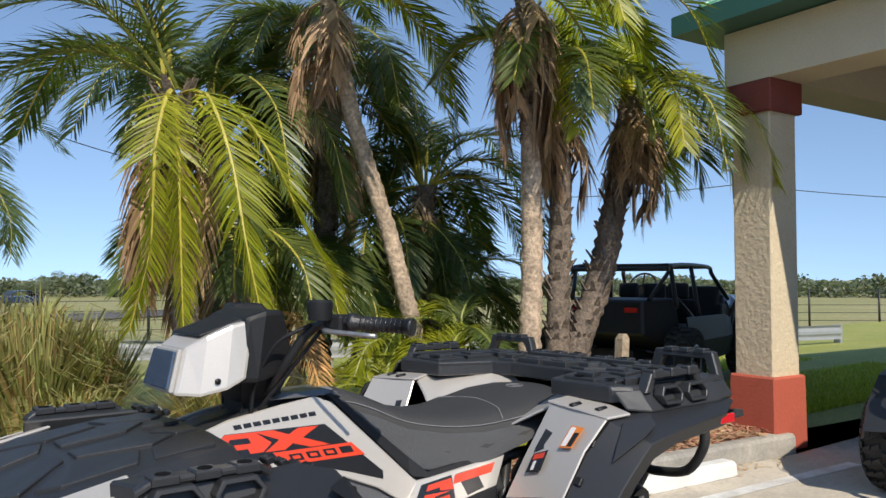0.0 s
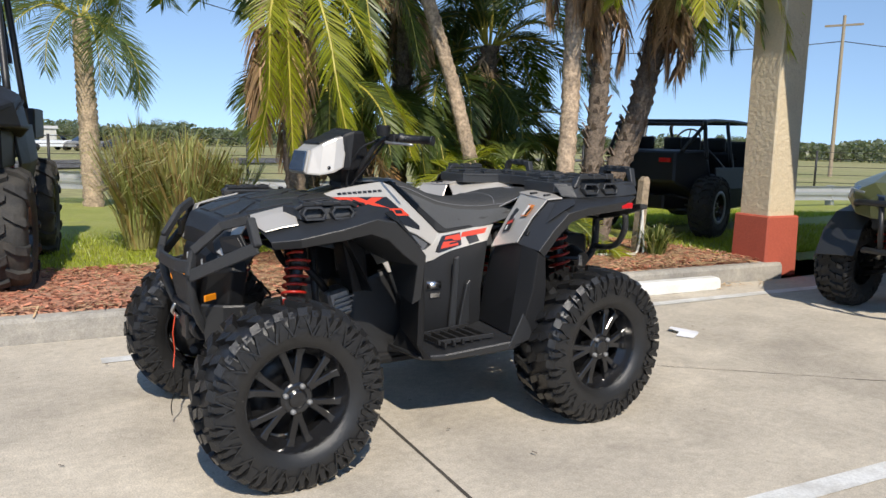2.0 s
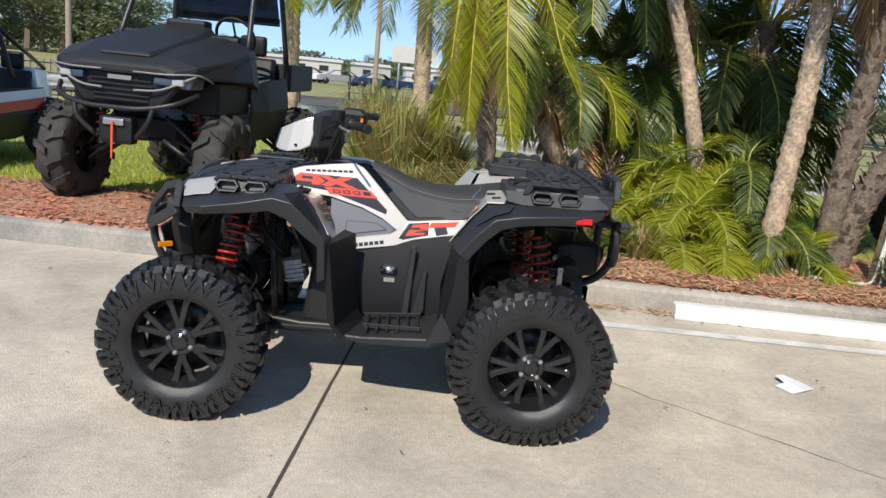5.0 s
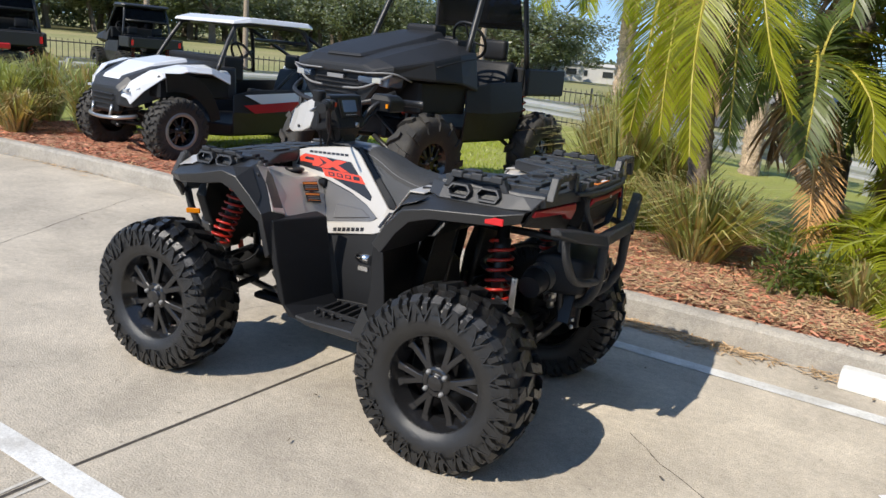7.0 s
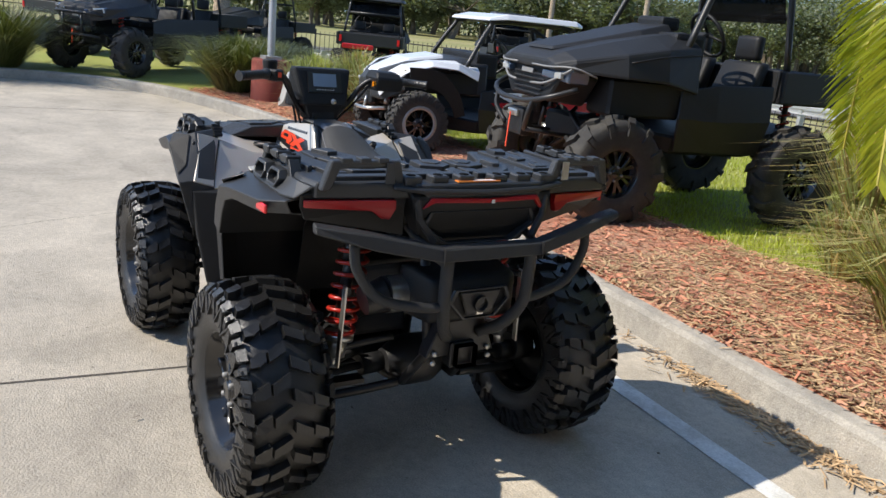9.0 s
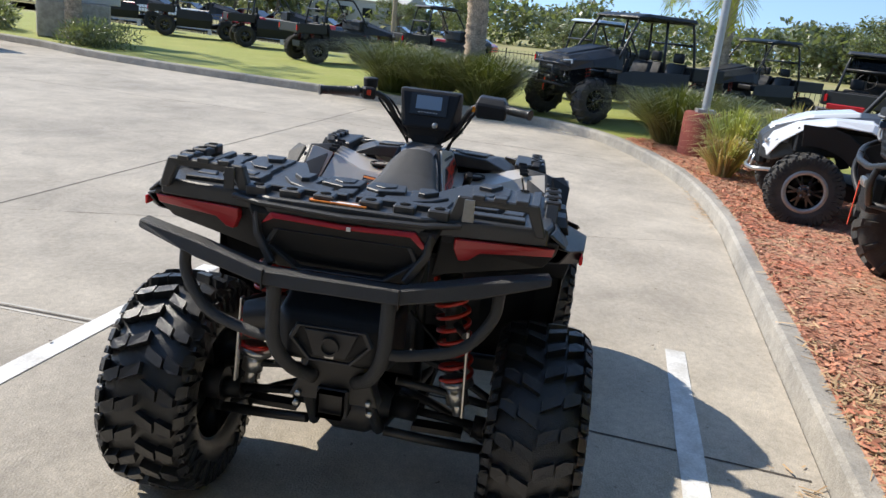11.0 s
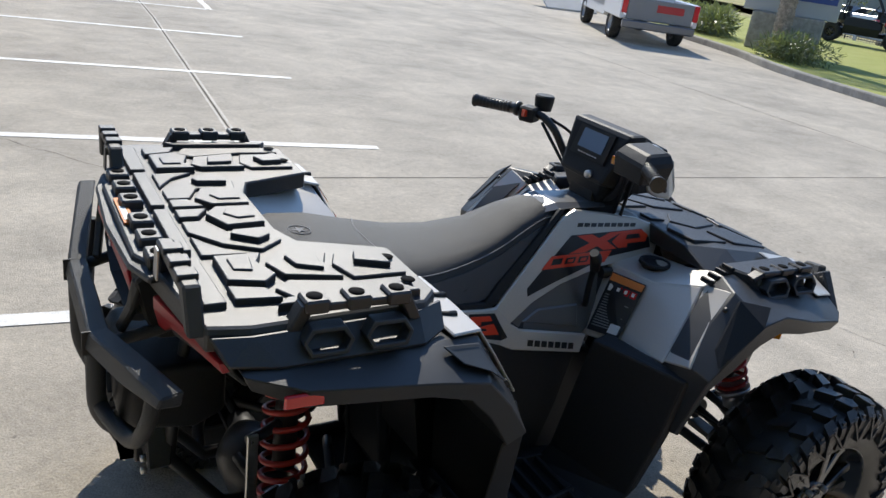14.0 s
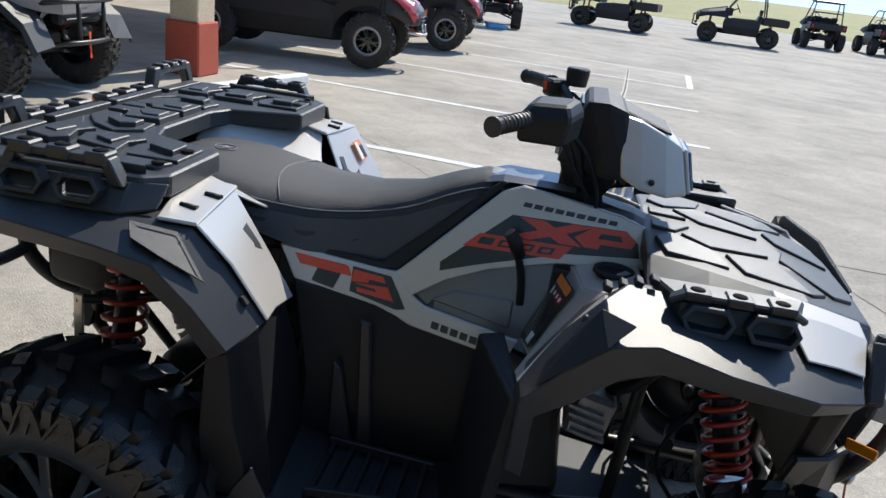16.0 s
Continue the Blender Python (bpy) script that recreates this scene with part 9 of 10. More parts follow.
# fronds on the unlit side: the darker leaf copy on a green stem
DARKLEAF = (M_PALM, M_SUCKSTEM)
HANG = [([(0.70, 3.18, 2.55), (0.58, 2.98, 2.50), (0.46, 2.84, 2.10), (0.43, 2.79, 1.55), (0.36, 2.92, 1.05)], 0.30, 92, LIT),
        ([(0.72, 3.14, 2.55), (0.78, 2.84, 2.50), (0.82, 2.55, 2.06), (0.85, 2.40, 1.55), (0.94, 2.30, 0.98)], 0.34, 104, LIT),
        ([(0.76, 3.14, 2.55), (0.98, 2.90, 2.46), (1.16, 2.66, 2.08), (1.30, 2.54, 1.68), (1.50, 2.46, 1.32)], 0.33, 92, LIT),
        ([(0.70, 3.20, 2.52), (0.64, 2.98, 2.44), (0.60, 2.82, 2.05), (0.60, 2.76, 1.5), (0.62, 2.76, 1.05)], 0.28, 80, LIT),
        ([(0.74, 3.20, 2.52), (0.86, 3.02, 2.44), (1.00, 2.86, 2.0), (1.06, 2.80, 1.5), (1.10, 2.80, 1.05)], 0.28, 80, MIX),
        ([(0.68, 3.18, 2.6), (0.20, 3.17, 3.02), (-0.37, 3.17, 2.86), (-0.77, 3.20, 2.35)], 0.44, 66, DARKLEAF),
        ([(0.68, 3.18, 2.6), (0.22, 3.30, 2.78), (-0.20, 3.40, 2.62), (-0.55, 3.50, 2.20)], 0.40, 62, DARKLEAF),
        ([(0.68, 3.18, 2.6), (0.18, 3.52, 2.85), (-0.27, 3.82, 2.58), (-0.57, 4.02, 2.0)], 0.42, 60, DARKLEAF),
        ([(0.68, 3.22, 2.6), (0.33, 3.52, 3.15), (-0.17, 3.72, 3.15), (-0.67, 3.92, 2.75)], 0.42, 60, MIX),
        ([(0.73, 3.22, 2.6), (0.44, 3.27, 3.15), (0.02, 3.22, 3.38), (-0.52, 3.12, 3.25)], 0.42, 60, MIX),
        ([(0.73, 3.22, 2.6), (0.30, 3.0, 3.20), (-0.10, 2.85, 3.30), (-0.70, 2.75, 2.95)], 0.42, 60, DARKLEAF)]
palm("date_palm", [(0.90, 3.32, 0.1), (0.84, 3.28, 0.9), (0.78, 3.24, 1.7), (0.70, 3.20, 2.55)], 0.085, 0.08, "date palm with yellow-green fronds hanging to the ground", 4, 21, az=(1.0, 4.3), boot=0.2, leaf=0.42, length=2.1, dead=12, extra=HANG, trunk_mat=M_TRUNKD, spread=(40, 86), skirt_len=1.0, stub=(0.72, 1.0, 70), n=54)
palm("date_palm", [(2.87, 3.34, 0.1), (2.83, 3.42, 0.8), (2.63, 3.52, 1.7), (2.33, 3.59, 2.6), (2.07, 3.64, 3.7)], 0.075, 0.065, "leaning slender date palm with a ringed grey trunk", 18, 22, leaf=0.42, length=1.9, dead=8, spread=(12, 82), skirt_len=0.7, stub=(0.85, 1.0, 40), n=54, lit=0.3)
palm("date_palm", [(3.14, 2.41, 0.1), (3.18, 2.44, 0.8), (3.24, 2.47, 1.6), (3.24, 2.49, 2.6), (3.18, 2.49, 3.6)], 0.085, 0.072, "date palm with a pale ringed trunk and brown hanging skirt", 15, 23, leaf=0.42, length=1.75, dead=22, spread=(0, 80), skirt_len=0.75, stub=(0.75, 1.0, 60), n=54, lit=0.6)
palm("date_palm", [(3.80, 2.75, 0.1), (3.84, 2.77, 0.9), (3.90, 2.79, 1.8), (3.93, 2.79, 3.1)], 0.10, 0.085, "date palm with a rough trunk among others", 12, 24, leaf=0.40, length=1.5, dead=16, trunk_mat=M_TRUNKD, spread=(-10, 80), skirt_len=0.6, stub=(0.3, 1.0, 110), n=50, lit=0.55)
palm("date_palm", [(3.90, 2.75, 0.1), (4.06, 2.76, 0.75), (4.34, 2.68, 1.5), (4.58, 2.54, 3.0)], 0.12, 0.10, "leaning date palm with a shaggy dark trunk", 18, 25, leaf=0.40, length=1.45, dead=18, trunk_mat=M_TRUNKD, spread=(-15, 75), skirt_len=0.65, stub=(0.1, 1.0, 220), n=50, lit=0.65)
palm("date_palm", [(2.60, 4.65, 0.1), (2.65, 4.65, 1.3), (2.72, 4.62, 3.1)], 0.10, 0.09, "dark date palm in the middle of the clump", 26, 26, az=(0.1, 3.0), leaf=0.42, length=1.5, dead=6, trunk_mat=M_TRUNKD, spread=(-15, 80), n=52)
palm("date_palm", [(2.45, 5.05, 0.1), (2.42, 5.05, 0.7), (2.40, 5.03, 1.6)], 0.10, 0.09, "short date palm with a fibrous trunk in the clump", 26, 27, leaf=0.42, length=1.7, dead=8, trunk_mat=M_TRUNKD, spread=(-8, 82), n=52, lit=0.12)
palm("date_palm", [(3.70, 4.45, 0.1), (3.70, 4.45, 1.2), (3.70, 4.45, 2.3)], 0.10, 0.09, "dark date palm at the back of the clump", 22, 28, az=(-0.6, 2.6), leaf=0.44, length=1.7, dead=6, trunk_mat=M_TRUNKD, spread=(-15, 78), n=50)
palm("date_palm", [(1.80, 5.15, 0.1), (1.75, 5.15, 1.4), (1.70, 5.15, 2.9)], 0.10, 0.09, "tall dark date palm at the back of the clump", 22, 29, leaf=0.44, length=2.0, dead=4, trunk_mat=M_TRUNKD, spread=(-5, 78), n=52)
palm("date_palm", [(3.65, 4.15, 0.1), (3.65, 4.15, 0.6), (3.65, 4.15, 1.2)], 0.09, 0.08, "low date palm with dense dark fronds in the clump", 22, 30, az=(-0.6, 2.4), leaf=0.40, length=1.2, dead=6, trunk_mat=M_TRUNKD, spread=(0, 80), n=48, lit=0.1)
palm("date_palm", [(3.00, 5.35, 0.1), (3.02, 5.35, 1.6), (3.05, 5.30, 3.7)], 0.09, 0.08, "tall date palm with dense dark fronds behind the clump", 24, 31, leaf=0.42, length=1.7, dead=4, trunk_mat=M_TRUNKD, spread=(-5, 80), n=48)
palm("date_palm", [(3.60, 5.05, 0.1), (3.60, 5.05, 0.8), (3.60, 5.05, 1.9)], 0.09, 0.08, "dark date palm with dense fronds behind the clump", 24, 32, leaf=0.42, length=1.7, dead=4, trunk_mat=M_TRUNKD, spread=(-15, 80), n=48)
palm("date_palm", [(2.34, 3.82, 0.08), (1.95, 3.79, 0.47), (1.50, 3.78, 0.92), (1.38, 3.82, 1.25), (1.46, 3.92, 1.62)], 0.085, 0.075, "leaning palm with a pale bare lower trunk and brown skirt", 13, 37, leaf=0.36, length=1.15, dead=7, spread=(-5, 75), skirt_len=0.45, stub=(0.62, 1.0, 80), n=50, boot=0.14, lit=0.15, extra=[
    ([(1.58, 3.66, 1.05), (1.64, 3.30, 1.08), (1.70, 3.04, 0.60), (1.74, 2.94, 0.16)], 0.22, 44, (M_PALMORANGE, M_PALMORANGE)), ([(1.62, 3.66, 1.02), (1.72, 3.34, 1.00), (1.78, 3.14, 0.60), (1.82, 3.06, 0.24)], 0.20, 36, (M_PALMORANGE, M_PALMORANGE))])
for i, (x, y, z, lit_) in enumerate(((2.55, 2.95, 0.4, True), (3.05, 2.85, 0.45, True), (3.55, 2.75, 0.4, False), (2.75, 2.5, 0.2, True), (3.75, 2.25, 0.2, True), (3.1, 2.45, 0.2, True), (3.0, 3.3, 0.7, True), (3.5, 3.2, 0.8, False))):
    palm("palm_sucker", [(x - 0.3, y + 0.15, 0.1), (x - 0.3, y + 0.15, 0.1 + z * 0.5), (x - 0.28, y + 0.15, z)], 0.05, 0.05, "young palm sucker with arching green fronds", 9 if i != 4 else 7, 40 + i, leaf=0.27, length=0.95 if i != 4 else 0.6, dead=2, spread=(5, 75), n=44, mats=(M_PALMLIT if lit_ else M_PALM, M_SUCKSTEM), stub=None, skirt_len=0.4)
palm("far_palm", [(-2.15, 11.4, -0.45), (-2.15, 11.4, 1.5), (-2.2, 11.4, 3.6)], 0.16, 0.13, "palm with drooping yellow-green fronds by the guardrail", 18, 38, leaf=0.55, length=2.0, dead=0, spread=(-35, 55), group="", stub=None, n=40, mats=LIT)
palm("far_palm", [(0.36, 11.0, -0.45), (0.31, 11.0, 1.2), (0.26, 11.0, 3.0)], 0.17, 0.13, "single palm with a smooth grey trunk beside the guardrail", 18, 33, leaf=0.55, length=1.9, dead=0, spread=(-25, 60), group="", stub=None, n=40)
palm("far_palm", [(-12.75, -1.1, 0.1), (-12.7, -1.2, 2.5), (-12.6, -1.5, 4.6)], 0.21, 0.17, "tall palm with a thick grey trunk beyond the lot", 14, 35, leaf=0.6, length=2.4, dead=0, spread=(-20, 60), group="", stub=None, n=36)
palm("far_palm", [(-15.6, -11.35, 0.1), (-15.6, -11.4, 2.4), (-15.6, -11.5, 4.8)], 0.20, 0.17, "tall palm with a thick grey trunk before the roadside sign", 16, 39, leaf=0.6, length=2.6, dead=0, spread=(-20, 60), group="", stub=None, n=36)
palm("far_palm", [(-16.5, 4.2, 0.1), (-16.5, 4.2, 1.8), (-16.5, 4.2, 3.8)], 0.2, 0.16, "far palm with drooping yellow-green fronds", 16, 36, leaf=0.6, length=2.2, dead=0, spread=(-30, 55), group="", stub=None, n=34, mats=LIT)


# ---------------------------------------------------------------- ornamental grass, shrubs, lawn blades
def tuft(name, x, y, h, spread_, count, mats, seed, label, z=0.14, wid=0.008):
    rng = random.Random(seed)
    geo = [([], []), ([], [])]
    for k in range(count):
        a, rr = rng.uniform(0, 6.28), rng.random() ** 0.7
        bx, by = 0.28 * spread_ * rr * math.cos(a) * 0.6, 0.28 * spread_ * rr * math.sin(a) * 0.6
        ln = h * rng.uniform(0.55, 1.1)
        lean = rr * spread_ * rng.uniform(0.4, 1.1)
        o = Vector((math.cos(a + rng.uniform(-0.6, 0.6)), math.sin(a + rng.uniform(-0.6, 0.6)), 0))
        q = Vector((-o.y, o.x, 0)) * wid * rng.uniform(0.6, 1.3)
        p = [Vector((bx, by, 0)), Vector((bx, by, 0)) + o * lean * 0.18 + Vector((0, 0, ln * 0.45)), Vector((bx, by, 0)) + o * lean * 0.52 + Vector((0, 0, ln * 0.82)), Vector((bx, by, 0)) + o * lean + Vector((0, 0, ln * (0.98 - 0.25 * rr)))]
        m = 1 if rng.random() < 0.3 else 0
        verts, faces = geo[m]
        b0 = len(verts)
        verts += [p[0] - q, p[0] + q, p[1] - q, p[1] + q, p[2] - q * 0.7, p[2] + q * 0.7, p[3]]
        faces += [(b0, b0 + 1, b0 + 3, b0 + 2), (b0 + 2, b0 + 3, b0 + 5, b0 + 4), (b0 + 4, b0 + 5, b0 + 6)]
    ob = thing(name, pose(x, y, z), label, "ornamental grass", "ornamental grasses")
    for (verts, faces), mat, nm in zip(geo, mats, ("green_grass", "dry_grass")):
        me = bpy.data.meshes.new(nm)
        me.from_pydata([tuple(q_) for q_ in verts], [], faces)
        me.materials.append(mat)
        tagged(part(nm, me, None, ob), kind="stuff")
    return ob


GR = (M_GRASSCLUMP, M_DRYGRASS)
tuft("grass_tuft", 0.08, 3.95, 1.15, 0.75, 900, GR, 1, "tall arching fountain grass with dry seed heads")
tuft("grass_tuft", -0.2, 4.5, 1.25, 0.8, 700, GR, 2, "tall arching fountain grass with dry seed heads")
tuft("grass_tuft", 0.5, 4.25, 0.95, 0.7, 700, GR, 3, "arching fountain grass growing under palm fronds")
tuft("grass_tuft", 1.0, 2.95, 0.68, 0.95, 760, (M_GRASSCLUMP, M_DRYGRASS), 11, "dry tuft of grass round the foot of a palm")
tuft("grass_tuft", 0.2, 3.5, 0.55, 0.55, 420, GR, 4, "low tuft of fountain grass at the edge of mulch")
tuft("grass_tuft", -7.1, 2.75, 0.85, 0.75, 900, (M_GRASSCLUMP, M_GRASSCLUMP), 5, "green fountain grass beside a red lamp base")
tuft("grass_tuft", -7.3, 3.5, 0.95, 0.8, 800, GR, 6, "fountain grass with dry blades beside a vehicle")
tuft("grass_tuft", -6.5, 2.55, 0.55, 0.6, 600, (M_DRYGRASS, M_GRASSCLUMP), 7, "dry tan fountain grass at the kerb")
tuft("grass_tuft", -6.2, 3.3, 0.9, 0.8, 700, GR, 8, "fountain grass clump on the mulch bed")
tuft("grass_tuft", 4.05, 2.05, 0.35, 0.4, 200, (M_PALM, M_GRASSCLUMP), 9, "low dark green plant beside the column")
tuft("grass_tuft", 2.1, 2.45, 0.35, 0.45, 240, (M_GRASSCLUMP, M_DRYGRASS), 10, "small tuft of grass below palm suckers")


def shrub(name, x, y, rx, rz, count, seed, label, mat=None, z=0.13, leaf=0.07):
    """A rounded, uneven shrub of many small leaves on short stems."""
    rng = random.Random(seed)
    verts, faces = [], []
    lumps = [(Vector((rng.uniform(-0.6, 0.6) * rx, rng.uniform(-0.6, 0.6) * rx, rng.uniform(0.25, 0.75) * rz)), rng.uniform(0.35, 0.6)) for _ in range(9)]
    for k in range(count):
        c, rr = rng.choice(lumps)
        d = Vector((rng.gauss(0, 1), rng.gauss(0, 1), rng.gauss(0, 1))).normalized()
        p = c + Vector((d.x * rx * rr, d.y * rx * rr, d.z * rz * rr * 0.9)) * rng.uniform(0.6, 1.05)
        if p.z < 0:
            p.z = rng.uniform(0, 0.1)
        a = (d + Vector((rng.uniform(-1, 1), rng.uniform(-1, 1), rng.uniform(-0.6, 1)))).normalized()
        q = a.cross(Vector((rng.uniform(-1, 1), rng.uniform(-1, 1), 1))).normalized()
        l = leaf * rng.uniform(0.6, 1.5)
        b0 = len(verts)
        verts += [p - q * l * 0.25, p + q * l * 0.25, p + a * l * 2.2]
        faces.append((b0, b0 + 1, b0 + 2))
    me = bpy.data.meshes.new(name)
    me.from_pydata([tuple(v) for v in verts], [], faces)
    me.materials.append(mat or M_TREE)
    ob = new(name, me)
    ob.location = (x, y, z)
    return tagged(ob, label, "shrub", "shrubs")


for x, y, h, sp, sd in ((-12.5, -2.6, 1.30, 1.15, 31), (-12.0, -1.75, 1.20, 1.0, 32), (-11.7, -0.75, 1.30, 1.15, 33), (-9.2, 2.35, 1.15, 0.9, 34), (-9.9, 3.0, 1.1, 1.0, 35)):
    tuft("grass_tuft", x, y, h * 0.8, sp * 1.7, 2600, (M_DARKGRASS, M_DARKGRASS), sd, "dark olive fountain grass clump at the edge of the lot", wid=0.006)
shrub("shrub", -14.7, -10.2, 0.9, 0.5, 2600, 5, "dark hedge before the roadside sign", leaf=0.06)
shrub("shrub", 1.75, 2.45, 0.28, 0.34, 700, 6, "small glossy green plant in the mulch", M_PALM, leaf=0.035)
shrub("shrub", -16.6, -14.8, 1.3, 0.8, 2600, 7, "dark hedge behind the pickup truck", leaf=0.09)


def blades(name, count, region, seed, h, mat, label):
    rng = random.Random(seed)
    verts, faces = [], []
    while len(faces) < count:
        x, y = region(rng)
        if x is None:
            continue
        a = rng.uniform(0, 6.28)
        ln = h * rng.uniform(0.5, 1.3)
        q = Vector((math.cos(a), math.sin(a), 0)) * 0.006
        o = Vector((rng.uniform(-1, 1), rng.uniform(-1, 1), 0)) * ln * 0.6
        p = Vector((x, y, lawn_z(x, y) - 0.005))
        b0 = len(verts)
        verts += [tuple(p - q), tuple(p + q), tuple(p + o + Vector((0, 0, ln)))]
        faces.append((b0, b0 + 1, b0 + 2))
    me = bpy.data.meshes.new(name)
    me.from_pydata(verts, [], faces)
    me.materials.append(mat)
    return tagged(new(name, me), label, "grass", kind="stuff")


def lawn_region(rng):
    x, y = rng.uniform(-7, 11), 2.4 + 8.2 * rng.random() ** 1.6
    if x > 4.3 and y < 4.0:
        y -= 0.7
    if inside((x, y), BED):
        return None, None
    return x, y


blades("lawn_blades", 115000, lawn_region, 3, 0.055, M_BLADE, "short bright blades of mown lawn")


# ---------------------------------------------------------------- far trees, buildings, poles, cables
def tree_mesh(h, w, count, seed, leaf):
    rng = random.Random(seed)
    verts, faces, idx = [], [], []
    limbs = [((0, 0, 0), (rng.uniform(-.1, .1) * w, rng.uniform(-.1, .1) * w, h * 0.45))]
    lumps = []
    for k in range(9):
        e = Vector((rng.uniform(-0.42, 0.42) * w, rng.uniform(-0.42, 0.42) * w, h * rng.uniform(0.42, 0.92)))
        limbs.append((limbs[0][1], tuple(e)))
        lumps.append((e, rng.uniform(0.14, 0.26) * w))
    for a, b_ in limbs:
        a, b_ = Vector(a), Vector(b_)
        r0, r1 = (0.035 * h, 0.025 * h) if a.length < 0.1 else (0.016 * h, 0.004 * h)
        base = len(verts)
        for p, r in ((a, r0), (b_, r1)):
            for k in range(5):
                verts.append(tuple(p + Vector((math.cos(k * 1.257), math.sin(k * 1.257), 0)) * r))
        for k in range(5):
            faces.append((base + k, base + (k + 1) % 5, base + 5 + (k + 1) % 5, base + 5 + k))
            idx.append(1)
    for k in range(count):
        c, rr = rng.choice(lumps)
        d = Vector((rng.gauss(0, 1), rng.gauss(0, 1), rng.gauss(0, 0.8))).normalized()
        p = c + d * rr * rng.uniform(0.45, 1.05)
        a = Vector((rng.uniform(-1, 1), rng.uniform(-1, 1), rng.uniform(-1, 1))).normalized() * leaf * rng.uniform(0.6, 1.4)
        q = a.cross(Vector((rng.uniform(-1, 1), rng.uniform(-1, 1), 1))).normalized() * leaf * rng.uniform(0.4, 0.9)
        b0 = len(verts)
        verts += [tuple(p - a - q * 0.4), tuple(p + q), tuple(p + a), tuple(p - q)]
        faces.append((b0, b0 + 1, b0 + 2, b0 + 3))
        idx.append(0)
    out = []
    for name, which, mat in (("crown", 0, M_TREE), ("trunk", 1, M_BARK)):
        keep = [f for f, i in zip(faces, idx) if i == which]
        used = sorted({v for f in keep for v in f})
        at = {v: k for k, v in enumerate(used)}
        me = bpy.data.meshes.new(name)
        me.from_pydata([verts[v] for v in used], [], [tuple(at[v] for v in f) for f in keep])
        me.materials.append(mat)
        out.append(me)
    return out


TREES = [tree_mesh(8, 9, 4600, 70 + i, 0.17) for i in range(4)]
rngt = random.Random(9)


def far_tree(x, y, s, label="distant broad-leaved tree at the edge of the field"):
    crown, trunk = rngt.choice(TREES)
    m = pose(x, y, far_z(x, y) - 0.1, 0, 0, rngt.uniform(0, 360)) @ Matrix.Diagonal((s * rngt.uniform(0.9, 1.5), s * rngt.uniform(0.9, 1.5), s * rngt.uniform(0.75, 1.1), 1))
    tree = thing("tree", m, label, "tree", "far trees")
    part("trunk", trunk, None, tree)
    tagged(part("crown", crown, None, tree), kind="stuff")


for k in range(46):
    a = radians(rngt.uniform(-35, 112))
    d = rngt.uniform(150, 200)
    far_tree(d * math.cos(a), d * math.sin(a), rngt.uniform(0.35, 0.62))
for k in range(64):
    a = radians(110 + 50 * rngt.random())
    d = rngt.uniform(100, 140)
    far_tree(d * math.cos(a), d * math.sin(a), rngt.uniform(0.85, 1.45), "tree in a dense stand beyond the road")
for k in range(26):
    a = radians(rngt.uniform(158, 225))
    d = rngt.uniform(95, 130)
    far_tree(d * math.cos(a), d * math.sin(a), rngt.uniform(0.6, 0.95), "tree beyond the highway")
for x, y, s_ in ((27, 42, 0.42), (30, 44, 0.36)):
    far_tree(x, y, s_)


def woods(name, a0, a1, d0, d1, h0, h1, step, per, leaf, seed, label):
    """A low, uneven line of woods: very many leaf clumps round a far arc."""
    rng = random.Random(seed)
    verts, faces = [], []
    a = a0
    ph = [rng.uniform(0, 6.28) for _ in range(3)]
    while a < a1:
        d = rng.uniform(d0, d1)
        hh = h0 + (h1 - h0) * (0.5 + 0.25 * math.sin(a * 0.9 + ph[0]) + 0.15 * math.sin(a * 2.7 + ph[1]) + 0.1 * math.sin(a * 7.1 + ph[2])) * rng.uniform(0.75, 1.1)
        c = Vector((d * math.cos(radians(a)), d * math.sin(radians(a)), 0))
        c.z = far_z(c.x, c.y)
        for k in range(per):
            p = c + Vector((rng.gauss(0, 1.2), rng.gauss(0, 1.2), hh * rng.random() ** 0.7))
            u = Vector((rng.uniform(-1, 1), rng.uniform(-1, 1), rng.uniform(-1, 1))).normalized() * leaf * rng.uniform(0.5, 1.3)
            v = u.cross(Vector((rng.uniform(-1, 1), rng.uniform(-1, 1), 1))).normalized() * leaf * rng.uniform(0.4, 0.9)
            b0 = len(verts)
            verts += [tuple(p - u), tuple(p + v), tuple(p + u), tuple(p - v)]
            faces.append((b0, b0 + 1, b0 + 2, b0 + 3))
        a += step
    me = bpy.data.meshes.new(name)
    me.from_pydata(verts, [], faces)
    me.materials.append(M_TREE)
    return tagged(new(name, me), label, "woods", kind="stuff")


woods("far_woods", -40, 112, 165, 205, 2.6, 5.2, 0.22, 70, 0.55, 3, "low hazy line of distant woods")
woods("far_woods", 108, 162, 130, 155, 4.0, 8.0, 0.20, 150, 0.34, 4, "dense dark woods beyond the road")
woods("far_woods", 160, 186, 112, 138, 4.5, 8.0, 0.22, 90, 0.45, 6, "tall hazy woods beyond the highway")
woods("far_woods", 186, 235, 120, 150, 2.5, 5.0, 0.3, 60, 0.5, 5, "distant woods beyond the highway")


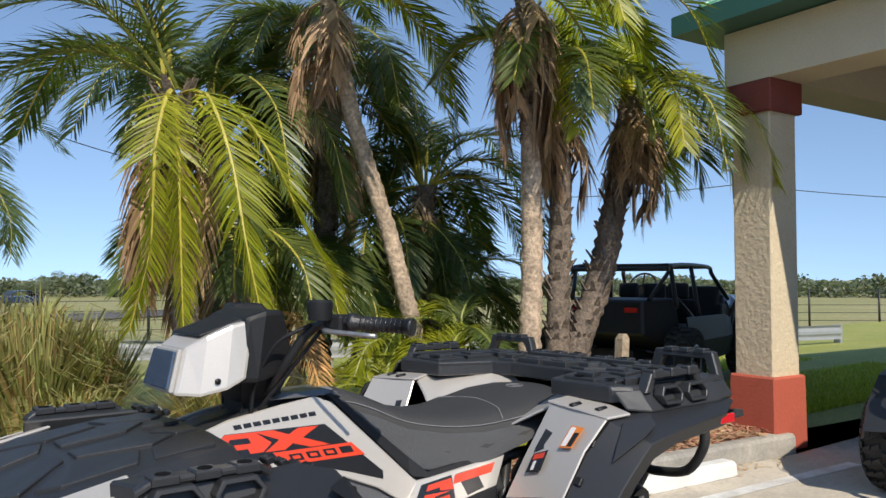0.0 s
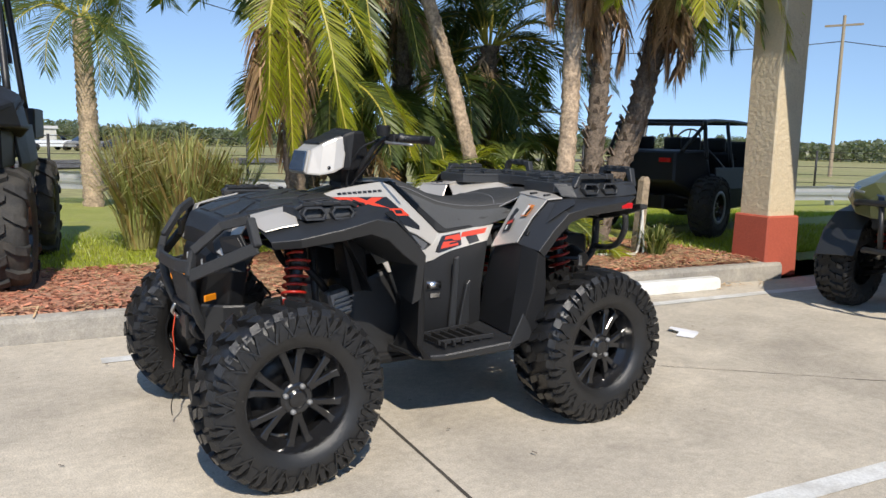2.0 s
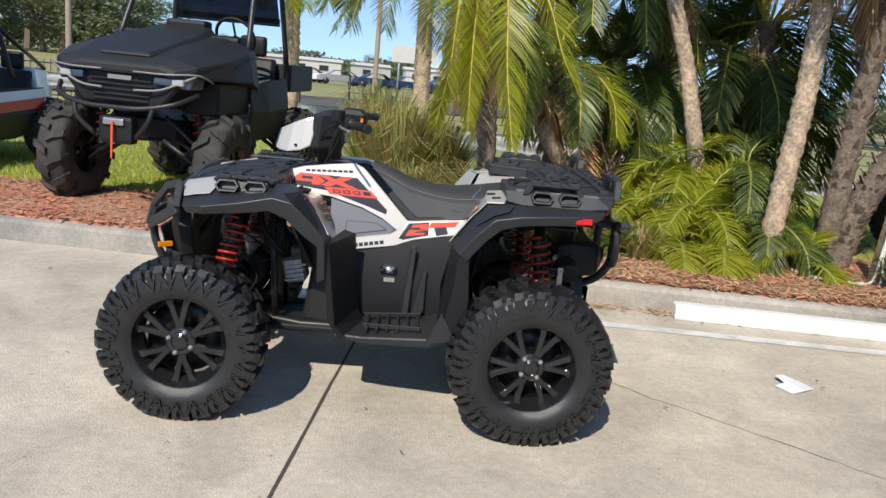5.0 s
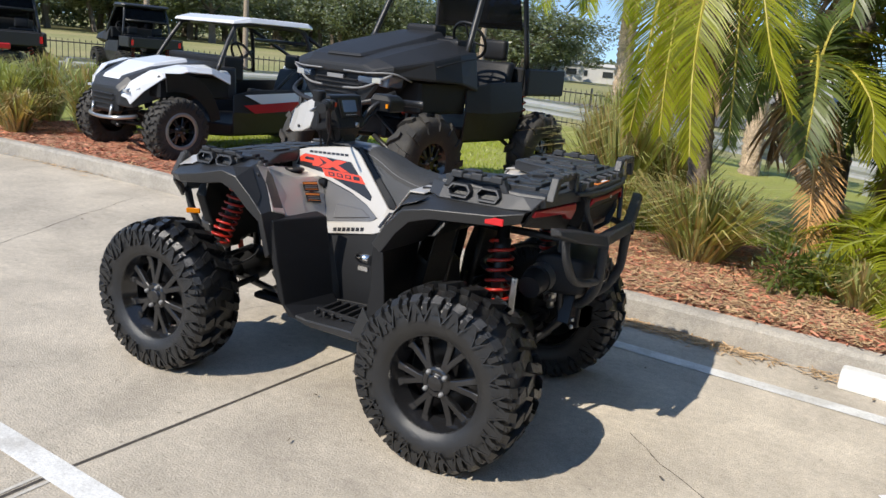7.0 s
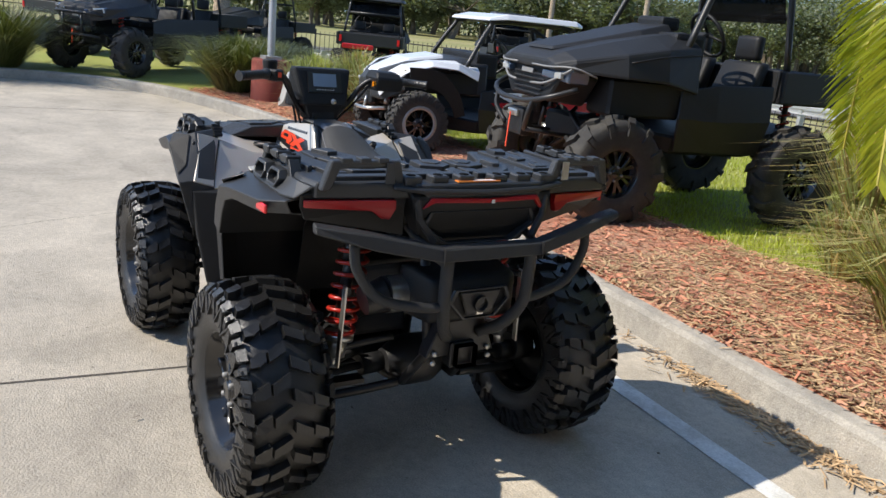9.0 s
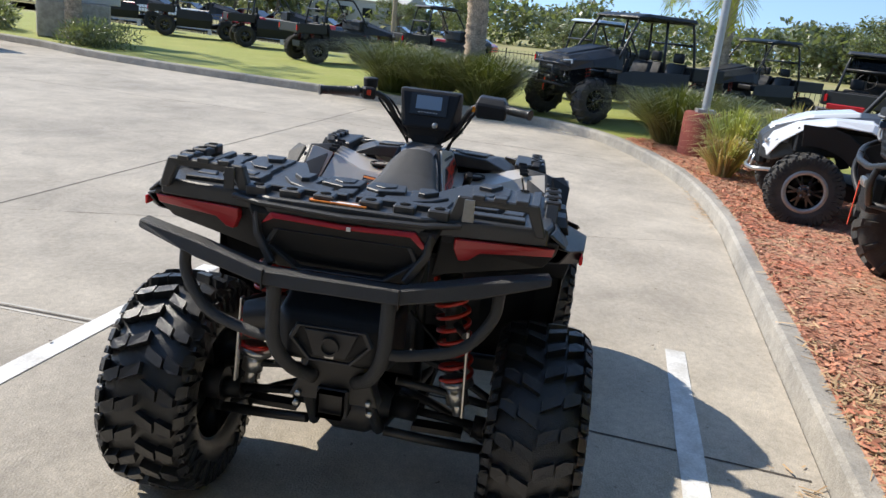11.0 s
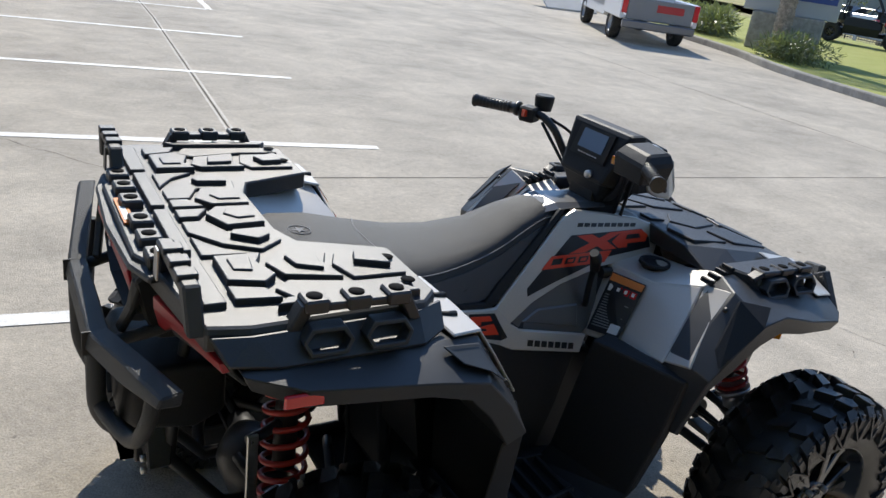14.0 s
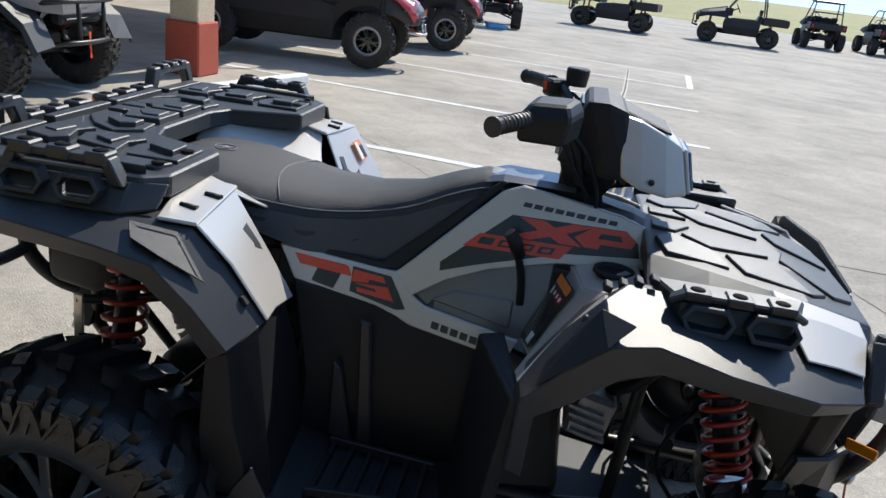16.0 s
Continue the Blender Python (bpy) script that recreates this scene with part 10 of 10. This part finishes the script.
def low_building(x, y, w, d, h, rz, label, roof=M_BUILDWHITE):
    t_ = thing("low_building", pose(x, y, far_z(x, y), 0, 0, rz), label, "building", "far buildings")
    part("wall", box((0, 0, h / 2), (w, d, h)), M_BUILDWHITE, t_)
    part("roof", loft([[(-w / 2 - .3, -d / 2 - .3, h), (w / 2 + .3, -d / 2 - .3, h), (w / 2 + .3, d / 2 + .3, h), (-w / 2 - .3, d / 2 + .3, h)], [(-w / 2 - .3, -0.2, h + d * 0.16), (w / 2 + .3, -0.2, h + d * 0.16), (w / 2 + .3, 0.2, h + d * 0.16), (-w / 2 - .3, 0.2, h + d * 0.16)]]), roof, t_)
    for i in range(int(w / 4)):
        wn_ = part("window", box((-w / 2 + 2 + i * 4, -d / 2 - 0.03, h * 0.55), (1.6, 0.1, h * 0.35)), M_CARGLASS, t_)


for i, (a, d) in enumerate(((86, 150), (89, 146), (93, 150), (97, 140), (101, 144), (104, 132), (107, 128), (110, 122))):
    low_building(d * math.cos(radians(a)), d * math.sin(radians(a)), 9 - (i % 3), 3.0, 2.6, a - 90 + (i % 3) * 12, "white touring caravan parked beyond the field")
low_building(-98, -74, 34, 14, 5.0, 75, "wide white dealership building beyond the highway")
low_building(-125, -34, 24, 10, 4.0, 80, "white building beyond the highway")


def far_car(x, y, rz, mat, label):
    c = thing("parked_car", pose(x, y, far_z(x, y) + 0.05, 0, 0, rz), label, "car", "far cars")
    part("body", finish(loft([ring_y(-2.2, [(0.7, 0.75), (0.8, 0.35)]), ring_y(-1.9, [(0.8, 0.9), (0.9, 0.32)]), ring_y(1.9, [(0.8, 0.95), (0.9, 0.32)]), ring_y(2.2, [(0.7, 0.8), (0.8, 0.38)])]), 0.05), mat, c)
    part("cabin", finish(loft([ring_y(-1.2, [(0.7, 0.92), (0.75, 0.88)]), ring_y(-0.4, [(0.6, 1.42), (0.68, 1.35)]), ring_y(1.0, [(0.6, 1.42), (0.68, 1.35)]), ring_y(1.8, [(0.7, 0.95), (0.75, 0.9)])]), 0.04), M_CARGLASS, c)
    for x_ in (-1.35, 1.35):
        for s in (1, -1):
            b_ = bmesh.new()
            revolve([(-0.1, 0), (-0.1, 0.32), (0.1, 0.32), (0.1, 0)], "y", 14, b_, (x_, s * 0.82, 0.32))
            part("wheel", b_, M_RUBBER, c)


for i in range(16):
    far_car(-54 - i * 0.55, -6 - i * 2.9, 80 + rngt.uniform(-6, 6), rngt.choice((M_CARWHITE, M_CARWHITE, M_UTVGREY, M_UTVBLUE, M_UTVRED)), "car parked in a row beyond the highway")
for i in range(9):
    far_car(-14 + i * 3.4, 76 + i * 0.4, 20 + rngt.uniform(-10, 10), rngt.choice((M_CARWHITE, M_CARWHITE, M_UTVGREY, M_UTVBLUE)), "car parked by the low buildings")


def pole(x, y, h, label, r=0.13):
    t_ = thing("utility_pole", pose(x, y, far_z(x, y)), label, "utility pole", "utility poles")
    part("pole", tube([(0, 0, 0), (0, 0, h)], [r, r * 0.7], None, 10), M_WOODPOST, t_, smooth_angle=40)
    part("crossarm", box((0, 0, h - 0.6), (0.12, 2.2, 0.12), (0, 0, 20)), M_WOODPOST, t_)


for x, y, h in ((-1.6, 34.0, 11), (-27, 22.5, 11), (-23.5, 25.0, 11), (46, 26, 10), (22, 48, 10), (-38, -8, 11), (-40, -24, 11), (70, 2, 10), (-14, 30, 11)):
    pole(x, y, h, "weathered timber utility pole beside the road")
cab_ = bmesh.new()
for p0, p1 in (((22, 48, 8.2), (46, 26, 7.6)), ((46, 26, 7.6), (70, 2, 7.2)), ((-1.6, 34, 10.2), (22, 48, 8.2))):
    a, c = Vector(p0), Vector(p1)
    pts = []
    for k in range(17):
        t = k / 16
        q = a.lerp(c, t)
        q.z -= 1.1 * 4 * t * (1 - t)
        pts.append(q)
    tube(pts, 0.028, cab_, 5)
tagged(part("power_cable", cab_, M_CABLE), "black power cable slung between utility poles", "cable", kind="structure")
bk = thing("guide_sign", pose(0.2, 60, far_z(0.2, 60), 0, 0, 0), "white roadside board on two posts", "sign")
part("board", box((0, 0, 3.2), (3.6, 0.1, 1.3)), M_BUILDWHITE, bk)
for s in (1, -1):
    part("post", tube([(s * 1.2, 0.1, 0), (s * 1.2, 0.1, 3.6)], 0.08, None, 8), M_GALV, bk)
